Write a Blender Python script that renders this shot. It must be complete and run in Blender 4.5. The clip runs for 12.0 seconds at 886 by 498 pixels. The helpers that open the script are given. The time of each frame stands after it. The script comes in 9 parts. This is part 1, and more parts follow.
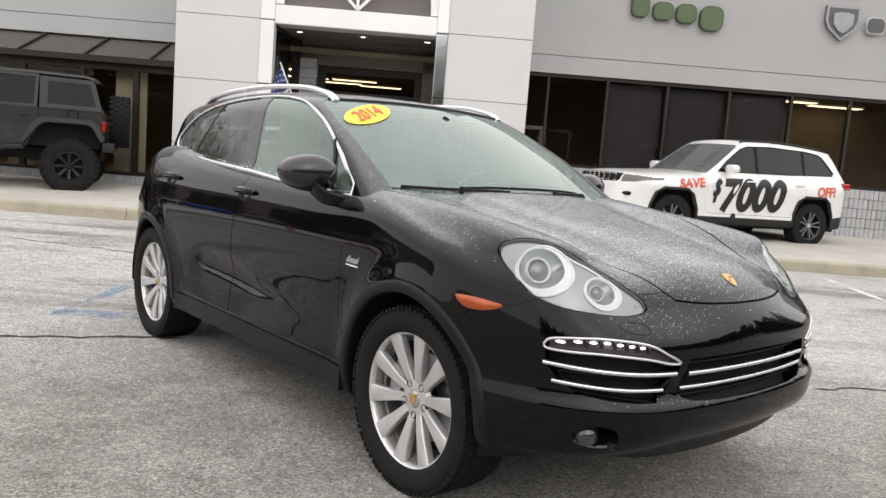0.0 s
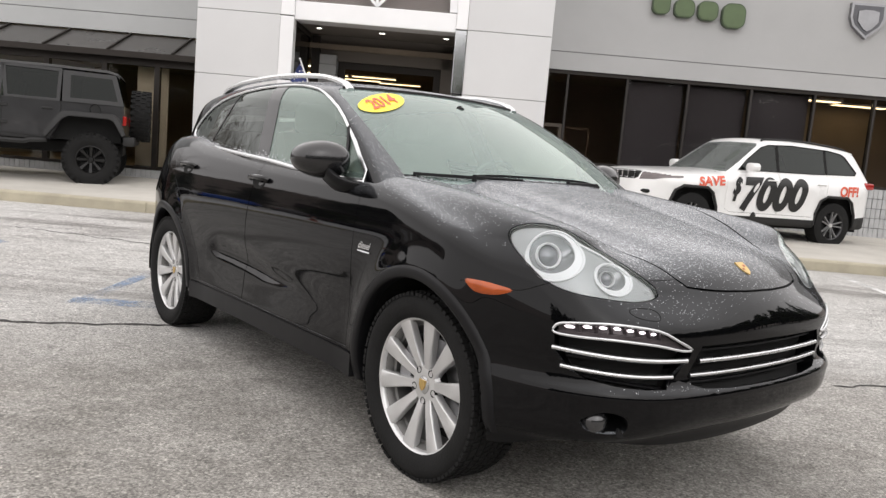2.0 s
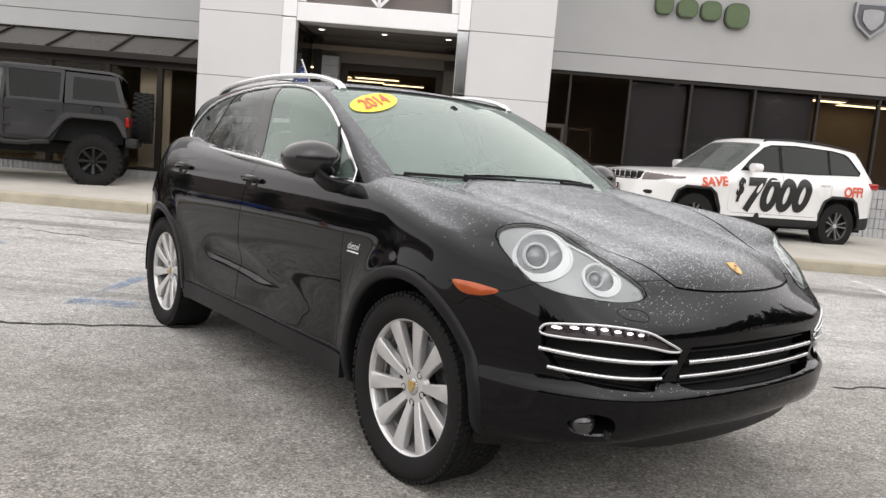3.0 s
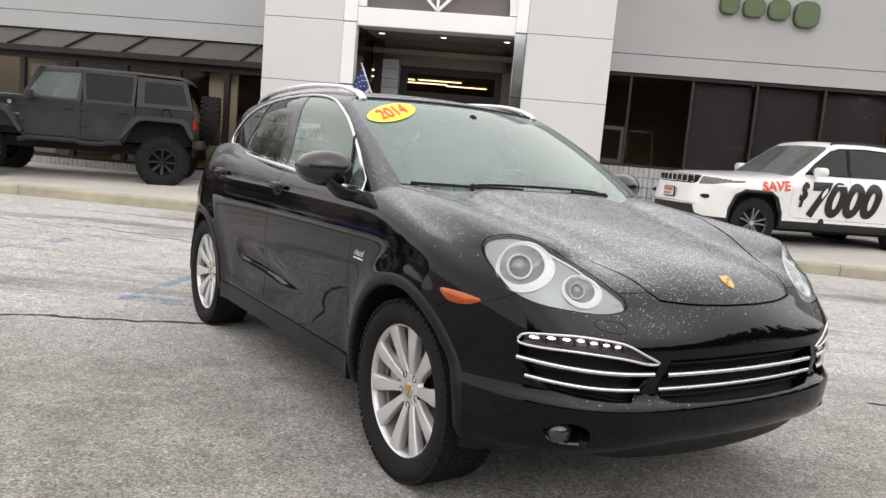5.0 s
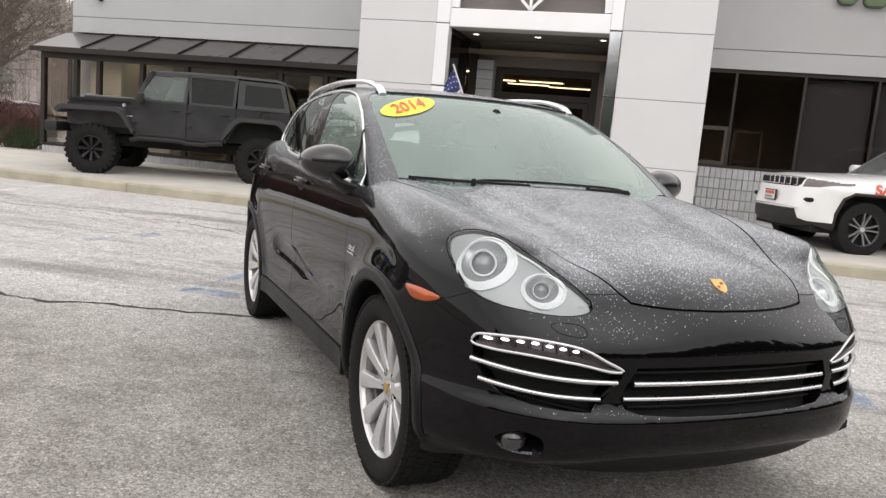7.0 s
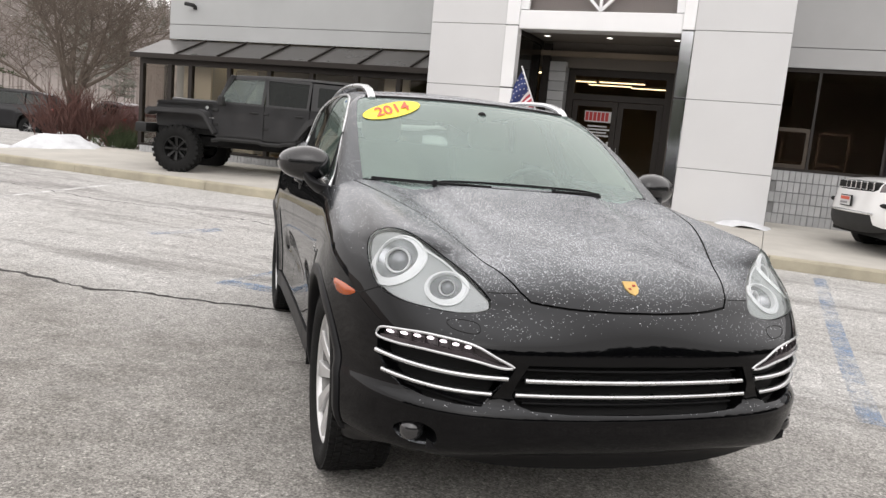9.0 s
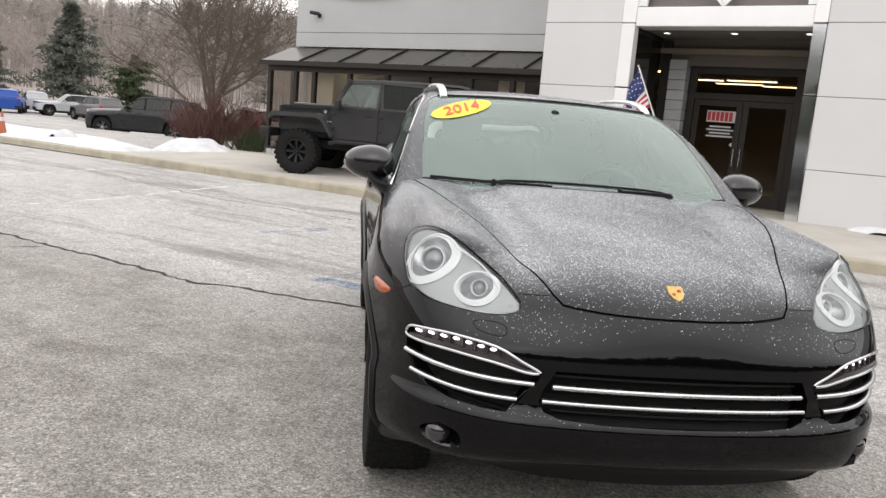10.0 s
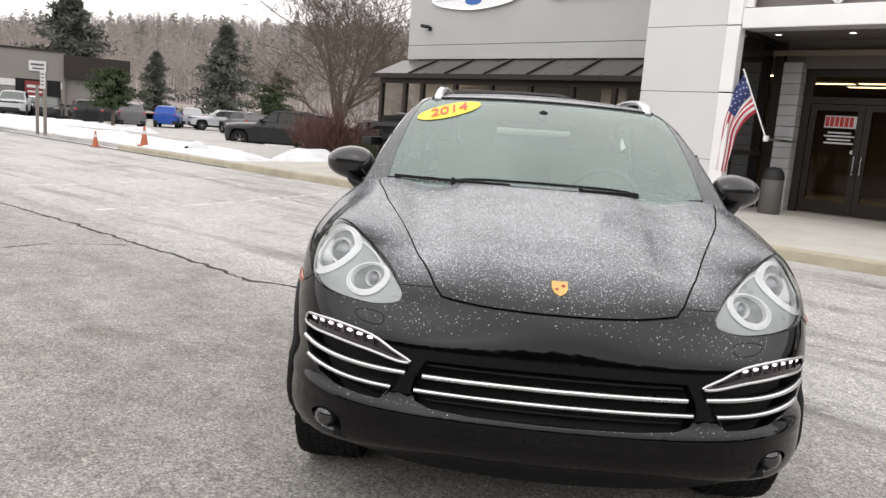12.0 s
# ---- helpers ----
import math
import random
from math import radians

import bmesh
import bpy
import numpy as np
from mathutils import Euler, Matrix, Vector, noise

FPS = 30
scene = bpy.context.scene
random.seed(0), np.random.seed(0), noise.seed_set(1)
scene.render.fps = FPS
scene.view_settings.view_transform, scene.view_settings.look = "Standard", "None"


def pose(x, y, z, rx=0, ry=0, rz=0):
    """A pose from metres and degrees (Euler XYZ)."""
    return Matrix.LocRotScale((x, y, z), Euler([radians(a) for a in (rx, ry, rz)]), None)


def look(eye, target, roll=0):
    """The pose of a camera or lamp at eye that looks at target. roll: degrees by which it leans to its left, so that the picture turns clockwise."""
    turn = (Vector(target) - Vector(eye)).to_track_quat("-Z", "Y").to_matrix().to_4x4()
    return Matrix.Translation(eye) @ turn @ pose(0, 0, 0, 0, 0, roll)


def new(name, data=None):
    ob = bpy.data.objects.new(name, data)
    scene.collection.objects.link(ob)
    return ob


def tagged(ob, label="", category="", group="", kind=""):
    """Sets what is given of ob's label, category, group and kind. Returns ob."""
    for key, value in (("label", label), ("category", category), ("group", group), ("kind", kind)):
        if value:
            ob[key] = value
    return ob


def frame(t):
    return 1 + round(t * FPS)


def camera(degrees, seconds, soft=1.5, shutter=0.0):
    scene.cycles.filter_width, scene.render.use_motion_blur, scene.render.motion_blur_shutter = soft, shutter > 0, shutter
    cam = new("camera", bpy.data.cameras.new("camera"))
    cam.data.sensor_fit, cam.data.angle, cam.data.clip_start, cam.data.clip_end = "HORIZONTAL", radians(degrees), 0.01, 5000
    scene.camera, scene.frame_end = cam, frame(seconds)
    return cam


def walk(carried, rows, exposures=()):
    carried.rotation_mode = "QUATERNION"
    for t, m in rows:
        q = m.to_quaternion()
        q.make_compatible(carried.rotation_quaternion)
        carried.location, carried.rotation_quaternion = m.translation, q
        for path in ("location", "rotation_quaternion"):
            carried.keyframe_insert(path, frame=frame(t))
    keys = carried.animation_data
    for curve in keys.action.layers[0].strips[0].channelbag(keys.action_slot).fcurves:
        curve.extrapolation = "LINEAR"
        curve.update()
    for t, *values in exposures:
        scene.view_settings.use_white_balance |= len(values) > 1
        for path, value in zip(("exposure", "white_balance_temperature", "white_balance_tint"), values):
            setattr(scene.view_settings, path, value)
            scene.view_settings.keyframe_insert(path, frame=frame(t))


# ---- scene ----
cam = camera(60.1, 12.0, soft=1.4)
PATH = [
    (0, (-2.722, -2.301, 1.33), (-1.448, -0.777, 1.092), 4.5),
    (0.5, (-2.749, -2.297, 1.273), (-1.488, -0.763, 1.031), 4.6),
    (1, (-2.72, -2.287, 1.236), (-1.473, -0.743, 0.992), 4.7),
    (1.5, (-2.707, -2.316, 1.283), (-1.467, -0.765, 1.043), 4.8),
    (2, (-2.695, -2.323, 1.278), (-1.459, -0.769, 1.035), 4.9),
    (2.5, (-2.688, -2.304, 1.255), (-1.456, -0.748, 1.014), 5.0),
    (3, (-2.628, -2.346, 1.277), (-1.404, -0.782, 1.036), 4.8),
    (3.2, (-2.597, -2.38, 1.284), (-1.377, -0.813, 1.046), 4.8),
    (4.8, (-2.495, -2.561, 1.343), (-1.407, -0.902, 1.091), 5.1),
    (5, (-2.439, -2.584, 1.348), (-1.367, -0.916, 1.091), 5.0),
    (5.5, (-2.325, -2.642, 1.362), (-1.313, -0.937, 1.098), 5.0),
    (6, (-2.204, -2.653, 1.364), (-1.22, -0.932, 1.094), 5.1),
    (6.5, (-2.055, -2.657, 1.357), (-1.15, -0.895, 1.083), 5.1),
    (7, (-1.916, -2.746, 1.351), (-1.113, -0.935, 1.076), 5.0),
    (7.2, (-1.869, -2.775, 1.355), (-1.13, -0.938, 1.074), 5.1),
    (8.8, (-1.422, -3.055, 1.405), (-0.827, -1.168, 1.117), 5.3),
    (9, (-1.364, -3.069, 1.411), (-0.803, -1.172, 1.117), 5.2),
    (9.5, (-1.202, -3.044, 1.402), (-0.696, -1.133, 1.101), 5.2),
    (10, (-1.046, -3.078, 1.415), (-0.806, -1.118, 1.101), 4.8),
    (10.5, (-0.827, -3.152, 1.408), (-0.872, -1.18, 1.076), 4.5),
    (11, (-0.628, -3.154, 1.401), (-0.711, -1.183, 1.069), 4.5),
    (11.5, (-0.442, -3.141, 1.425), (-0.54, -1.17, 1.102), 4.4),
    (12, (-0.239, -3.168, 1.423), (-0.354, -1.195, 1.111), 4.3),
]
walk(cam, [(t, look(eye, target, roll)) for t, eye, target, roll in PATH])

# ---- light: overcast winter daylight ----
world = bpy.data.worlds.new("overcast_sky")
scene.world = world
world.use_nodes = True
_n, _l = world.node_tree.nodes, world.node_tree.links
_sky = _n.new("ShaderNodeTexSky")
_sky.sky_type = "NISHITA"
_sky.sun_disc = False
_sky.sun_elevation, _sky.sun_rotation = radians(38), radians(200)
_sky.air_density, _sky.dust_density, _sky.ozone_density = 1.0, 2.0, 1.0
_hsv = _n.new("ShaderNodeHueSaturation")
_hsv.inputs["Saturation"].default_value = 0.10
_l.new(_sky.outputs["Color"], _hsv.inputs["Color"])
# a thin, even cloud layer over it
_cloud = _n.new("ShaderNodeMix")
_cloud.data_type = "RGBA"
_cloud.inputs[0].default_value = 0.75
_cloud.inputs[7].default_value = (7.12, 6.76, 6.68, 1)
_l.new(_hsv.outputs["Color"], _cloud.inputs[6])
_l.new(_cloud.outputs[2], _n["Background"].inputs["Color"])
_n["Background"].inputs["Strength"].default_value = 0.240
sun = new("sun", bpy.data.lights.new("sun", "SUN"))
sun.data.energy, sun.data.angle, sun.data.color = 0.8, radians(150), (1.0, 0.98, 0.95)
sun.matrix_world = look((4, -2, 30), (0, 0, 0))
scene.view_settings.exposure = 0.0

# ---- materials ----
def _tree(name):
    m = bpy.data.materials.new(name)
    m.use_nodes = True
    return m, m.node_tree.nodes, m.node_tree.links, m.node_tree.nodes["Principled BSDF"]


def _coords(n, l, scale, kind="Object"):
    tc, mp = n.new("ShaderNodeTexCoord"), n.new("ShaderNodeMapping")
    mp.inputs["Scale"].default_value = scale if isinstance(scale, tuple) else (scale,) * 3
    l.new(tc.outputs[kind], mp.inputs["Vector"])
    return mp.outputs["Vector"]


def _noise(n, l, vec, scale, detail=4, rough=0.6):
    t = n.new("ShaderNodeTexNoise")
    t.inputs["Scale"].default_value, t.inputs["Detail"].default_value, t.inputs["Roughness"].default_value = scale, detail, rough
    l.new(vec, t.inputs["Vector"])
    return t.outputs["Fac"]


def _ramp(n, l, fac, stops):
    r = n.new("ShaderNodeValToRGB")
    e = r.color_ramp.elements
    while len(e) < len(stops):
        e.new(0.5)
    for el, (p, c) in zip(e, stops):
        el.position = p
        el.color = (c, c, c, 1) if not isinstance(c, tuple) else (*c, 1)
    l.new(fac, r.inputs["Fac"])
    return r.outputs["Color"]


def _mix(n, l, fac, a, b, blend="MIX"):
    m = n.new("ShaderNodeMix")
    m.data_type, m.blend_type = "RGBA", blend
    for s, v in ((m.inputs[0], fac), (m.inputs[6], a), (m.inputs[7], b)):
        if isinstance(v, (int, float)):
            s.default_value = v
        elif isinstance(v, tuple):
            s.default_value = (*v, 1)
        else:
            l.new(v, s)
    return m.outputs[2]


def _bump(n, l, p, height, strength, dist):
    b = n.new("ShaderNodeBump")
    b.inputs["Strength"].default_value, b.inputs["Distance"].default_value = strength, dist
    l.new(height, b.inputs["Height"])
    l.new(b.outputs["Normal"], p.inputs["Normal"])


def surface(name, base, rough=0.5, metal=0.0, vary=0.15, scale=3.0, fine=60.0, bump=0.0, coat=0.0, kind="Object", each=0.0):
    """A plain real surface: base colour with broad and fine variation, and a fine relief."""
    m, n, l, p = _tree(name)
    v = _coords(n, l, 1.0, kind)
    a, b = _noise(n, l, v, scale, 5), _noise(n, l, v, fine, 3)
    lo, hi = tuple(c * (1 - vary) for c in base), tuple(min(1, c * (1 + vary)) for c in base)
    col = _mix(n, l, _ramp(n, l, a, [(0.3, 0.0), (0.7, 1.0)]), lo, hi)
    col = _mix(n, l, vary, col, _mix(n, l, b, lo, hi))
    if each:
        oi = n.new("ShaderNodeObjectInfo")
        col = _mix(n, l, each, col, _mix(n, l, oi.outputs["Random"], tuple(c * 0.6 for c in base), tuple(min(1, c * 1.4) for c in base)))
    l.new(col, p.inputs["Base Color"])
    p.inputs["Metallic"].default_value = metal
    l.new(_ramp(n, l, a, [(0.2, max(0, rough - 0.06)), (0.8, min(1, rough + 0.06))]), p.inputs["Roughness"])
    if coat:
        p.inputs["Coat Weight"].default_value, p.inputs["Coat Roughness"].default_value = coat, 0.03
    if bump:
        _bump(n, l, p, b, bump, 0.01)
    return m


def glow(name, colour, strength):
    m, n, l, p = _tree(name)
    p.inputs["Base Color"].default_value = (*colour, 1)
    p.inputs["Emission Color"].default_value = (*colour, 1)
    p.inputs["Emission Strength"].default_value = strength
    return m


def glass(name, tint, see, rough=0.0, ior=1.5, film=0.0, film_colour=(0.7, 0.7, 0.7)):
    """A thin pane: what lies behind shows tinted, the surroundings reflect by Fresnel, and a pale diffuse film may be
    laid on it, for salt haze and painted sky sheen.
    """
    m, n, l, p = _tree(name)
    n.remove(p)
    tr, gl, fr, mx = n.new("ShaderNodeBsdfTransparent"), n.new("ShaderNodeBsdfGlossy"), n.new("ShaderNodeFresnel"), n.new("ShaderNodeMixShader")
    tr.inputs["Color"].default_value = (*(c * see for c in tint), 1)
    gl.inputs["Roughness"].default_value, gl.inputs["Color"].default_value = rough, (0.95, 1.0, 0.97, 1)
    fr.inputs["IOR"].default_value = ior
    under = tr.outputs[0]
    if film:
        df, mf = n.new("ShaderNodeBsdfDiffuse"), n.new("ShaderNodeMixShader")
        df.inputs["Color"].default_value = (*film_colour, 1)
        fac = _ramp(n, l, _noise(n, l, _coords(n, l, 1.0), 1.6, 1), [(0.3, film * 0.85), (0.7, min(1, film * 1.15))])
        l.new(fac, mf.inputs[0]), l.new(tr.outputs[0], mf.inputs[1]), l.new(df.outputs[0], mf.inputs[2])
        under = mf.outputs[0]
    l.new(fr.outputs[0], mx.inputs[0]), l.new(under, mx.inputs[1]), l.new(gl.outputs[0], mx.inputs[2])
    l.new(mx.outputs[0], n["Material Output"].inputs["Surface"])
    return m


def _math(n, l, op, *vals):
    m = n.new("ShaderNodeMath")
    m.operation = op
    for k, v in zip(m.inputs, vals):
        if isinstance(v, (int, float)):
            k.default_value = v
        else:
            l.new(v, k)
    return m.outputs[0]


def asphalt_material():
    """Coarse open-grained asphalt before the seam, a smoother, salt-bleached lane between the seam and the kerb."""
    m, n, l, p = _tree("worn_asphalt")
    v = _coords(n, l, 1.0)
    along = _coords(n, l, (0.16, 1.0, 1.0))
    sep = n.new("ShaderNodeSeparateXYZ")
    l.new(v, sep.inputs[0])
    wander = _math(n, l, "MULTIPLY_ADD", _noise(n, l, v, 0.5, 3), 2.4, -1.2)
    lane = _ramp(n, l, _math(n, l, "MULTIPLY_ADD", _math(n, l, "ADD", sep.outputs["Y"], wander), 0.20, 2.45), [(0.40, 0.0), (0.72, 1.0)])
    broad, mid, mottle = _noise(n, l, v, 0.55, 4, 0.6), _noise(n, l, v, 2.3, 6, 0.65), _noise(n, l, v, 8.0, 5, 0.7)
    near = _mix(n, l, _ramp(n, l, mid, [(0.34, 0.0), (0.66, 1.0)]), (0.265, 0.250, 0.226), (0.43, 0.412, 0.383))
    # salt film in drawn-out streaks, with darker damp tracks along the lane
    track = _noise(n, l, along, 1.5, 6, 0.7)
    far = _mix(n, l, _ramp(n, l, track, [(0.36, 0.0), (0.50, 1.0)]), (0.27, 0.260, 0.245), (0.62, 0.61, 0.59))
    col = _mix(n, l, lane, near, far)
    col = _mix(n, l, _ramp(n, l, broad, [(0.40, 0.0), (0.66, 0.45)]), col, (0.45, 0.435, 0.41))
    col = _mix(n, l, 0.6, col, _ramp(n, l, mottle, [(0.32, 0.72), (0.66, 1.16)]), "MULTIPLY")
    # the stones themselves: dark pores and pale chips
    fine, grit = _noise(n, l, v, 95, 3, 0.75), _noise(n, l, v, 33, 4, 0.8)
    stone = n.new("ShaderNodeTexVoronoi")
    stone.inputs["Scale"].default_value = 110
    l.new(v, stone.inputs["Vector"])
    sc = n.new("ShaderNodeSeparateColor")
    l.new(stone.outputs["Color"], sc.inputs[0])
    col = _mix(n, l, 0.85, col, _ramp(n, l, fine, [(0.34, 0.40), (0.62, 1.22)]), "MULTIPLY")
    col = _mix(n, l, 0.75, col, _ramp(n, l, grit, [(0.34, 0.55), (0.60, 1.15)]), "MULTIPLY")
    col = _mix(n, l, 0.8, col, _ramp(n, l, sc.outputs[0], [(0.0, 0.45), (0.5, 0.95), (0.93, 1.10), (1.0, 1.75)]), "MULTIPLY")
    l.new(col, p.inputs["Base Color"])
    l.new(_ramp(n, l, track, [(0.32, 0.45), (0.56, 0.85)]), p.inputs["Roughness"])
    p.inputs["Specular IOR Level"].default_value = 0.35
    _bump(n, l, p, _math(n, l, "MULTIPLY_ADD", grit, 0.6, fine), 0.7, 0.007)
    return m


def _flecks(n, l, vec, scale, cover, size):
    """Scattered single flecks: cells of a random net, each kept or left out by chance."""
    v = n.new("ShaderNodeTexVoronoi")
    v.inputs["Scale"].default_value = scale
    l.new(vec, v.inputs["Vector"])
    s = n.new("ShaderNodeSeparateColor")
    l.new(v.outputs["Color"], s.inputs[0])
    keep = _math(n, l, "LESS_THAN", s.outputs[0], cover)
    near = _math(n, l, "LESS_THAN", v.outputs["Distance"], _math(n, l, "MULTIPLY_ADD", s.outputs[1], size * 0.7, size * 0.5))
    return _math(n, l, "MULTIPLY", keep, near)


def paint_snow(name, base):
    """Black clear-coated car paint, dusted with fine dry snow where the panel faces up, under a pale film for dust and
    painted sky sheen.
    """
    m, n, l, p = _tree(name)
    v = _coords(n, l, 1.0)
    w = _mix(n, l, 0.003, v, n.new("ShaderNodeTexNoise").outputs["Color"])
    wn = w.node.inputs[7].links[0].from_node
    wn.inputs["Scale"].default_value = 140
    l.new(v, wn.inputs["Vector"])
    geo = n.new("ShaderNodeNewGeometry")
    sep = n.new("ShaderNodeSeparateXYZ")
    l.new(geo.outputs["Normal"], sep.inputs[0])
    up = _ramp(n, l, sep.outputs["Z"], [(0.40, 0.0), (0.74, 0.24), (0.95, 1.0)])
    lie = _ramp(n, l, sep.outputs["Z"], [(0.50, 0.0), (0.72, 0.05), (0.88, 0.26), (0.98, 0.56)])
    broad = _noise(n, l, v, 3.4, 5, 0.6)
    cover = _math(n, l, "MULTIPLY", lie, _ramp(n, l, broad, [(0.32, 0.55), (0.62, 0.85)]))
    # the wings are swept cleaner than the bonnet and roof
    sx = n.new("ShaderNodeSeparateXYZ")
    l.new(v, sx.inputs[0])
    cover = _math(n, l, "MULTIPLY", cover, _ramp(n, l, _math(n, l, "ABSOLUTE", sx.outputs["X"]), [(0.56, 1.0), (0.72, 0.35)]))
    gate = _math(n, l, "MAXIMUM", _flecks(n, l, w, 225, cover, 0.36), _flecks(n, l, w, 400, cover, 0.42))
    # film on up-facing panels: fine snow dust plus sky sheen put into the colour
    film = _math(n, l, "MULTIPLY", up, _ramp(n, l, broad, [(0.3, 0.29), (0.7, 0.42)]))
    dusted = _mix(n, l, film, base, (0.42, 0.44, 0.47))
    l.new(_mix(n, l, gate, dusted, (0.64, 0.66, 0.69)), p.inputs["Base Color"])
    l.new(_mix(n, l, gate, (0.12, 0.12, 0.12), (0.9, 0.9, 0.9)), p.inputs["Roughness"])
    p.inputs["Specular IOR Level"].default_value = 0.0
    p.inputs["Coat IOR"].default_value = 1.39
    l.new(_ramp(n, l, up, [(0.0, 0.03), (0.85, 0.16)]), p.inputs["Coat Roughness"])
    l.new(_ramp(n, l, gate, [(0.0, 0.8), (1.0, 0.1)]), p.inputs["Coat Weight"])
    return m


M = {
    "asphalt": asphalt_material(),
    "concrete": surface("concrete_walk", (0.46, 0.44, 0.40), 0.85, 0, 0.14, 1.3, 70, 0.25),
    "kerb": surface("kerb_concrete", (0.40, 0.365, 0.28), 0.85, 0, 0.22, 2.5, 60, 0.3),
    "stucco": surface("grey_stucco", (0.40, 0.40, 0.40), 0.9, 0, 0.05, 0.8, 120, 0.2),
    "stucco_blue": surface("pale_stucco", (0.44, 0.45, 0.45), 0.9, 0, 0.05, 0.8, 120, 0.2),
    "panel": surface("white_metal_panel", (0.63, 0.63, 0.635), 0.38, 0.0, 0.03, 0.6, 30),
    "trim_white": surface("white_gloss_trim", (0.86, 0.86, 0.87), 0.2, 0.0, 0.03, 1, 30, coat=0.5),
    "polished": surface("polished_metal", (0.74, 0.75, 0.77), 0.12, 1.0, 0.05, 1, 20),
    "bronze": surface("dark_bronze_frame", (0.024, 0.019, 0.016), 0.5, 0.4, 0.2, 3, 60),
    "block": surface("split_block", (0.42, 0.425, 0.43), 0.95, 0, 0.12, 5, 45, 0.6, each=0.2),
    "mortar": surface("mortar", (0.26, 0.26, 0.26), 0.95, 0, 0.1, 5, 60),
    "snow": surface("snow", (0.66, 0.67, 0.69), 0.75, 0, 0.26, 2.2, 30, 0.8),
    "black_plastic": surface("black_plastic", (0.012, 0.012, 0.013), 0.55, 0, 0.15, 5, 90, 0.1),
    "gap": surface("shadow_gap", (0.004, 0.004, 0.004), 0.9, 0, 0.1, 5, 60),
    "rubber": surface("tyre_rubber", (0.014, 0.014, 0.014), 0.8, 0, 0.25, 8, 80, 0.3),
    "alloy": surface("silver_alloy", (0.66, 0.66, 0.66), 0.36, 0.6, 0.05, 4, 50),
    "chrome": surface("bright_chrome", (0.85, 0.86, 0.87), 0.10, 1.0, 0.03, 4, 50),
    "satin": surface("satin_metal", (0.72, 0.73, 0.74), 0.28, 1.0, 0.04, 4, 50),
    "black_paint": paint_snow("black_car_paint", (0.0022, 0.0022, 0.0028)),
    "steel": surface("brake_steel", (0.33, 0.33, 0.34), 0.35, 1.0, 0.15, 8, 80),
    "room": surface("dim_room", (0.24, 0.195, 0.15), 0.8, 0, 0.2, 1, 20),
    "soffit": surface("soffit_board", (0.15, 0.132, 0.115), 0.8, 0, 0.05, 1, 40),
    "dark_glass": glass("dark_window_glass", (0.80, 0.77, 0.76), 0.95, 0.0, 1.24),
    "bay_glass": glass("grey_bay_glass", (0.90, 0.88, 0.85), 0.97, 0.0, 1.36),
    # film on the green panes: salt haze with sky sheen painted into it
    "car_glass": glass("green_car_glass", (0.82, 0.98, 0.93), 0.94, 0.0, 1.5, 0.21, (0.60, 0.78, 0.73)),
    "side_glass": glass("green_side_glass", (0.80, 0.95, 0.88), 0.7, 0.0, 1.5, 0.24, (0.42, 0.56, 0.50)),
    "tint_glass": glass("dark_tinted_glass", (0.5, 0.52, 0.52), 0.25, 0.0, 1.45),
    "lens": glass("clear_lens", (0.97, 0.98, 1.0), 0.95),
    "lamp": glow("lamp_white", (1.0, 0.96, 0.88), 6.0),
}
for _k in ("rubber", "black_plastic"):
    M[_k].node_tree.nodes["Principled BSDF"].inputs["Specular IOR Level"].default_value = 0.16

# ---- building helpers ----
B = pose(2.374, 11.704, 0, 0, 0, -38.74)      # frame of the dealership's front: x along it, y into it


def mesh_from(bm, name, material, smooth=None):
    me = bpy.data.meshes.new(name)
    bm.normal_update()
    bm.to_mesh(me)
    bm.free()
    for mm in (material if isinstance(material, (list, tuple)) else [material]):
        me.materials.append(mm)
    if smooth is not None:
        me.polygons.foreach_set("use_smooth", [True] * len(me.polygons))
        if smooth < 180:
            me.set_sharp_from_angle(angle=radians(smooth))
    return me


def part(name, bm, material, parent, label="", smooth=None, m=None):
    """Links a bmesh as one mesh object under a thing or a part (parent None: a thing of its own)."""
    ob = new(name, mesh_from(bm, name, material, smooth))
    ob.parent = parent
    if m is not None:
        ob.matrix_basis = m
    return tagged(ob, label)


def thing(name, label, category, m=None, group="", kind=""):
    e = new(name)
    e.empty_display_size = 0.2
    if m is not None:
        e.matrix_basis = m
    return tagged(e, label, category, group, kind)


def box(x0, y0, z0, x1, y1, z1, bevel=0.0, bm=None, seg=1):
    own = bm is None or bevel > 0
    t = bmesh.new() if own else bm
    r = bmesh.ops.create_cube(t, size=1.0)
    for v in r["verts"]:
        v.co = Vector(((x0 + x1) / 2 + v.co.x * (x1 - x0), (y0 + y1) / 2 + v.co.y * (y1 - y0), (z0 + z1) / 2 + v.co.z * (z1 - z0)))
    if bevel > 0:
        bmesh.ops.bevel(t, geom=list(t.edges), offset=bevel, segments=seg, affect="EDGES", profile=0.5)
    if bm is not None and own:
        return join(bm, t)
    return t


def join(bm, other, m=None):
    """Adds the bmesh other to bm, moved by m, and frees it."""
    me = bpy.data.meshes.new("tmp")
    if m is not None:
        other.transform(m)
    other.to_mesh(me)
    other.free()
    bm.from_mesh(me)
    bpy.data.meshes.remove(me)
    return bm


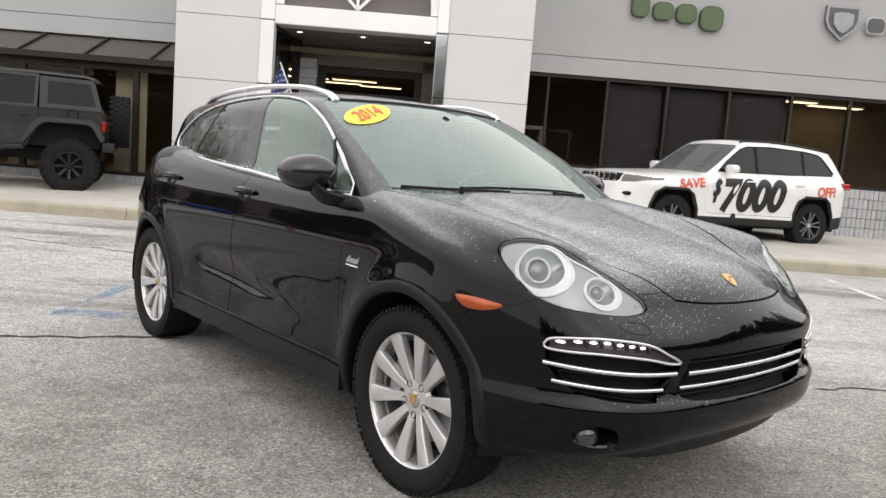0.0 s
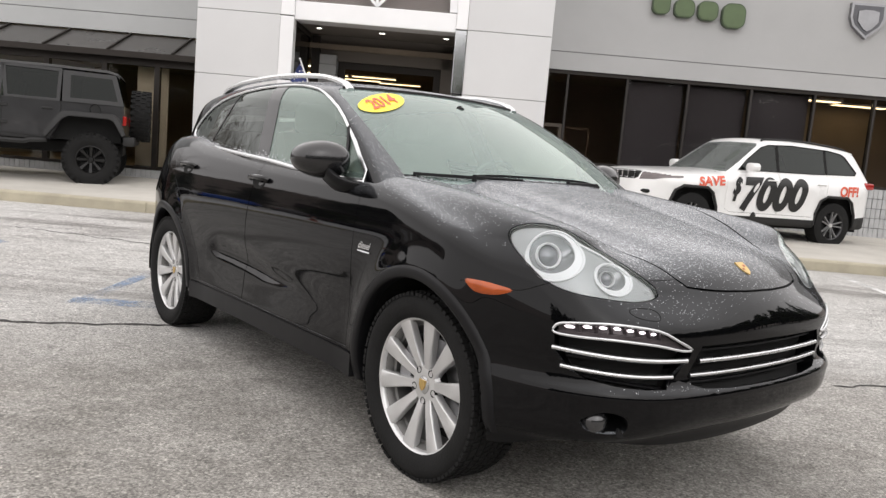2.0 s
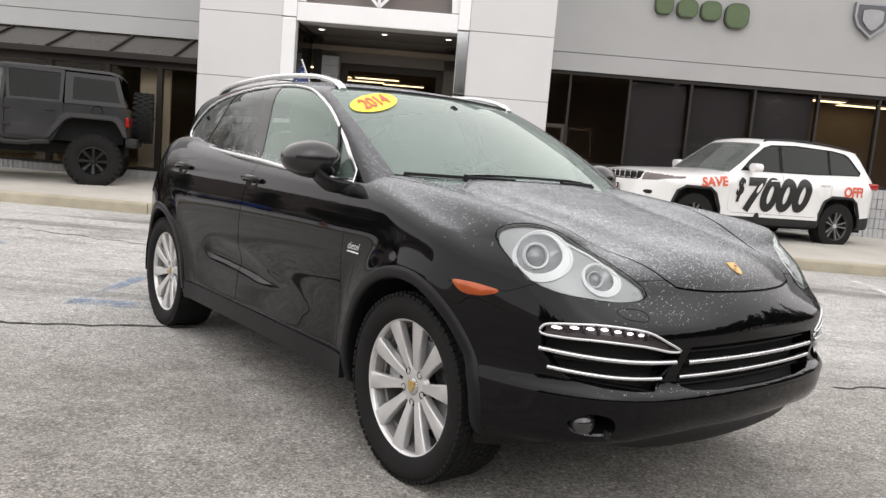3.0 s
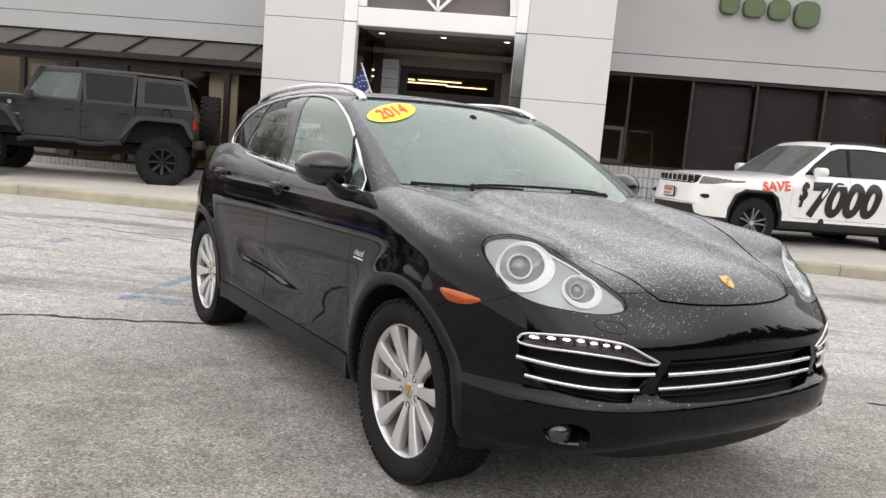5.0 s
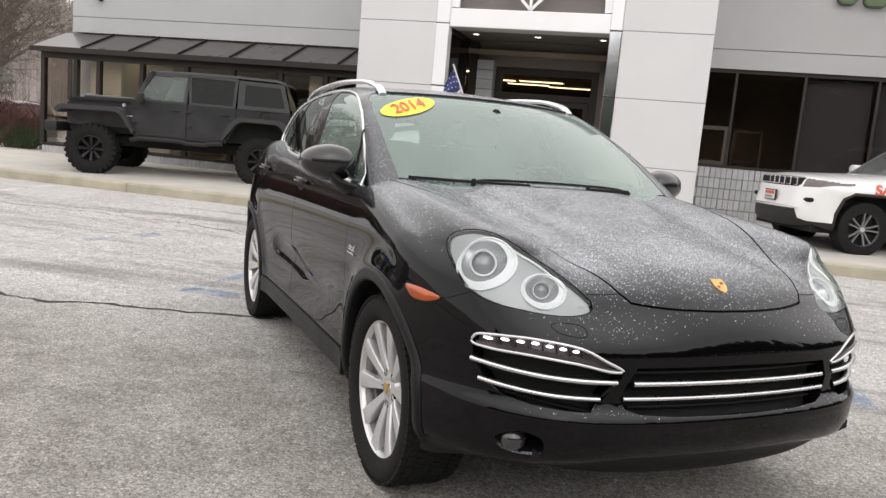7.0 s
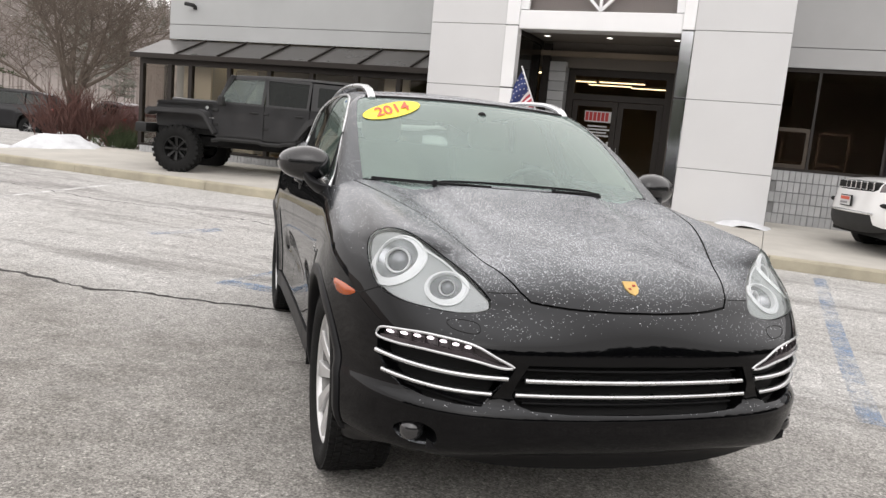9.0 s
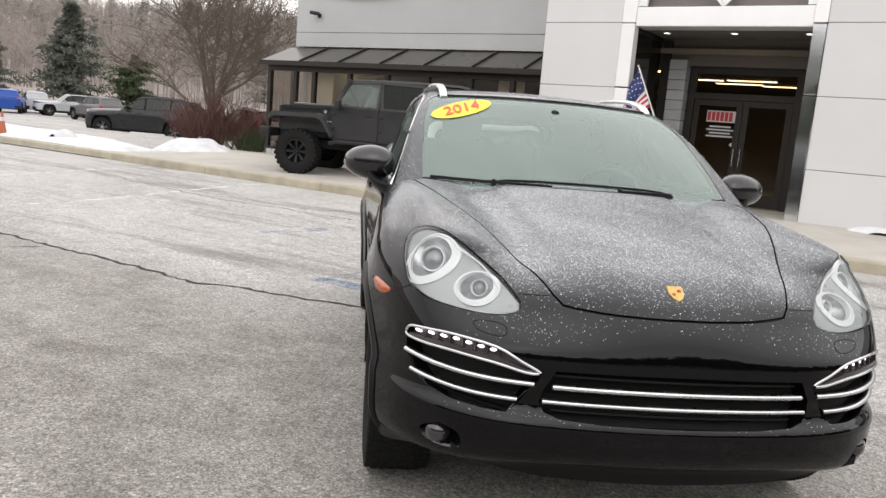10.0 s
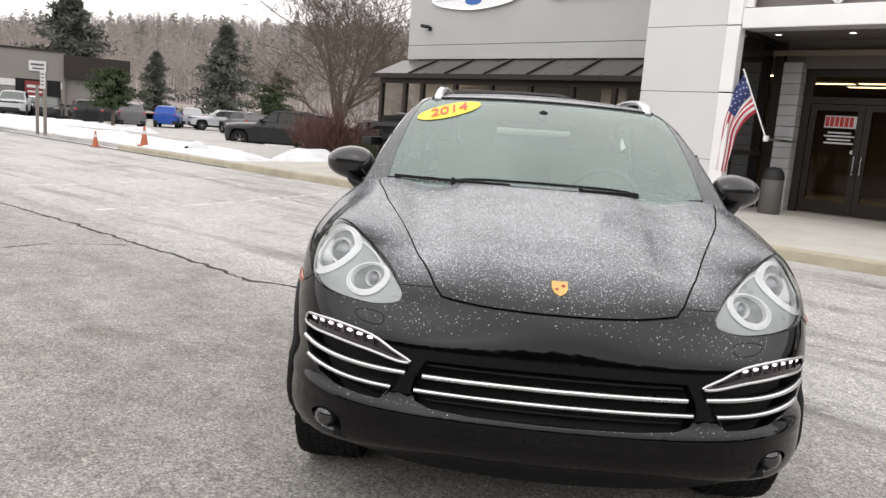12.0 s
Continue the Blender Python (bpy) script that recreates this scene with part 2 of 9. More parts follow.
def lathe(profile, steps=48, axis="x", bm=None, arc=360.0):
    """Turns a profile of (along, radius) round an axis."""
    bm = bm or bmesh.new()
    full = arc >= 360
    rings = []
    for i in range(steps if full else steps + 1):
        a = radians(arc) * i / steps
        c, s = math.cos(a), math.sin(a)
        ring = []
        for h, r in profile:
            p = {"x": (h, r * c, r * s), "y": (r * c, h, r * s), "z": (r * c, r * s, h)}[axis]
            ring.append(bm.verts.new(p))
        rings.append(ring)
    cnt = len(rings)
    for i in range(cnt if full else cnt - 1):
        a, b = rings[i], rings[(i + 1) % cnt]
        for j in range(len(profile) - 1):
            bm.faces.new((a[j], b[j], b[j + 1], a[j + 1]))
    bmesh.ops.remove_doubles(bm, verts=list(bm.verts), dist=1e-5)
    bmesh.ops.recalc_face_normals(bm, faces=list(bm.faces))
    return bm


def sweep(pts, section, bm=None, closed=False, up=(0, 0, 1), caps=True):
    """Sweeps a closed section of (side, up) points along pts."""
    bm = bm or bmesh.new()
    pts = [Vector(p) for p in pts]
    k, rings = len(pts), []
    for i, p in enumerate(pts):
        a = pts[(i - 1) % k] if closed or i > 0 else p
        b = pts[(i + 1) % k] if closed or i < k - 1 else p
        d = (b - a).normalized()
        s = d.cross(Vector(up))
        s = s.normalized() if s.length > 1e-5 else Vector((1, 0, 0))
        u = s.cross(d)
        rings.append([bm.verts.new(p + s * q[0] + u * q[1]) for q in section])
    w = len(section)
    for i in range(k if closed else k - 1):
        a, b = rings[i], rings[(i + 1) % k]
        for j in range(w):
            bm.faces.new((a[j], a[(j + 1) % w], b[(j + 1) % w], b[j]))
    if caps and not closed:
        bm.faces.new(rings[0][::-1])
        bm.faces.new(rings[-1])
    bmesh.ops.recalc_face_normals(bm, faces=list(bm.faces))
    return bm


def ring(r, n=10, rz=None):
    rz = rz or r
    return [(r * math.cos(2 * math.pi * i / n), rz * math.sin(2 * math.pi * i / n)) for i in range(n)]


def prism(poly, a, b, plane="yz", bm=None):
    """A polygon in a plane drawn out from a to b along the third axis."""
    bm = bm or bmesh.new()
    put = {"yz": lambda p, h: (h, p[0], p[1]), "xz": lambda p, h: (p[0], h, p[1]), "xy": lambda p, h: (p[0], p[1], h)}[plane]
    lo, hi = [bm.verts.new(put(p, a)) for p in poly], [bm.verts.new(put(p, b)) for p in poly]
    k = len(poly)
    bm.faces.new(lo), bm.faces.new(hi)
    for i in range(k):
        bm.faces.new((lo[i], lo[(i + 1) % k], hi[(i + 1) % k], hi[i]))
    bmesh.ops.recalc_face_normals(bm, faces=list(bm.faces))
    return bm


def smooth_line(pts, n=8, closed=False):
    """A Catmull-Rom line through the points, n steps a span."""
    P = [np.array(p, float) for p in pts]
    k, out = len(P), []
    for i in range(k if closed else k - 1):
        if closed:
            a, b, c, d = P[(i - 1) % k], P[i], P[(i + 1) % k], P[(i + 2) % k]
        else:
            a, b, c, d = P[max(i - 1, 0)], P[i], P[i + 1], P[min(i + 2, k - 1)]
        for j in range(n):
            t = j / n
            out.append(tuple(0.5 * (2 * b + (c - a) * t + (2 * a - 5 * b + 4 * c - d) * t * t + (3 * b - a - 3 * c + d) * t ** 3)))
    if not closed:
        out.append(tuple(P[-1]))
    return out


def text_mesh(body, size, depth=0.002, align="CENTER", bold=0.0):
    """Lettering in the built-in font as a mesh in the xz plane, facing -y."""
    cu = bpy.data.curves.new("lettering", "FONT")
    cu.body, cu.size, cu.extrude, cu.align_x, cu.align_y, cu.offset = body, size, depth, align, "CENTER", bold
    ob = bpy.data.objects.new("lettering", cu)
    scene.collection.objects.link(ob)
    me = bpy.data.meshes.new_from_object(ob.evaluated_get(bpy.context.evaluated_depsgraph_get()))
    bpy.data.objects.remove(ob)
    bpy.data.curves.remove(cu)
    bm = bmesh.new()
    bm.from_mesh(me)
    bpy.data.meshes.remove(me)
    bm.transform(pose(0, 0, 0, 90, 0, 0))
    return bm

def islands(bm):
    """Splits a bmesh into its separate pieces."""
    left, out = set(bm.faces), []
    while left:
        todo, own = [left.pop()], []
        while todo:
            f = todo.pop()
            own.append(f)
            for e in f.edges:
                for g in e.link_faces:
                    if g in left:
                        left.remove(g)
                        todo.append(g)
        t, made = bmesh.new(), {}
        for f in own:
            for v in f.verts:
                if v not in made:
                    made[v] = t.verts.new(v.co)
            t.faces.new([made[v] for v in f.verts])
        out.append(t)
    bm.free()
    return out


# ---- ground, kerb, walk ----
def smoothstep(a, b, x):
    t = min(1.0, max(0.0, (x - a) / (b - a)))
    return t * t * (3 - 2 * t)


KERB_Y, WALK_Z, WALL_Y = -3.25, 0.25, 1.45


def lot_height(bx, by):
    """Height of the asphalt: it falls a little under the parked car and rises to the kerb."""
    w = B @ Vector((bx, by, 0))
    base = -0.012 * max(-2.5, min(4.2, w.y))
    k = smoothstep(-8.0, KERB_Y, by)
    far = smoothstep(14, 40, math.hypot(bx - 3, by + 8))
    drop = 0.33 * smoothstep(4.0, 9.0, by) * smoothstep(9.0, 14.0, -bx)
    return (1 - far) * (base * (1 - k) + 0.10 * k) + far * 0.10 - drop


def spaced(near, far, step, grow=1.35):
    out, s = [near], step
    while out[-1] < far:
        out.append(out[-1] + s)
        s *= grow
    return out


def build_ground():
    xs = sorted({-v for v in spaced(16, 900, 1.2)} | set(np.arange(-16, 18.1, 0.5)) | set(spaced(18, 900, 1.2)))
    ys = sorted({-v for v in spaced(16, 900, 1.2)} | set(np.arange(-16, -3.2, 0.4)) | {KERB_Y + 0.05, -2, 0, 2} | set(spaced(4, 900, 1.5)))
    bm = bmesh.new()
    g = [[bm.verts.new((x, y, lot_height(x, y))) for y in ys] for x in xs]
    for i in range(len(xs) - 1):
        for j in range(len(ys) - 1):
            bm.faces.new((g[i][j], g[i + 1][j], g[i + 1][j + 1], g[i][j + 1]))
    ob = part("ground", bm, M["asphalt"], None, "worn grey asphalt parking lot with salt stains and cracks", smooth=180, m=B)
    tagged(ob, "", "parking lot", kind="structure")


build_ground()


def walk_z(by):
    return WALK_Z + 0.11 * smoothstep(KERB_Y, 0.0, by)


def build_walk():
    pave = thing("pavement", "pale concrete walk along the showroom front", "pavement", B, kind="structure")
    joints = [-8.9, -6.0, -3.0, 0.0, 3.2, 6.4, 9.5, 12.5, 15.5, 19.0]
    for a, b in zip(joints, joints[1:]):
        bm = bmesh.new()
        rows = [KERB_Y + 0.16, -2.0, -1.0, 0.0, 3.2]
        top = [[bm.verts.new((x, y, walk_z(y))) for y in rows] for x in (a + 0.004, b - 0.004)]
        bot = [[bm.verts.new((x, y, 0.0)) for y in rows] for x in (a + 0.004, b - 0.004)]
        for j in range(len(rows) - 1):
            bm.faces.new((top[0][j], top[1][j], top[1][j + 1], top[0][j + 1]))
            for s in (0, 1):
                bm.faces.new((top[s][j], top[s][j + 1], bot[s][j + 1], bot[s][j]))
        bmesh.ops.recalc_face_normals(bm, faces=list(bm.faces))
        part("slab", bm, M["concrete"], pave)
    kerb = thing("kerb", "tan concrete kerb with open joints and worn edge", "kerb", B, kind="structure")
    sec = [(0, 0), (0, 0.14), (0.012, 0.165), (0.03, 0.17), (0.155, 0.17), (0.155, 0)]
    xs = [-14.6, -11.6, -8.6, -5.6, -2.55, 0.5, 3.5, 6.5, 9.5, 12.5, 15.5, 19.0]
    for a, b in zip(xs, xs[1:]):
        bm = prism([(KERB_Y + p[0], 0.085 + p[1]) for p in sec], a + 0.005, b - 0.005, "yz")
        part("kerbstone", bm, M["kerb"], kerb)


build_walk()

# ---- showroom ----
def wall_box(name, label, mat, *dims, cat="wall", bevel=0.0):
    return tagged(part(name, box(*dims, bevel=bevel), mat, None, label, m=B), "", cat, kind="structure")


LEFT_X, RIGHT_X, DEEP = -7.77, 19.0, 12.0
HEAD_Z, SEAM_Z, ROOF_Z = 3.16, 3.51, 6.2


def seamed_wall(name, x0, x1, mat):
    """Upper stucco wall with a recessed joint line."""
    w = thing(name, "smooth grey stucco upper wall with a thin joint line", "wall", B, kind="structure")
    part("stucco_panel", box(x0, WALL_Y, HEAD_Z, x1, WALL_Y + 0.3, SEAM_Z - 0.008), mat, w)
    part("stucco_panel", box(x0, WALL_Y, SEAM_Z + 0.008, x1, WALL_Y + 0.3, ROOF_Z), mat, w)
    part("joint", box(x0, WALL_Y + 0.02, SEAM_Z - 0.012, x1, WALL_Y + 0.28, SEAM_Z + 0.012), M["mortar"], w)
    return w


seamed_wall("wall_left", LEFT_X, 0.3, M["stucco_blue"])
seamed_wall("wall_right", 6.2, RIGHT_X, M["stucco"])
wall_box("wall_side", "grey stucco end wall", M["stucco_blue"], LEFT_X, WALL_Y + 0.3, 0, LEFT_X + 0.3, DEEP, ROOF_Z)
wall_box("wall_far_side", "grey stucco end wall", M["stucco"], RIGHT_X - 0.3, WALL_Y + 0.3, 0, RIGHT_X, DEEP, ROOF_Z)
wall_box("wall_back", "dim showroom back wall", M["room"], LEFT_X, DEEP, 0, RIGHT_X, DEEP + 0.2, ROOF_Z)
# plain wall added to catch daylight, so the panes do not read black
wall_box("wall_inner", "plain brown wall added behind the windows to catch daylight", M["room"], 6.6, 4.3, 0.3, RIGHT_X - 0.3, 4.4, HEAD_Z + 0.05)
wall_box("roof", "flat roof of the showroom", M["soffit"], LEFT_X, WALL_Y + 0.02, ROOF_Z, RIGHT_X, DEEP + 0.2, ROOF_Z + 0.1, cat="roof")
wall_box("ceiling", "dim showroom ceiling", M["room"], LEFT_X + 0.3, WALL_Y + 0.3, HEAD_Z + 0.05, RIGHT_X - 0.3, DEEP, HEAD_Z + 0.15, cat="ceiling")
wall_box("floor", "dark tiled showroom floor", M["room"], LEFT_X + 0.3, 3.2, 0.2, RIGHT_X - 0.3, DEEP, walk_z(2), cat="floor")


def build_right_front():
    """Block dado and tall dark-framed windows right of the entrance."""
    x0, x1, sill, base = 6.3, RIGHT_X, 1.33, 0.2
    dado = thing("block_dado", "ribbed pale grey concrete block dado under the windows", "wall", B, kind="structure")
    part("backing", box(x0, WALL_Y + 0.03, base, x1, WALL_Y + 0.3, sill), M["mortar"], dado)
    bm0 = bmesh.new()
    for i in range(4):
        box(0.003 + i * 0.098, 0, 0.004, 0.095 + i * 0.098, 0.04, 0.19, bevel=0.006, bm=bm0)
    block = mesh_from(bm0, "block", M["block"])
    z, k = sill - 0.196, 0
    while z > base - 0.1:
        x = x0 + (0.2 if k % 2 else 0.0)
        while x < 15.0:
            o = new("block", block)
            o.parent, o.location = dado, (x, WALL_Y - 0.005, z)
            x += 0.4
        z -= 0.196
        k += 1
    win = thing("window_1", "row of tall dark showroom windows in bronze frames", "window", B, kind="structure")
    part("window_sill", box(x0, WALL_Y + 0.02, sill, x1, WALL_Y + 0.2, sill + 0.05), M["bronze"], win)
    part("window_head", box(x0, WALL_Y + 0.05, HEAD_Z - 0.07, x1, WALL_Y + 0.2, HEAD_Z), M["bronze"], win)
    xs = [6.3, 6.96, 8.15, 9.37, 10.63, 11.90, 13.10, 14.35, 15.5, 17.0, RIGHT_X]
    for x in xs[1:-1]:
        part("mullion", box(x - 0.022, WALL_Y + 0.06, sill + 0.05, x + 0.022, WALL_Y + 0.18, HEAD_Z - 0.07), M["dark_frame"], win)
    for a, b in zip(xs, xs[1:]):
        p = part("pane", box(a + 0.022, WALL_Y + 0.115, sill + 0.05, b - 0.022, WALL_Y + 0.121, HEAD_Z - 0.07), M["dark_glass"], win)
        p.visible_shadow = False
    # small opening casement low in the first bay, and the shelves' upright behind the second
    for c in ((6.34, 1.38, 6.93, 1.45), (6.34, 2.03, 6.93, 2.10), (6.34, 1.45, 6.40, 2.03), (6.87, 1.45, 6.93, 2.03)):
        part("casement_rail", box(c[0], WALL_Y + 0.07, c[1], c[2], WALL_Y + 0.11, c[3]), M["tan_frame"], win)
    for a, b in zip(xs[2:5], xs[3:6]):
        blind = thing("window_blind", "lowered slate-grey fabric blind behind the window glass", "blind", B @ pose((a + b) / 2, WALL_Y + 0.24, 0), "showroom blinds")
        h = (b - a) / 2 - 0.05
        part("cloth", box(-h, 0, sill + 0.02, h, 0.008, HEAD_Z - 0.10), M["blind"], blind)
        part("roller", sweep([(-h, 0.02, HEAD_Z - 0.08), (h, 0.02, HEAD_Z - 0.08)], ring(0.028, 10)), M["bronze"], blind)
        part("hem_bar", box(-h, -0.006, sill + 0.0, h, 0.014, sill + 0.03), M["bronze"], blind)


M["blind"] = surface("slate_blind_cloth", (0.115, 0.118, 0.132), 0.9, 0, 0.08, 1.5, 200, 0.1)
M["dark_frame"] = surface("dark_brown_frame", (0.016, 0.012, 0.010), 0.6, 0, 0.15, 4, 60)
M["tan_frame"] = surface("tan_window_frame", (0.05, 0.036, 0.024), 0.5, 0, 0.15, 4, 60)
build_right_front()


def build_left_front():
    """Glazed lean-to bay with a sloping dark metal roof."""
    x0, x1, y0, base = LEFT_X - 0.05, 0.0, 0.55, 0.2
    bay = thing("window_2", "projecting glazed bay with dark bronze frames", "window", B, kind="structure")
    dado = thing("bay_dado", "low ribbed pale block plinth under the glazed bay", "wall", B, kind="structure")
    part("backing", box(x0 + 0.05, y0 + 0.04, base, x1, WALL_Y, 0.52), M["mortar"], dado)
    bm0 = bmesh.new()
    for i in range(4):
        box(0.003 + i * 0.098, 0, 0.004, 0.095 + i * 0.098, 0.04, 0.17, bevel=0.006, bm=bm0)
    block = mesh_from(bm0, "block", M["block"])
    for i in range(20):
        o = new("block", block)
        o.parent, o.location = dado, (x0 + 0.05 + i * 0.39, y0 + 0.005, 0.345)
    zt = 2.62
    part("window_sill", box(x0, y0, 0.52, x1, y0 + 0.12, 0.57), M["bronze"], bay)
    part("window_head", box(x0, y0, zt - 0.16, x1, y0 + 0.14, zt), M["bronze"], bay)
    xs = [x0 + 0.05, -6.9, -6.3, -5.2, -4.1, -3.0, -1.9, -0.9, x1]
    for x in xs[:-1]:
        part("mullion", box(x - 0.05, y0 + 0.004, 0.57, x + 0.05, y0 + 0.11, zt - 0.16), M["bronze"], bay)
    for a, b in zip(xs, xs[1:]):
        p = part("pane", box(a + 0.05, y0 + 0.05, 0.57, b - 0.05, y0 + 0.056, zt - 0.16), M["bay_glass"], bay)
        p.visible_shadow = False
    part("end_frame", box(x0, y0 + 0.12, 0.52, x0 + 0.08, WALL_Y, 0.58), M["bronze"], bay)
    part("end_frame", box(x0, WALL_Y - 0.08, 0.58, x0 + 0.08, WALL_Y, zt), M["bronze"], bay)
    part("end_frame", box(x0, y0 + 0.14, zt - 0.12, x0 + 0.08, WALL_Y - 0.08, zt), M["bronze"], bay)
    p = part("pane", box(x0 + 0.03, y0 + 0.12, 0.58, x0 + 0.036, WALL_Y - 0.08, zt - 0.12), M["dark_glass"], bay)
    p.visible_shadow = False
    roof = thing("canopy_roof", "sloping dark standing-seam metal roof over the bay", "roof", B, kind="structure")
    ye, ze, yt, zt2 = y0 - 0.16, 2.68, WALL_Y - 0.01, 3.12
    part("roof_sheet", prism([(ye, ze - 0.05), (ye, ze), (yt, zt2), (yt, ze - 0.05)], x0 - 0.12, x1, "yz"), M["roof_metal"], roof)
    part("gutter", box(x0 - 0.12, ye - 0.05, ze - 0.10, x1, ye, ze + 0.01), M["bronze"], roof)
    x = x0 + 1.2
    while x < x1:
        part("seam", sweep([(x, ye, ze + 0.015), (x, yt, zt2 + 0.015)], [(-0.018, -0.02), (0.018, -0.02), (0.018, 0.025), (-0.018, 0.025)]), M["bronze"], roof)
        x += 1.21


M["spandrel"] = surface("dark_spandrel_glass", (0.012, 0.011, 0.010), 0.06, 0, 0.1, 1, 20)
M["roof_metal"] = surface("dark_roof_metal", (0.075, 0.070, 0.066), 0.30, 0.3, 0.2, 1.5, 40)
build_left_front()


def build_portal():
    """Entrance portal of white panels, with an arched transom."""
    foot, top = 0.3, 6.4
    seams = [0.32, 1.22, 2.385, 3.53, 4.68, 5.83]
    for k, (x0, x1) in enumerate(((0.0, 1.50), (4.87, 6.39))):
        pil = thing(f"pillar_{k + 1}", "entrance pillar clad in smooth white metal panels", "pillar", B, kind="structure")
        part("core", box(x0 + 0.015, 0.012, foot, x1 - 0.015, 1.75, top), M["mortar"], pil)
        for a, b in zip(seams, seams[1:]):
            part("panel", box(x0, 0.0, a + 0.006, x1, 0.03, b - 0.006, bevel=0.004), M["panel"], pil)
            if k == 0:
                part("panel", box(x0, 0.03, a + 0.006, x0 + 0.03, WALL_Y, b - 0.006), M["panel"], pil)
            else:
                part("panel", box(x1 - 0.03, 0.03, a + 0.006, x1, WALL_Y, b - 0.006), M["panel"], pil)
        # bright jamb beside the opening
        j0, j1 = (1.505, 1.75) if k == 0 else (4.66, 4.865)
        for a, b in ((0.34, 2.385), (2.40, 3.52), (3.53, 6.2)):
            part("jamb", box(j0, -0.02, a, j1, 0.22, b - 0.008, bevel=0.01), M["trim_white"] if (k == 0 or a > 3) else M["polished"], pil)
        part("reveal", box(j0 if k == 0 else j0 + 0.03, 0.22, 0.34, j1 - 0.03 if k == 0 else j1, 1.72, 3.52), M["spandrel"], pil, "dark glossy glass reveal")
        for zz in (0.34, 1.35, 3.40):
            part("reveal_rail", box(j1 - 0.035 if k == 0 else j0, 0.22, zz, j1 if k == 0 else j0 + 0.035, 1.72, zz + 0.08), M["bronze"], pil)
    arch = thing("arched_transom", "white arched transom with radiating bars over dark glass", "transom", B, kind="structure")
    part("lintel", box(1.75, 0.02, 3.47, 4.66, 0.5, 3.80, bevel=0.012), M["trim_white"], arch)
    cx, cz, r = 3.205, 3.83, 1.40
    part("backing", prism([(cx + r * math.cos(a), cz + 1.25 * r * math.sin(a)) for a in np.linspace(0, math.pi, 32)], 0.22, 0.24, "xz"), M["dark_glass"], arch)
    pts = [(cx + (r + 0.02) * math.cos(a), 0.12, cz + 1.25 * (r + 0.02) * math.sin(a)) for a in np.linspace(0, math.pi, 33)]
    part("arch_rim", sweep(pts, [(-0.1, -0.03), (0.1, -0.03), (0.1, 0.05), (-0.1, 0.05)], up=(0, 1, 0)), M["trim_white"], arch)
    for a in (45, 90, 135):
        d = Vector((math.cos(radians(a)), 0, math.sin(radians(a))))
        part("bar", sweep([Vector((cx, 0.12, cz)) , Vector((cx, 0.12, cz)) + d * r * (1.25 if a == 90 else 1.12)], [(-0.025, -0.03), (0.025, -0.03), (0.025, 0.03), (-0.025, 0.03)], up=(0, 1, 0)), M["trim_white"], arch)
    bm = prism([(1.6, 3.8), (4.87, 3.8), (4.87, 6.4), (1.6, 6.4)], 0.30, 0.36, "xz")
    tagged(part("wall_portal", bm, M["panel"], None, "white panel wall behind the arch", m=B), "", "wall", kind="structure")
    wall_box("portal_top", "white portal top", M["panel"], 0.0, 0.0, 6.4, 6.39, 1.75, 6.6, cat="wall")
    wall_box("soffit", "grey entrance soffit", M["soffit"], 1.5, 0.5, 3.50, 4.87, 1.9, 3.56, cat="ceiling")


build_portal()


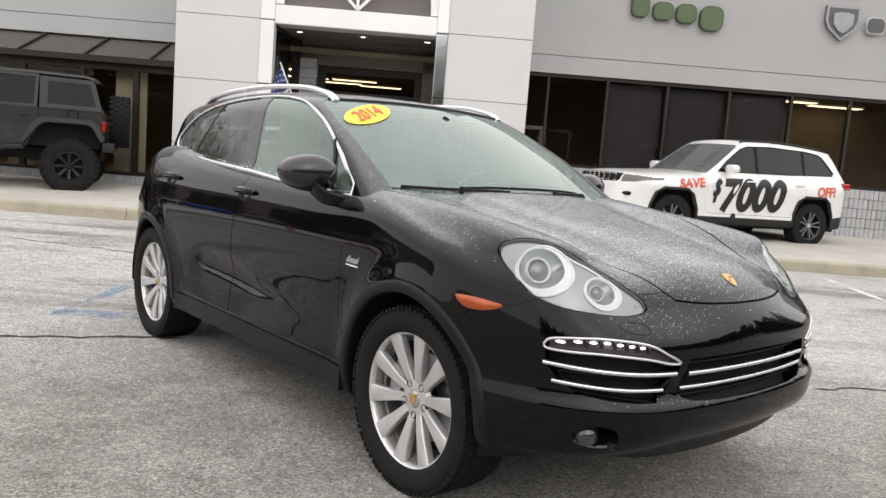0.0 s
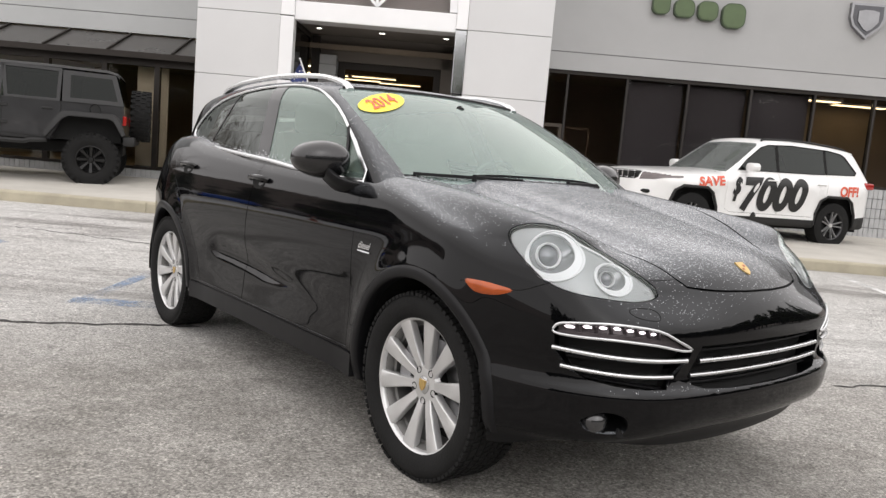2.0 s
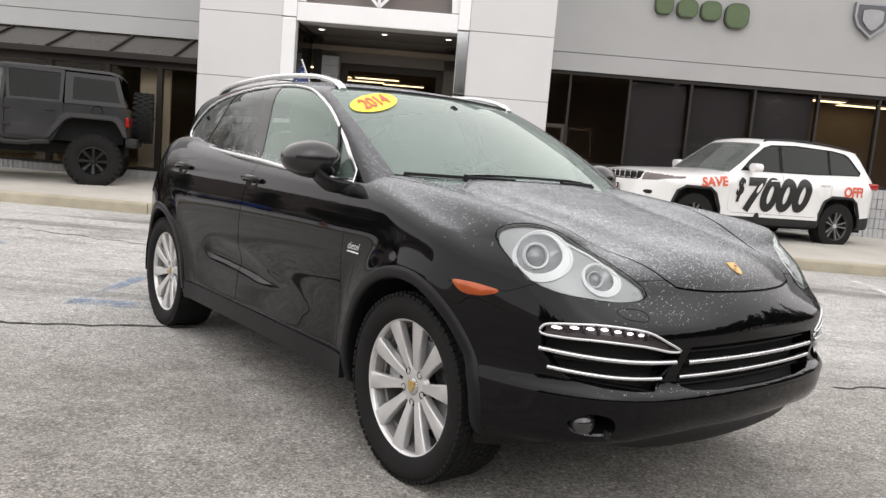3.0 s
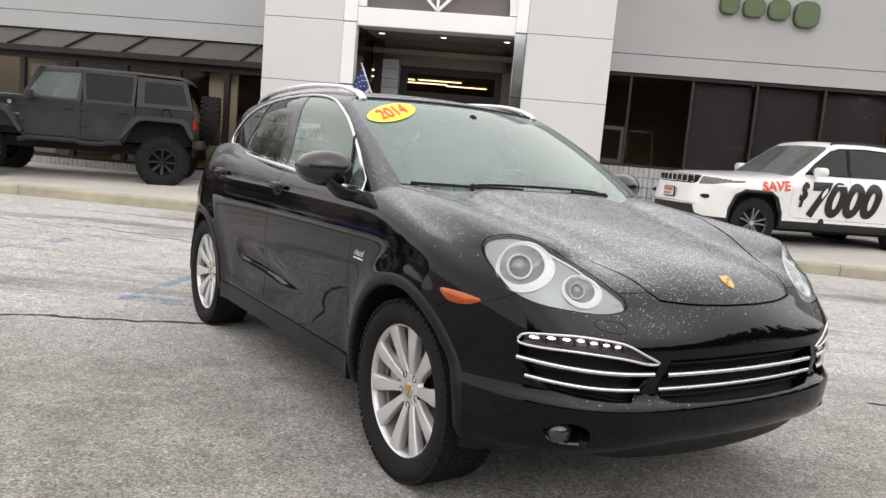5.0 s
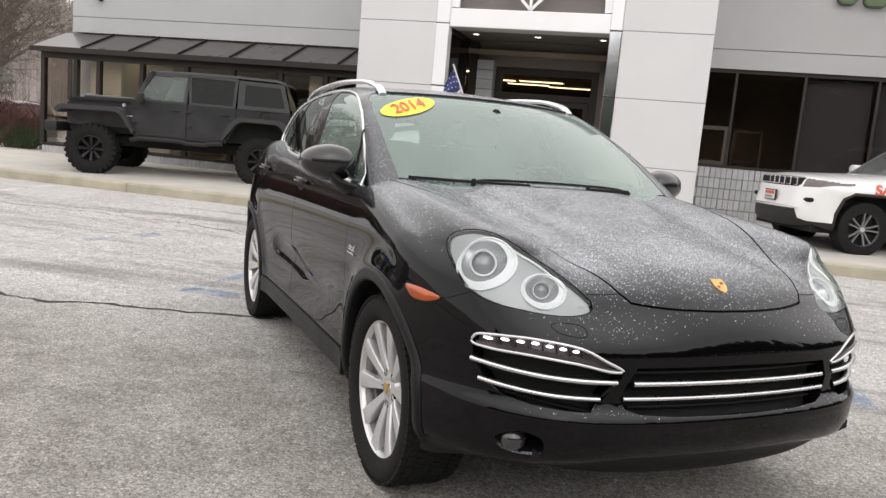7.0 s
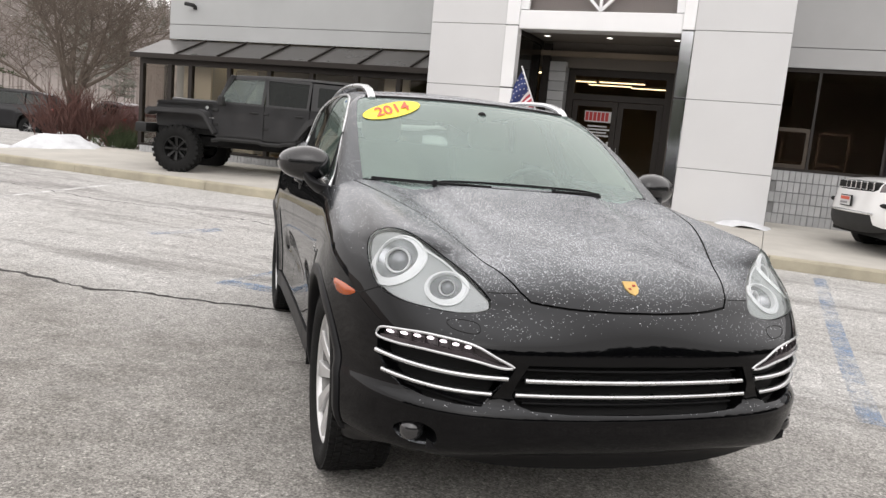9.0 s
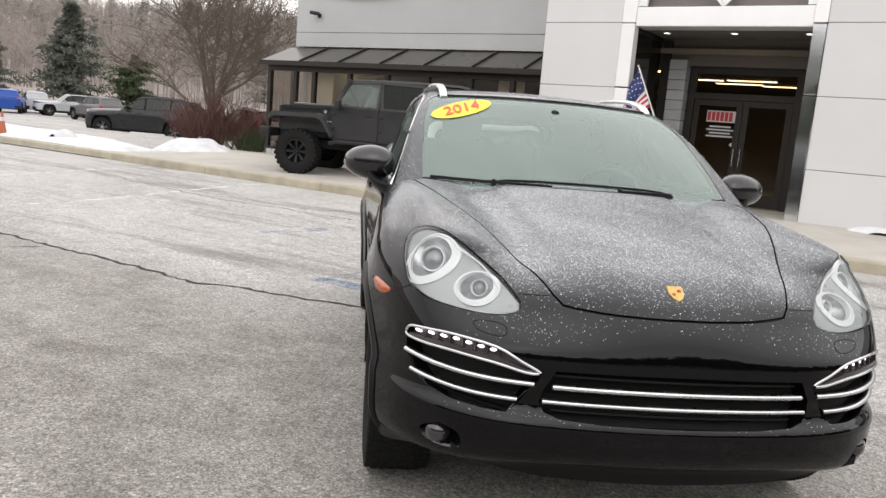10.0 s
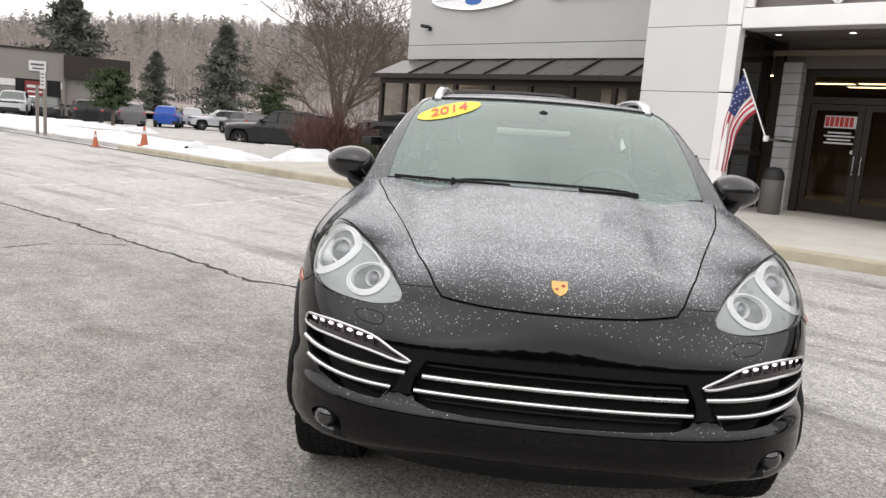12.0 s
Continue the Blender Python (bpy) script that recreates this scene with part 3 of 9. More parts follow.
def build_entrance():
    """Recessed doors in a dark frame, with a glass side screen and a ribbed block column."""
    y = 2.0
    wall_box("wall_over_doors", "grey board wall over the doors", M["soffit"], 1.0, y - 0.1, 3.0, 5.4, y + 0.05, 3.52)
    fr = thing("door_1", "pair of dark bronze glazed entrance doors with a transom window", "door", B, kind="structure")
    x0, x1, z0, z1 = 2.28, 4.40, 0.36, 3.0
    xm = 3.36
    part("door_frame", box(x0, y, z0, x0 + 0.14, y + 0.12, z1), M["bronze"], fr)
    part("door_frame", box(x1 - 0.14, y, z0, x1, y + 0.12, z1), M["bronze"], fr)
    part("door_frame", box(x0 + 0.14, y, z1 - 0.14, x1 - 0.14, y + 0.12, z1), M["bronze"], fr)
    part("door_frame", box(x0 + 0.14, y, 2.38, x1 - 0.14, y + 0.12, 2.50), M["bronze"], fr)
    p = part("transom_pane", box(x0 + 0.14, y + 0.06, 2.50, x1 - 0.14, y + 0.066, z1 - 0.14), M["dark_glass"], fr)
    p.visible_shadow = False
    for a, b, s in ((x0 + 0.15, xm - 0.005, 1), (xm + 0.005, x1 - 0.15, -1)):
        leaf = part("door_leaf", box(a, y + 0.03, z0 + 0.02, a + 0.11, y + 0.09, 2.37), M["bronze"], fr)
        part("rail", box(b - 0.11, y + 0.03, z0 + 0.02, b, y + 0.09, 2.37), M["bronze"], leaf)
        part("rail", box(a + 0.11, y + 0.03, z0 + 0.02, b - 0.11, y + 0.09, z0 + 0.26), M["bronze"], leaf)
        part("rail", box(a + 0.11, y + 0.03, 2.26, b - 0.11, y + 0.09, 2.37), M["bronze"], leaf)
        g = part("pane", box(a + 0.11, y + 0.055, z0 + 0.26, b - 0.11, y + 0.061, 2.26), M["dark_glass"], leaf)
        g.visible_shadow = False
        hx = b - 0.055 if s > 0 else a + 0.055
        part("door_handle", sweep([(hx, y - 0.03, 1.12), (hx, y - 0.03, 1.46)], ring(0.014, 8), up=(0, 1, 0)), M["satin"], leaf)
    col = thing("block_column", "pale block column between side glass and doors", "column", B, kind="structure")
    for i in range(14):
        part("block", box(1.93, 1.75, 0.36 + i * 0.196, 2.27, 2.35, 0.548 + i * 0.196, bevel=0.005), M["block"], col)
    side = thing("window_3", "dark glass side screen beside the entrance doors", "window", B, kind="structure")
    part("window_frame", box(1.76, 1.76, 0.36, 1.92, 1.86, 3.45), M["bronze"], side)
    side2 = thing("window_4", "dark bronze side panel beside the entrance doors", "window", B, kind="structure")
    part("window_frame", box(4.41, 1.9, 0.36, 5.4, 2.1, 3.45), M["soffit"], side2)


build_entrance()


def ceiling_spot(x, y, z):
    t = thing("ceiling_spot", "small round recessed ceiling light, lit", "ceiling light", B @ pose(x, y, z), "entrance spots")
    part("trim_ring", lathe([(0.0, 0.075), (-0.012, 0.075), (-0.012, 0.055), (0.0, 0.055)], 24, "z"), M["trim_white"], t)
    part("lamp", lathe([(-0.004, 0.0), (-0.004, 0.055)], 24, "z"), M["lamp"], t)


for sx in (2.02, 3.24, 4.48):
    ceiling_spot(sx, 1.03, 3.50)

# ---- black SUV: shape of the body, in its own frame (x to its left, y to the rear, z up, origin under the front axle) ----
CAR = pose(0, 0, 0, -0.6875, 0, 0)


def smax(a, b, r):
    h = np.maximum(r - np.abs(a - b), 0) / r
    return np.maximum(a, b) + h * h * r / 4


TABLES = {}


def curve(x, xs, ys):
    """Smooth interpolation of a table: a cubic Hermite through its points."""
    key = (tuple(xs), tuple(ys))
    if key not in TABLES:
        xs, ys = np.array(xs, float), np.array(ys, float)
        TABLES[key] = xs, ys, np.gradient(ys, xs)
    xs, ys, d = TABLES[key]
    x = np.clip(x, xs[0], xs[-1])
    i = np.clip(np.searchsorted(xs, x, side="right") - 1, 0, len(xs) - 2)
    h = xs[i + 1] - xs[i]
    t = (x - xs[i]) / h
    return ys[i] * (1 + 2 * t) * (1 - t) ** 2 + h * d[i] * t * (1 - t) ** 2 + ys[i + 1] * t * t * (3 - 2 * t) + h * d[i + 1] * t * t * (t - 1)


def belt(y):
    return curve(y, [0.3, 0.56, 1.6, 2.4, 3.04, 3.6, 4.0], [1.10, 1.135, 1.185, 1.235, 1.275, 1.19, 1.06])


def body(x, y, z):
    """Lower body as a field, negative inside."""
    ax = np.abs(x)
    # plan half width and upright section
    w = curve(y, [-0.95, -0.6, -0.28, 0.0, 0.45, 1.2, 2.0, 2.5, 2.9, 3.3, 3.7, 4.0], [0.915, 0.938, 0.955, 0.957, 0.945, 0.938, 0.945, 0.958, 0.960, 0.940, 0.88, 0.80])
    sec = curve(z, [0.14, 0.28, 0.42, 0.55, 0.70, 0.85, 1.0, 1.08, 1.14, 1.22, 1.35], [-0.07, -0.045, -0.022, -0.016, -0.006, 0.0, -0.012, -0.028, -0.055, -0.10, -0.18])
    arch = 0.0
    for cy in (0.0, 2.895):
        r = np.hypot(y - cy, z - 0.38)
        arch = arch + 0.020 * np.exp(-((r - 0.44) / 0.075) ** 2) * (z > 0.2)
    # lower doors hollow between the wheels, and the flare of the sill
    axis = curve(y, [0.9, 1.12, 1.25, 1.4, 1.6, 1.8, 1.95, 2.07, 2.17, 2.4], [0.575, 0.583, 0.590, 0.603, 0.634, 0.649, 0.654, 0.647, 0.638, 0.63])
    tall = np.interp(y, [1.08, 1.13, 1.25, 1.4, 1.6, 1.8, 1.95, 2.07, 2.13, 2.17], [0.0, 0.009, 0.022, 0.036, 0.055, 0.059, 0.057, 0.044, 0.024, 0.0])
    rel = (z - axis) / (tall + 0.014)
    scallop = -0.026 * np.clip(tall / 0.04, 0, 1) / (1 + np.exp((np.abs(rel) - 0.85) / 0.16)) * (0.62 - 0.38 * np.clip(rel, -1, 1))
    hollow = scallop - 0.016 * np.exp(-((z - 0.60) / 0.16) ** 2) * np.exp(-((y - 1.45) / 0.75) ** 4) + 0.012 * np.exp(-((z - 0.36) / 0.06) ** 2) * np.exp(-((y - 1.45) / 0.9) ** 4)
    corner = 0.034 * np.clip((0.50 - z) / 0.12, 0, 1) * np.clip((-y - 0.34) / 0.14, 0, 1)
    side = ax - (w + sec + arch + hollow + corner)
    # nose
    lip = 0.035 * np.clip((ax - 0.30) / 0.45, 0, 1) ** 1.5 * np.clip((0.5 - z) / 0.1, 0, 1)
    nose = curve(z + lip, [0.16, 0.22, 0.30, 0.372, 0.396, 0.43, 0.50, 0.535, 0.565, 0.65, 0.72, 0.78, 0.84, 0.90, 1.0], [-0.66, -0.76, -0.82, -0.858, -0.900, -0.930, -0.95, -0.952, -0.925, -0.928, -0.928, -0.918, -0.897, -0.86, -0.76])
    # above the bumper the nose falls back towards its corners
    k = np.clip((z - 0.74) / 0.13, 0, 1)
    o = np.clip((ax - 0.56) / 0.30, 0, 1)
    back = 0.075 * (1 - np.exp(-(ax / 0.38) ** 2.2)) * k * k * (3 - 2 * k) * (1 - 0.85 * o * o * (3 - 2 * o))
    front = (nose + back + 0.16 * ax ** 2 + 0.50 * ax ** 6) - y
    # top: bonnet between raised wings, then the shoulder under the windows
    hood = curve(y, [-1.0, -0.86, -0.784, -0.6, -0.3, 0.0, 0.36, 0.7], [0.80, 0.905, 0.951, 1.012, 1.078, 1.130, 1.195, 1.22])
    drop = curve(y, [-1.0, -0.86, -0.5, -0.2, 0.2, 0.5], [0.02, 0.02, 0.05, 0.045, 0.03, 0.02])
    bulge = 0.013 / (1 + np.exp((ax - 0.315 - 0.09 * (y + 0.8)) / 0.014)) * np.clip((y + 0.80) / 0.35, 0, 1)
    dome = hood + bulge - 0.006 * np.clip((y + 0.80) / 0.35, 0, 1) - drop * np.clip(ax / 0.50, 0, 1.15) ** 2.4
    wing = curve(y, [-1.0, -0.85, -0.735, -0.65, -0.57, -0.5, -0.4, -0.2, 0.0, 0.25, 0.5, 0.8], [0.70, 0.84, 0.955, 1.005, 1.036, 1.062, 1.084, 1.112, 1.134, 1.160, 1.175, 1.18])
    wing = wing - 1.3 * (ax - 0.72) ** 2 - 3.0 * np.maximum(ax - 0.72, 0) ** 2
    top = -smax(-(z - dome), -(z - wing), 0.05)
    rear_top = z - (belt(y) + 0.03)
    k = np.clip((y - 0.42) / 0.25, 0, 1)
    top = top * (1 - k) + rear_top * k
    tail = y - (3.90 - 0.75 * np.maximum(z - 0.90, 0) - 0.10 * ax ** 2 - 0.85 * ax ** 6 + 0.05 * np.exp(-((z - 0.5) / 0.15) ** 2))
    bottom = 0.26 - 0.05 * np.clip((-y - 0.30) / 0.3, 0, 1) + 0.09 * np.clip((ax - 0.45) / 0.5, 0, 1) ** 2 * np.clip((-y - 0.30) / 0.3, 0, 1) - z
    f = smax(side, front, 0.16 - 0.07 * np.clip((0.62 - z) / 0.12, 0, 1))
    f = smax(f, tail, 0.22)
    f = smax(f, top, 0.10)
    return smax(f, bottom, 0.05)


def screen_y(ax, z):
    return 0.315 + (z - 1.19) * 1.96 + 0.28 * ax ** 2 - 0.05 * np.sin(np.clip((z - 1.15) / 0.5, 0, 1) * math.pi)


def cabin(x, y, z):
    """Greenhouse as a field, negative inside."""
    ax = np.abs(x)
    wg = 0.872 - 0.335 * (z - 1.136) - 0.043 * np.maximum(y - 1.7, 0) ** 2 - 0.05 * np.maximum(z - 1.5, 0) ** 2 - 0.35 * np.maximum(y - 2.95, 0) ** 2
    side = ax - wg
    roof = curve(y, [0.9, 1.158, 1.5, 1.95, 2.6, 3.1, 3.6], [1.57, 1.628, 1.668, 1.684, 1.665, 1.62, 1.55])
    top = z - (roof - 0.09 * ax ** 2)
    ws = screen_y(ax, z) - y
    back = y - (3.58 - 0.80 * (z - 1.45) - 0.30 * ax ** 2 - 0.7 * ax ** 4)
    f = smax(side, top, 0.13)
    f = smax(f, back, 0.16)
    return smax(f, ws, 0.05)


def shell(field, inner, outer, counts):
    """Half a skin (x <= 0) where rays from an inner box to an outer box leave the field."""
    (ix, iy0, iy1, iz0, iz1), (ox, oy0, oy1, oz0, oz1) = inner, outer
    nx, ny, nz = counts
    u, v, w = np.linspace(0, 1, nx + 1), np.linspace(0, 1, ny + 1), np.linspace(0, 1, nz + 1)
    bm = bmesh.new()

    def patch(a, b):
        P = [np.stack([c[0], c[1], c[2]], -1) for c in (a, b)]
        lo, hi = np.zeros(P[0].shape[:2]), np.ones(P[0].shape[:2])
        for _ in range(34):
            mid = (lo + hi) / 2
            q = P[0] + (P[1] - P[0]) * mid[..., None]
            inside = field(q[..., 0], q[..., 1], q[..., 2]) < 0
            lo, hi = np.where(inside, mid, lo), np.where(inside, hi, mid)
        q = P[0] + (P[1] - P[0]) * lo[..., None]
        g = [[bm.verts.new(tuple(c)) for c in row] for row in q]
        for i in range(q.shape[0] - 1):
            for j in range(q.shape[1] - 1):
                bm.faces.new((g[i][j], g[i + 1][j], g[i + 1][j + 1], g[i][j + 1]))

    def at(uu, vv, ww):
        return ((-ix * uu, iy0 + (iy1 - iy0) * vv, iz0 + (iz1 - iz0) * ww), (-ox * uu, oy0 + (oy1 - oy0) * vv, oz0 + (oz1 - oz0) * ww))

    for fixed in ("front", "back", "side", "top"):
        if fixed in ("front", "back"):
            A, C = np.meshgrid(u, w, indexing="ij")
            patch(*at(A, A * 0 + (0 if fixed == "front" else 1), C))
        elif fixed == "side":
            A, C = np.meshgrid(v, w, indexing="ij")
            patch(*at(A * 0 + 1, A, C))
        else:
            A, C = np.meshgrid(u, v, indexing="ij")
            patch(*at(A, C, A * 0 + 1))
    bmesh.ops.remove_doubles(bm, verts=list(bm.verts), dist=2e-4)
    bmesh.ops.recalc_face_normals(bm, faces=list(bm.faces))
    cen = sum((f.calc_center_median() * f.calc_area() for f in bm.faces), Vector()) / sum(f.calc_area() for f in bm.faces)
    out = sum((1 if (f.calc_center_median() - Vector((0, cen.y, cen.z))).dot(f.normal) > 0 else -1) for f in bm.faces)
    if out < 0:
        bmesh.ops.reverse_faces(bm, faces=list(bm.faces))
    return bm


def root(field, p, d, reach=1.2):
    """Where the line from p (outside) along d first enters the field."""
    p, d = np.array(p, float), np.array(d, float)
    s = np.linspace(0, reach, 1500)
    q = p[None] + s[:, None] * d[None]
    f = field(q[:, 0], q[:, 1], q[:, 2])
    k = np.where(f < 0)[0]
    return Vector(q[k[0]]) if len(k) else None


def slope(field, p, e=0.004):
    """Outward normal of a field at p."""
    o = np.array([(1, 0, 0), (-1, 0, 0), (0, 1, 0), (0, -1, 0), (0, 0, 1), (0, 0, -1)], float) * e + np.array(p, float)
    f = field(o[:, 0], o[:, 1], o[:, 2])
    return Vector((f[0] - f[1], f[2] - f[3], f[4] - f[5])).normalized()


def nose_at(x, z, out=0.0):
    p = root(body, (x, -1.2, z), (0, 1, 0))
    return p + slope(body, p) * out


def flank_at(y, z, out=0.0, field=None):
    p = root(field or body, (-1.15, y, z), (1, 0, 0))
    return p + slope(field or body, p) * out


def screen_at(x, z, out=0.0):
    p = root(cabin, (x, 0.0, z), (0, 1, 0), 1.6)
    return p + slope(cabin, p) * out


def inside(poly, u, v):
    hit, k = False, len(poly)
    for i in range(k):
        (x0, y0), (x1, y1) = poly[i], poly[(i + 1) % k]
        if (y0 > v) != (y1 > v) and u < (x1 - x0) * (v - y0) / (y1 - y0) + x0:
            hit = not hit
    return hit


def inset(poly, d):
    """The polygon drawn in by d."""
    area = sum(a[0] * b[1] - b[0] * a[1] for a, b in zip(poly, poly[1:] + poly[:1]))
    s, out, k = (1 if area > 0 else -1), [], len(poly)
    for i in range(k):
        a, b, c = (Vector(poly[j % k][:2]) for j in (i - 1, i, i + 1))
        n = [Vector((-(q - p).y, (q - p).x)).normalized() * s for p, q in ((a, b), (b, c))]
        m = (n[0] + n[1])
        m = m.normalized() / max(0.5, m.normalized().dot(n[0])) if m.length > 1e-6 else n[0]
        out.append(tuple(b + m * d))
    return out


class Skin:
    """A half skin on which outlines are cut, so that panels can be lifted out of it."""

    def __init__(self, bm):
        self.bm = bm
        self.tag = bm.faces.layers.int.new("panel")

    def cut(self, poly, U, V, where, code=None, over=(0,)):
        """Cuts a polygon seen along U x V into the faces that where() accepts, and gives those inside it a code."""
        bm, U, V = self.bm, Vector(U), Vector(V)
        W = U.cross(V)
        k = len(poly)
        lo, hi = (min(p[0] for p in poly) - 0.15, min(p[1] for p in poly) - 0.15), (max(p[0] for p in poly) + 0.15, max(p[1] for p in poly) + 0.15)
        cand = {}
        for f in bm.faces:
            c = f.calc_center_median()
            if lo[0] < c.dot(U) < hi[0] and lo[1] < c.dot(V) < hi[1] and where(c, f.normal):
                cand[f] = True
        for i in range(k):
            a, b = Vector(poly[i]), Vector(poly[(i + 1) % k])
            d = b - a
            if d.length < 1e-6:
                continue
            L = d.length
            t = d / L
            nrm = (U * -t.y + V * t.x)
            near = []
            for f in cand:
                if not f.is_valid:
                    continue
                c = f.calc_center_median()
                q = Vector((c.dot(U), c.dot(V))) - a
                if abs(q.x * -t.y + q.y * t.x) < 0.07 and -0.05 < q.dot(t) < L + 0.05:
                    near.append(f)
            if not near:
                continue
            geom = set(near)
            for f in near:
                geom.update(f.edges), geom.update(f.verts)
            r = bmesh.ops.bisect_plane(bm, geom=list(geom), dist=2e-5, plane_co=U * a.x + V * a.y, plane_no=nrm)
            for g in r["geom"]:
                if isinstance(g, bmesh.types.BMFace):
                    cand[g] = True
        if code is not None:
            lay = self.tag
            for f in bm.faces:
                if f[lay] in over:
                    c = f.calc_center_median()
                    if where(c, f.normal) and inside(poly, c.dot(U), c.dot(V)):
                        f[lay] = code

    def lift(self, code, mirror=False, both=False, rim=0.012, out=0.0):
        """A copy of the faces with that code, with a turned-in edge."""
        bm, lay = bmesh.new(), self.tag
        made = {}
        for f in self.bm.faces:
            if f[lay] == code:
                vs = []
                for v in f.verts:
                    if v not in made:
                        made[v] = bm.verts.new(v.co + v.normal * out)
                    vs.append(made[v])
                try:
                    bm.faces.new(vs)
                except ValueError:
                    pass
        if both:
            t = bm.copy()
            t.transform(Matrix.Diagonal((-1, 1, 1, 1)))
            bmesh.ops.reverse_faces(t, faces=list(t.faces))
            join(bm, t)
            bmesh.ops.remove_doubles(bm, verts=list(bm.verts), dist=3e-4)
        if mirror:
            bm.transform(Matrix.Diagonal((-1, 1, 1, 1)))
            bmesh.ops.reverse_faces(bm, faces=list(bm.faces))
        bm.normal_update()
        if rim:
            edge = [e for e in bm.edges if e.is_boundary and not (abs(e.verts[0].co.x) < 0.002 and abs(e.verts[1].co.x) < 0.002)]
            nor = {v.index: v.normal.copy() for v in bm.verts}
            bm.verts.index_update()
            nor = {v: v.normal.copy() for e in edge for v in e.verts}
            pos = {tuple(round(c, 6) for c in v.co): n for v, n in nor.items()}
            r = bmesh.ops.extrude_edge_only(bm, edges=edge)
            for g in r["geom"]:
                if isinstance(g, bmesh.types.BMVert):
                    n = pos.get(tuple(round(c, 6) for c in g.co))
                    if n is not None:
                        g.co -= n * rim
        return bm

M["amber"] = surface("amber_lens", (0.40, 0.068, 0.005), 0.2, 0, 0.1, 20, 200, coat=0.4)
M["crest_gold"] = surface("gold_emblem", (0.60, 0.41, 0.15), 0.35, 0.6, 0.15, 60, 300)
M["crest_red"] = surface("red_emblem", (0.35, 0.03, 0.02), 0.35, 0.1, 0.1, 60, 300)
M["bezel"] = surface("headlamp_bezel", (0.47, 0.485, 0.48), 0.30, 0.2, 0.06, 10, 80)
M["lamp_rim"] = surface("headlamp_rim", (0.92, 0.925, 0.92), 0.25, 0.0, 0.04, 10, 80)
M["bowl"] = surface("headlamp_bowl", (0.50, 0.51, 0.515), 0.2, 0.6, 0.08, 10, 80)
M["led"] = glow("running_light", (1.0, 0.90, 0.94), 2.3)
M["piano"] = surface("piano_black", (0.004, 0.004, 0.005), 0.06, 0, 0.1, 6, 90)
M["drl_dark"] = surface("drl_smoked_plastic", (0.075, 0.064, 0.068), 0.18, 0.3, 0.1, 20, 90)
M["sticker"] = surface("yellow_vinyl", (0.90, 0.72, 0.05), 0.45, 0, 0.04, 8, 80)
M["red_vinyl"] = surface("red_vinyl", (0.62, 0.10, 0.05), 0.45, 0, 0.05, 8, 80)
M["leather"] = surface("beige_leather", (0.42, 0.38, 0.32), 0.6, 0, 0.12, 6, 90, 0.1)
M["dash"] = surface("dark_dashboard", (0.05, 0.05, 0.05), 0.65, 0, 0.15, 6, 90, 0.1)
M["bare_rear"] = glass("rear_glass", (0.7, 0.75, 0.72), 0.8)
M["mirror"] = surface("mirror_glass", (0.9, 0.9, 0.9), 0.02, 1.0, 0.0, 1, 10)

FOG = smooth_line([(-0.785, 0.445), (-0.735, 0.478), (-0.680, 0.466), (-0.664, 0.436), (-0.668, 0.412), (-0.705, 0.402), (-0.765, 0.410)], 3, True)
ARCH_F, ARCH_R = (0.0, 0.385), (2.895, 0.385)
HOOD = [(-0.80, 0.50), (-0.74, 0.219), (-0.695, 0.053), (-0.657, -0.105), (-0.612, -0.23), (-0.566, -0.348), (-0.518, -0.467), (-0.470, -0.60), (-0.428, -0.70), (-0.400, -0.762)]
# the bonnet's front edge runs level round the nose
HOOD += [(x, nose_at(x, 0.865 + 0.014 * (x / 0.37) ** 4).y) for x in (-0.372, -0.345, -0.30, -0.25, -0.20, -0.15, -0.10, -0.05)]
HOOD_Y = nose_at(0.0, 0.865).y
HOOD += [(0.03, HOOD_Y), (0.03, 0.50)]
LAMP = smooth_line([(0.161, 0.322), (0.070, 0.382), (-0.055, 0.440), (-0.170, 0.483), (-0.265, 0.496), (-0.328, 0.485), (-0.351, 0.458), (-0.336, 0.408), (-0.278, 0.330),
                    (-0.210, 0.263), (-0.120, 0.230), (-0.025, 0.223), (0.072, 0.231), (0.142, 0.253), (0.177, 0.281), (0.172, 0.306)], 3, True)
LAMP_U, LAMP_V = Vector((0.7186, -0.6954, 0.0)), Vector((0.3487, 0.3603, 0.8652))
INTAKE = [(-0.842, 0.735), (-0.822, 0.762), (-0.717, 0.773), (-0.58, 0.759), (-0.505, 0.724), (-0.442, 0.690), (-0.452, 0.662), (-0.538, 0.556),
          (-0.61, 0.556), (-0.70, 0.563), (-0.77, 0.578), (-0.812, 0.610), (-0.838, 0.665)]
DRL = [(-0.840, 0.722), (-0.840, 0.742), (-0.825, 0.757), (-0.77, 0.765), (-0.70, 0.767), (-0.58, 0.753), (-0.505, 0.719), (-0.447, 0.690), (-0.489, 0.687), (-0.587, 0.706), (-0.716, 0.718), (-0.80, 0.718)]
GRILLE = [(-0.400, 0.700), (-0.432, 0.640), (-0.442, 0.595), (-0.425, 0.566), (-0.38, 0.552), (-0.25, 0.545), (0.03, 0.543), (0.03, 0.705)]
DOOR_F = [(0.505, 1.16), (0.503, 0.88), (0.515, 0.60), (0.535, 0.40), (1.30, 0.392), (1.69, 0.395), (1.685, 0.60), (1.635, 0.88), (1.575, 1.24)]
DOOR_R = [(1.575, 1.24), (1.635, 0.88), (1.685, 0.60), (1.69, 0.395), (2.30, 0.40), (2.35, 0.56), (2.45, 0.74), (2.62, 0.90), (2.78, 1.02), (2.90, 1.32)]
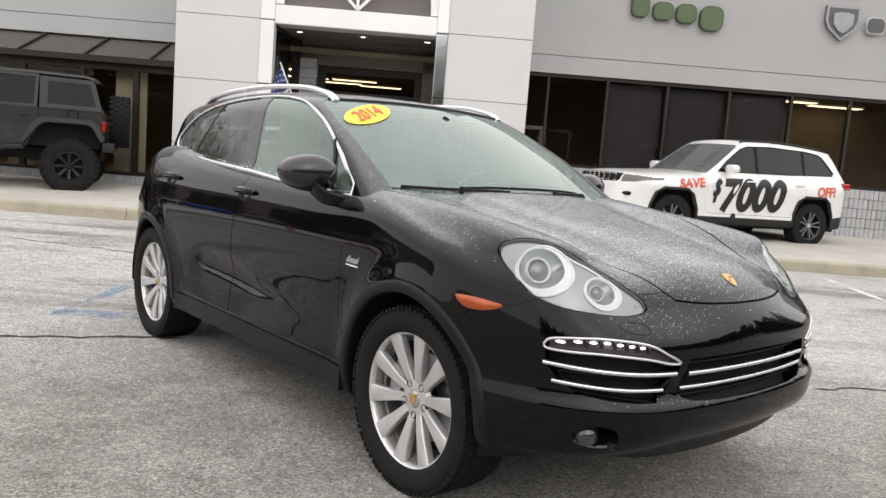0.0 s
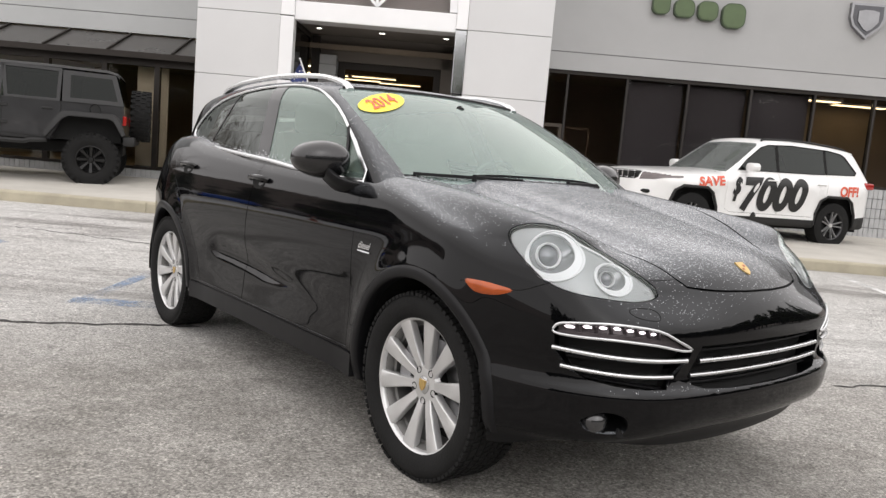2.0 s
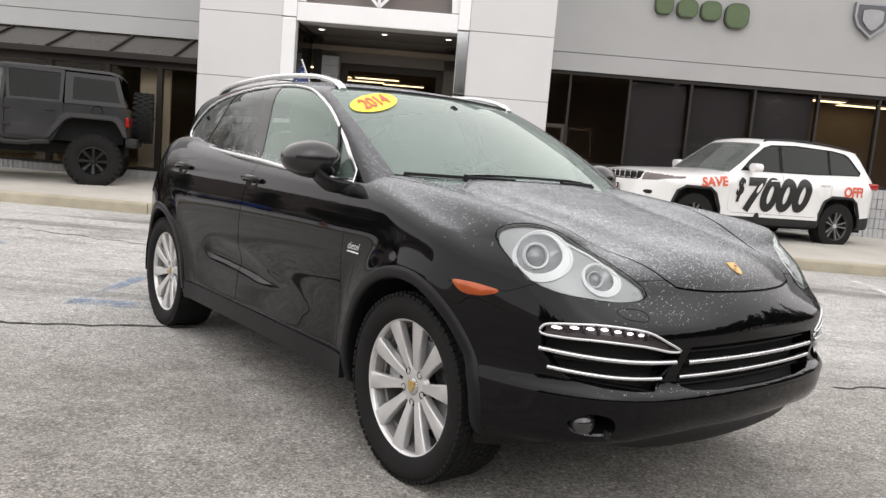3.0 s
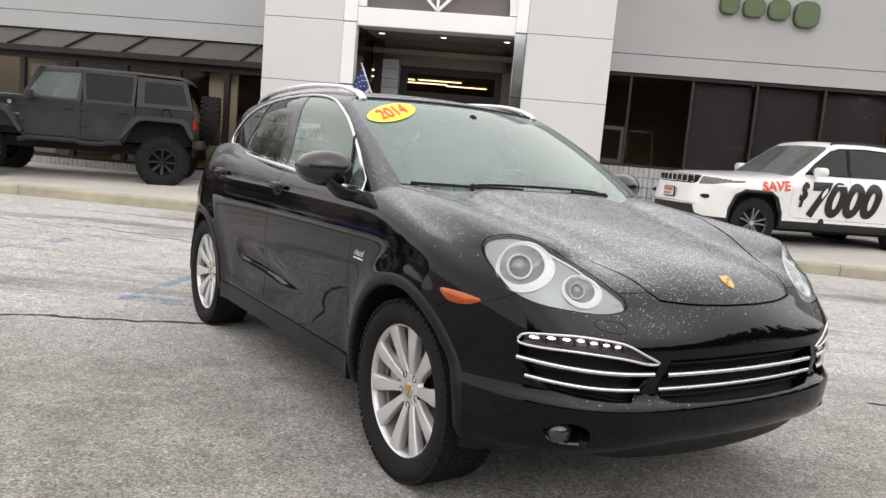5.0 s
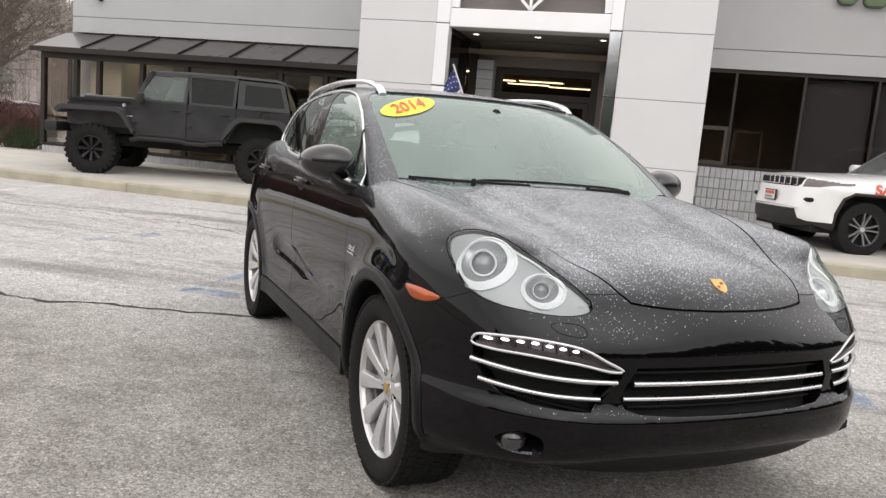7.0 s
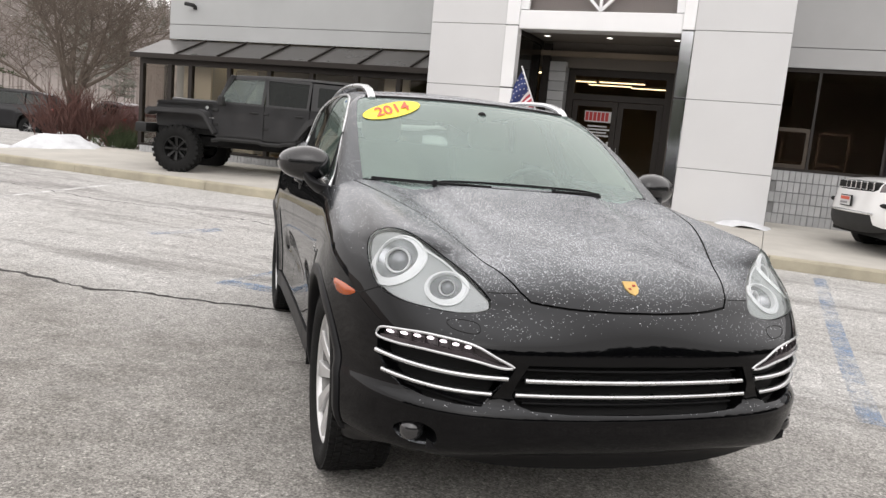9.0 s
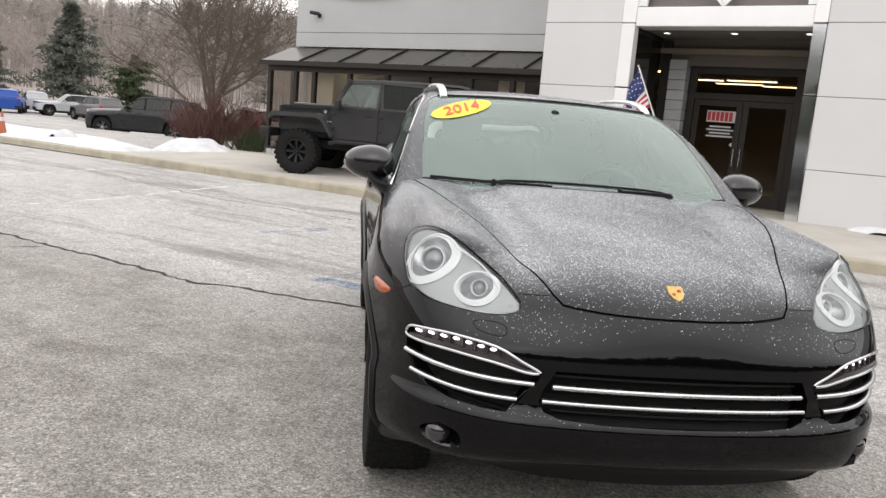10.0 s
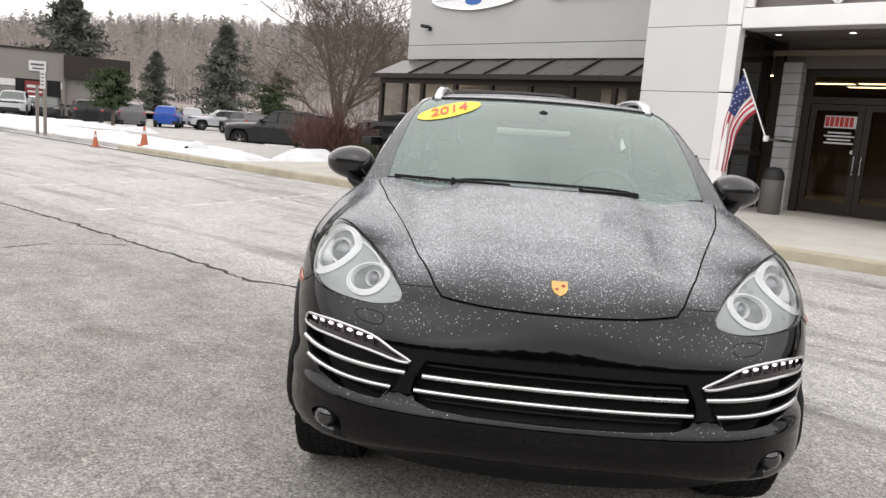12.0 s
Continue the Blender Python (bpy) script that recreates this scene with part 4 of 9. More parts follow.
DLO = smooth_line([(0.560, 1.142), (0.66, 1.245), (0.84, 1.372), (1.04, 1.482), (1.265, 1.562), (1.45, 1.598), (1.70, 1.618), (2.1, 1.610), (2.5, 1.570), (2.78, 1.502),
                   (2.97, 1.405), (3.02, 1.345), (2.985, 1.300), (2.80, 1.264), (2.45, 1.234), (1.96, 1.207), (1.57, 1.188), (1.29, 1.167), (0.95, 1.150)], 2, True)
SCREEN = [(-0.742, 1.12), (-0.737, 1.20), (-0.728, 1.32), (-0.703, 1.47), (-0.672, 1.565), (-0.645, 1.590), (-0.60, 1.600), (-0.30, 1.613), (0.03, 1.617), (0.03, 1.12)]

LAMP_UNITS = (((-0.182, 0.370), 0.098, 14), ((0.020, 0.315), 0.064, 15))


def circle(c, r, n=40, lo=0.0):
    return [(c[0] + r * math.cos(2 * math.pi * i / n), max(lo, c[1] + r * math.sin(2 * math.pi * i / n))) for i in range(n)]


def pillar_line(z, k):
    return (1.585 if k == 0 else 1.735) + (z - 1.19) * 0.36


def car_wheel(parent, at, turn, name):
    """Ten-spoke alloy wheel with its tyre and brake; its outer face looks to -x."""
    wheel = part(name, lathe([(-0.088, 0.268), (-0.100, 0.274), (-0.105, 0.270), (-0.103, 0.264), (-0.092, 0.258), (-0.080, 0.256)], 64), M["alloy"], parent,
                 "ten-spoke silver alloy wheel", 50, pose(*at, 0, 0, turn))
    prof = [(-0.085, 0.262), (-0.105, 0.268), (-0.122, 0.288), (-0.130, 0.318), (-0.127, 0.343), (-0.117, 0.358), (-0.104, 0.3655), (-0.06, 0.3695), (0.0, 0.3705), (0.06, 0.3695), (0.104, 0.3655), (0.117, 0.358), (0.130, 0.32), (0.12, 0.285), (0.085, 0.262)]
    part("tyre", lathe(prof, 72), M["rubber"], wheel, "black winter tyre with open tread", 60)
    if "tread" not in KEEP:
        bm = bmesh.new()
        rnd = random.Random(4)
        for i in range(84):
            for row, (x, w, sk) in enumerate(((-0.112, 0.022, 0.0), (-0.084, 0.024, 0.35), (-0.050, 0.028, -0.3), (-0.017, 0.026, 0.3), (0.017, 0.026, -0.3), (0.050, 0.028, 0.3), (0.084, 0.024, -0.35), (0.112, 0.022, 0.0))):
                a = 2 * math.pi * (i + 0.5 * (row % 2) + 0.25 * rnd.random()) / 84
                t = box(x - w / 2, -0.0098, 0.3560, x + w / 2, 0.0098, 0.3755 - (0.006 if row in (0, 7) else 0) - 0.0015 * rnd.random(), bevel=0.0)
                for v in t.verts:
                    v.co.y += sk * (v.co.x - x)
                join(bm, t, Matrix.Rotation(a, 4, "X"))
        KEEP["tread"] = mesh_from(bm, "tread", M["rubber"])
        s = bmesh.new()
        k = [(0.040, 0.0170, -0.062), (0.075, 0.0170, -0.070), (0.12, 0.0200, -0.080), (0.18, 0.0270, -0.089), (0.235, 0.0335, -0.096), (0.266, 0.0365, -0.099)]
        rows = []
        for r, w, x in k:
            rows.append([s.verts.new(p) for p in ((x + 0.034, -w * 0.9, r), (x + 0.010, -w * 1.06, r), (x + 0.002, -w, r), (x - 0.001, -w * 0.86, r), (x, 0, r), (x - 0.001, w * 0.86, r), (x + 0.002, w, r), (x + 0.010, w * 1.06, r), (x + 0.034, w * 0.9, r))])
        for a, b in zip(rows, rows[1:]):
            for j in range(8):
                s.faces.new((a[j], a[j + 1], b[j + 1], b[j]))
        bmesh.ops.recalc_face_normals(s, faces=list(s.faces))
        KEEP["spoke"] = mesh_from(s, "spoke", M["alloy"], 35)
        KEEP["bolt"] = mesh_from(lathe([(-0.066, 0.0), (-0.066, 0.0105), (-0.071, 0.0125), (-0.071, 0.015), (-0.05, 0.016)], 16), "bolt", M["gap"])
        KEEP["hub"] = mesh_from(lathe([(-0.071, 0.036), (-0.070, 0.050), (-0.069, 0.062), (-0.067, 0.074), (-0.048, 0.084)], 40), "hub", M["alloy"], 40)
        KEEP["cap"] = mesh_from(lathe([(-0.077, 0.0), (-0.076, 0.022), (-0.072, 0.034), (-0.066, 0.036)], 32), "cap", M["satin"], 40)
        c = prism([(0.018, 0.022), (-0.018, 0.022), (-0.018, -0.002), (-0.010, -0.016), (0, -0.023), (0.010, -0.016), (0.018, -0.002)], -0.081, -0.076)
        KEEP["emblem"] = mesh_from(c, "emblem", M["crest_gold"])
        KEEP["disc"] = mesh_from(lathe([(0.01, 0.07), (-0.005, 0.075), (-0.005, 0.178), (0.022, 0.178), (0.022, 0.07)], 48), "disc", M["steel"], 40)
        KEEP["calliper"] = mesh_from(lathe([(-0.045, 0.125), (-0.052, 0.14), (-0.052, 0.19), (-0.04, 0.205), (0.04, 0.205), (0.04, 0.125), (-0.045, 0.125)], 10, arc=75), "calliper", M["steel"], 30)
        KEEP["rim_barrel"] = mesh_from(lathe([(-0.082, 0.2565), (-0.060, 0.246), (-0.045, 0.246), (-0.040, 0.236), (0.09, 0.230), (0.10, 0.26), (0.09, 0.268)], 56), "rim_barrel", M["shaded_alloy"], 50)
        bm = lathe([(0.05, 0.0), (0.05, 0.235)], 40)
        KEEP["backplate"] = mesh_from(bm, "backplate", M["gap"])

    def sub(key, m=None, label=""):
        o = new(key, KEEP[key])
        o.parent = wheel
        if m is not None:
            o.matrix_basis = m
        tagged(o, label)

    sub("tread")
    for i in range(10):
        sub("spoke", Matrix.Rotation(2 * math.pi * (i + 0.25) / 10, 4, "X"))
    for i in range(5):
        sub("bolt", Matrix.Rotation(2 * math.pi * (i + 0.5) / 5, 4, "X") @ Matrix.Translation((0, 0, 0.065)))
    sub("rim_barrel", None, "rim barrel in darker alloy that stands for its shade")
    sub("hub"), sub("cap"), sub("emblem", None, "small gold shield emblem"), sub("disc"), sub("backplate")
    sub("calliper", Matrix.Rotation(radians(-10), 4, "X"))
    return wheel


KEEP = {}
# darker alloy: the shade inside the rim is put into its colour
M["shaded_alloy"] = surface("shaded_alloy", (0.24, 0.235, 0.23), 0.5, 0.5, 0.2, 6, 60)


def build_car():
    car = thing("suv", "black mid-size SUV parked on the lot, dusted with fine snow", "car", CAR)
    paint = M["black_paint"]
    low = Skin(shell(body, (0.55, -0.5, 3.4, 0.5, 0.72), (1.15, -1.12, 4.25, 0.12, 1.55), (42, 216, 76)))
    flank = lambda c, n: c.x < -0.55
    bonnet = lambda c, n: n.z > 0.25 and c.z > 0.82
    lampside = lambda c, n: c.y < -0.25 and c.z > 0.78 and c.x < -0.4
    face = lambda c, n: c.y < -0.50 and n.y < -0.05
    X, Y, Z = (1, 0, 0), (0, 1, 0), (0, 0, 1)
    # 1 arches, 2 lamp, 3 intake, 4 grille, 5 bonnet, 6 front door, 7 rear door, 9 gaps
    low.cut(circle(ARCH_F, 0.418), Y, Z, flank, 1)
    low.cut(circle(ARCH_R, 0.418), Y, Z, flank, 1)
    low.cut(LAMP, LAMP_U, LAMP_V, lampside, 9)
    low.cut(inset(LAMP, 0.006), LAMP_U, LAMP_V, lampside, 2, (9,))
    low.cut(INTAKE, X, Z, face, 3)
    low.cut(GRILLE, X, Z, face, 4)
    low.cut(FOG, X, Z, lambda c, n: c.y < -0.45 and n.y < 0.1, 8)
    low.cut([(-1.0, 0.10), (-1.0, 0.365), (-0.75, 0.362), (-0.52, 0.380), (-0.30, 0.398), (0.03, 0.398), (0.03, 0.10)], X, Z, lambda c, n: c.y < -0.40 and c.z < 0.5, 13, (0, 8))
    for c, r, code in LAMP_UNITS:
        low.cut(circle(c, r, 36), LAMP_U, LAMP_V, lampside, code, (2,))
    low.cut(HOOD, X, Y, bonnet, 10)
    low.cut(inset(HOOD, 0.006)[:-2] + [(0.05, HOOD_Y + 0.006), (0.05, 0.5)], X, Y, bonnet, 5, (10,))
    low.cut(DOOR_F, Y, Z, flank, 11)
    low.cut(inset(DOOR_F, 0.003), Y, Z, flank, 6, (11,))
    low.cut(DOOR_R, Y, Z, flank, 12)
    low.cut(inset(DOOR_R, 0.003), Y, Z, flank, 7, (12,))
    # open the body under the cabin
    bm, lay = low.bm, low.tag
    cs = [(f, f.calc_center_median()) for f in bm.faces]
    v = cabin(np.array([c.x for _, c in cs]), np.array([c.y for _, c in cs]), np.array([c.z for _, c in cs]))
    for (f, c), d in zip(cs, v):
        if d < -0.045 and c.y > 0.45 and f.normal.z > 0.5:
            f[lay] = 20
    bm.normal_update()
    part("body", low.lift(0, both=True), paint, car, "gloss black body shell with snow dust", 40)
    part("lower_valance", low.lift(13, both=True, rim=0.0, out=-0.004), M["valance"], car, "black lower valance", 40)
    part("bonnet", low.lift(5, both=True), paint, car, "black bonnet under a film of fine snow", 40)
    for code, nm in ((6, "front_door"), (7, "rear_door")):
        for mir in (False, True):
            part(nm, low.lift(code, mirror=mir), paint, car, "", 40)
    part("panel_gap", low.lift(10, both=True, rim=0, out=-0.010), M["gap"], car)
    for code in (9, 11, 12):
        for mir in (False, True):
            part("panel_gap", low.lift(code, mirror=mir, rim=0, out=-0.010), M["gap"], car)
    for mir in (False, True):
        for cy in (0.0, 2.895):
            part("wheel_well", wheel_well(cy, mir), M["gap"], car, "", 60)
        for c in (ARCH_F, ARCH_R):
            part("arch_lip", arch_lip(c, mir), M["arch"], car, "satin black wheel arch lip", 60)
        head_lamp(car, low, mir)
        front_intake(car, low, mir)
        side_bits(car, mir)
    # grille in the middle
    part("grille_back", low.lift(4, both=True, rim=0, out=-0.07), M["gap"], car)
    half = [p for p in GRILLE if p[0] < 0]
    part("grille_wall", pocket(half + [(-x, z) for x, z in half[::-1]], 0.004, 0.075), M["valance"], car, "", 40)
    for z in (0.575, 0.622, 0.672):
        w = 0.40
        part("grille_slat", sweep([nose_at(x, z, -0.045) for x in np.linspace(-w, w, 21)], [(-0.018, -0.003), (0.018, -0.003), (0.018, 0.003), (-0.018, 0.003)], up=(0, 0.3, 1)), M["black_plastic"], car)
    for z, w in ((0.648, 0.406), (0.596, 0.431)):
        part("grille_bar", sweep([nose_at(x, z, -0.006) for x in np.linspace(-w, w, 33)], ring(0.012, 10, 0.0090)), M["satin"], car, "bright chrome grille bar", 60)
    # emblem on the bonnet
    e = root(body, (0, -0.784, 1.3), (0, 0, -1))
    nrm = slope(body, e)
    sh = [(0.030, 0.038), (-0.030, 0.038), (-0.031, 0.0), (-0.020, -0.026), (0, -0.041), (0.020, -0.026), (0.031, 0.0)]
    m = Matrix.Translation(e) @ nrm.to_track_quat("Z", "Y").to_matrix().to_4x4() @ Matrix.Diagonal((0.84, 0.84, 1, 1))
    em = part("emblem", prism(sh, -0.002, 0.004, "xy"), M["crest_gold"], car, "gold shield emblem", m=m)
    part("emblem_field", prism([(0.006, 0.018), (0.020, 0.018), (0.020, 0.008), (0.006, 0.008)], 0.0045, 0.0055, "xy"), M["crest_red"], em)
    part("emblem_field", prism([(-0.018, -0.002), (-0.006, -0.002), (-0.006, -0.011), (-0.015, -0.011)], 0.0045, 0.0055, "xy"), M["crest_red"], em)
    # underside
    part("underbody", prism([(-0.60, 0.46), (-0.80, 0.52), (-0.80, 2.38), (-0.60, 2.44), (-0.60, 3.6), (0.60, 3.6), (0.60, 2.44), (0.80, 2.38), (0.80, 0.52), (0.60, 0.46)], 0.22, 0.50, "xy"), M["gap"], car)
    part("engine_tray", prism([(-0.48, -0.56), (0.48, -0.56), (0.56, -0.40), (0.58, 0.455), (-0.58, 0.455), (-0.56, -0.40)], 0.33, 0.50, "xy"), M["gap"], car)
    cabin_parts(car)
    for i, (y, s) in enumerate(((0.0, -1), (0.0, 1), (2.895, -1), (2.895, 1))):
        car_wheel(car, (s * 0.812, y, 0.370), 0 if s < 0 else 180, "wheel")
    return car


def wheel_well(cy, mir):
    bm = bmesh.new()
    w = lathe([(-0.925, 0.436), (-0.60, 0.436), (-0.58, 0.42), (-0.58, 0.0)], 40)
    join(bm, w, pose(0, cy, 0.385))
    if mir:
        bm.transform(Matrix.Diagonal((-1, 1, 1, 1)))
    bmesh.ops.delete(bm, geom=[v for v in bm.verts if v.co.z < 0.30], context="VERTS")
    return bm


def arch_lip(c, mir):
    pts = []
    for a in np.linspace(-14, 187, 45):
        y, z = c[0] + 0.420 * math.cos(radians(a)), c[1] + 0.420 * math.sin(radians(a))
        p = root(body, (-1.15, y + 0.012 * math.cos(radians(a)), z + 0.012 * math.sin(radians(a))), (1, 0, 0))
        if p is None:
            continue
        pts.append((p.x, y, z))
    bm = bmesh.new()
    rows = []
    for x, y, z in pts:
        d = Vector((0, y - c[0], z - c[1])).normalized()
        o = Vector((x, y, z))
        rows.append([bm.verts.new(o + d * r + Vector((h, 0, 0))) for r, h in ((-0.004, 0.05), (-0.006, 0.004), (-0.003, -0.005), (0.006, -0.009), (0.030, -0.008), (0.042, -0.004), (0.046, 0.012))])
    for a, b in zip(rows, rows[1:]):
        for j in range(len(a) - 1):
            bm.faces.new((a[j], a[j + 1], b[j + 1], b[j]))
    if mir:
        bm.transform(Matrix.Diagonal((-1, 1, 1, 1)))
    bmesh.ops.recalc_face_normals(bm, faces=list(bm.faces))
    return bm


M["clean_paint"] = surface("clean_black_paint", (0.004, 0.004, 0.005), 0.25, 0, 0.1, 6, 90, coat=0.7)
M["valance"] = surface("black_valance", (0.004, 0.004, 0.0045), 0.38, 0, 0.2, 6, 90)
M["valance"].node_tree.nodes["Principled BSDF"].inputs["Specular IOR Level"].default_value = 0.22
M["arch"] = surface("satin_black_trim", (0.006, 0.006, 0.007), 0.45, 0, 0.15, 6, 90)
M["arch"].node_tree.nodes["Principled BSDF"].inputs["Specular IOR Level"].default_value = 0.25


def flip(bm, mir):
    if mir:
        bm.transform(Matrix.Diagonal((-1, 1, 1, 1)))
        bmesh.ops.reverse_faces(bm, faces=list(bm.faces))
    return bm


def head_lamp(car, low, mir):
    W = LAMP_U.cross(LAMP_V)
    bm = bmesh.new()
    for code in (2, 14, 15):
        join(bm, low.lift(code, rim=0, out=0.001))
    bmesh.ops.remove_doubles(bm, verts=list(bm.verts), dist=2e-4)
    lens = part("headlight", flip(bm, mir), M["lens"], car, "large oval headlight with clear lens and two round units", 60)
    lens.visible_shadow = False
    part("bezel", low.lift(2, mirror=mir, rim=0.0, out=-0.016), M["bezel"], lens, "", 60)

    def on(u, v):
        return root(body, LAMP_U * u + LAMP_V * v + W * 1.9, -W, 2.0)

    edge = [on(u, v) for u, v in inset(LAMP, 0.004)]
    bm = bmesh.new()
    a, b, c = ([bm.verts.new(p - W * d) for p in edge] for d in (0.001, 0.010, 0.05))
    for r, q in ((a, b), (b, c)):
        for i in range(len(a)):
            j = (i + 1) % len(a)
            bm.faces.new((r[i], r[j], q[j], q[i]))
    part("lamp_wall", flip(bm, mir), M["bezel"], lens, "", 60)
    ax = Vector((-0.42, -0.86, 0.28)).normalized()
    for ((u0, v0), R, code), inner in zip(LAMP_UNITS, (0.46, 0.44)):
        rim = [on(u, v) - W * 0.016 for u, v in circle((u0, v0), R, 36)]
        mid = sum(rim, Vector()) / len(rim)
        m = Matrix.Translation(mid - ax * 0.040 + (LAMP_V * 0.55 - LAMP_U * 0.75) * R * 0.16) @ ax.to_track_quat("Z", "Y").to_matrix().to_4x4()
        inv = m.inverted()
        rows = []
        for k, (d, f) in enumerate(((0.0, 0.0), (0.10, 0.08), (0.35, 0.28), (0.65, 0.58), (0.9, 0.86), (1.0, 1.0))):
            row = []
            for p in rim:
                q = inv @ p
                flat = Vector((q.x, q.y, 0)).normalized() * R * inner
                row.append(m @ Vector((q.x + (flat.x - q.x) * f, q.y + (flat.y - q.y) * f, q.z * (1 - d))))
            rows.append(row)
        bm = bmesh.new()
        g = [[bm.verts.new(p) for p in row] for row in rows]
        for p, q in zip(g, g[1:]):
            for i in range(36):
                j = (i + 1) % 36
                bm.faces.new((p[i], p[j], q[j], q[i]))
        bmesh.ops.recalc_face_normals(bm, faces=list(bm.faces))
        part("lamp_bowl", flip(bm, mir), M["bowl"], lens, "", 60 if code == 14 else 10)
        part("lamp_ring", flip(sweep([p + W * 0.002 for p in rim], ring(0.0065, 8, 0.004), closed=True), mir), M["lamp_rim"], lens, "", 60)
        # bright crescent of the reflector, widest below and towards the grille
        cr = bmesh.new()
        o_, i_ = circle((u0, v0), R * 0.985, 48), circle((u0 - 0.115 * R, v0 + 0.085 * R), R * 0.80, 48)
        ra, rb, rc = [[cr.verts.new(on(u, v) - W * d) for u, v in loop] for loop, d in ((o_, 0.0135), (i_, 0.0150), (i_, 0.030))]
        for q0, q1 in ((ra, rb), (rb, rc)):
            for i in range(48):
                j = (i + 1) % 48
                cr.faces.new((q0[i], q0[j], q1[j], q1[i]))
        bmesh.ops.recalc_face_normals(cr, faces=list(cr.faces))
        part("lamp_crescent", flip(cr, mir), M["lamp_rim"], lens, "bright white crescent", 40)
        r = R * inner
        bm = lathe([(-0.02, r * 1.04), (0.010, r * 1.04), (0.016, r * 0.98), (0.012, r * 0.86), (-0.004, r * 0.84)], 40, "z")
        bm.transform(m)
        part("projector_ring", flip(bm, mir), M["lamp_rim"], lens, "", 50)
        bm = lathe([(0.016, 0.0), (0.014, r * 0.35), (0.007, r * 0.65), (-0.004, r * 0.88)], 32, "z")
        bm.transform(m)
        part("projector_lens", flip(bm, mir), M["proj"], lens, "", 60)
    # bright eyelid between the two units
    pts = [on(-0.112 + 0.20 * t, 0.436 - 0.105 * t + 0.018 * math.sin(3 * t)) - W * 0.012 for t in np.linspace(0, 1, 14)]
    part("lamp_trim", flip(sweep(pts, ring(0.004, 8)), mir), M["lamp_rim"], lens)
    # washer cap below the lamp
    c = [(-0.645, 0.812), (-0.60, 0.818), (-0.555, 0.812), (-0.548, 0.795), (-0.565, 0.783), (-0.61, 0.786), (-0.64, 0.796)]
    part("washer_cap", flip(sweep([nose_at(x, z, 0.0005) for x, z in smooth_line(c, 3, True)], ring(0.0014, 5), closed=True), mir), M["gap"], car)


M["proj"] = surface("projector_lens", (0.26, 0.27, 0.28), 0.05, 0.3, 0.1, 20, 90, coat=1.0)


def pocket(poly, d0, d1, closed=True):
    """Side wall of a recess behind an outline on the nose."""
    bm = bmesh.new()
    a, b = [[bm.verts.new(nose_at(x, z, -d)) for x, z in poly] for d in (d0, d1)]
    k = len(poly)
    for i in range(k if closed else k - 1):
        j = (i + 1) % k
        bm.faces.new((a[i], a[j], b[j], b[i]))
    bmesh.ops.recalc_face_normals(bm, faces=list(bm.faces))
    return bm


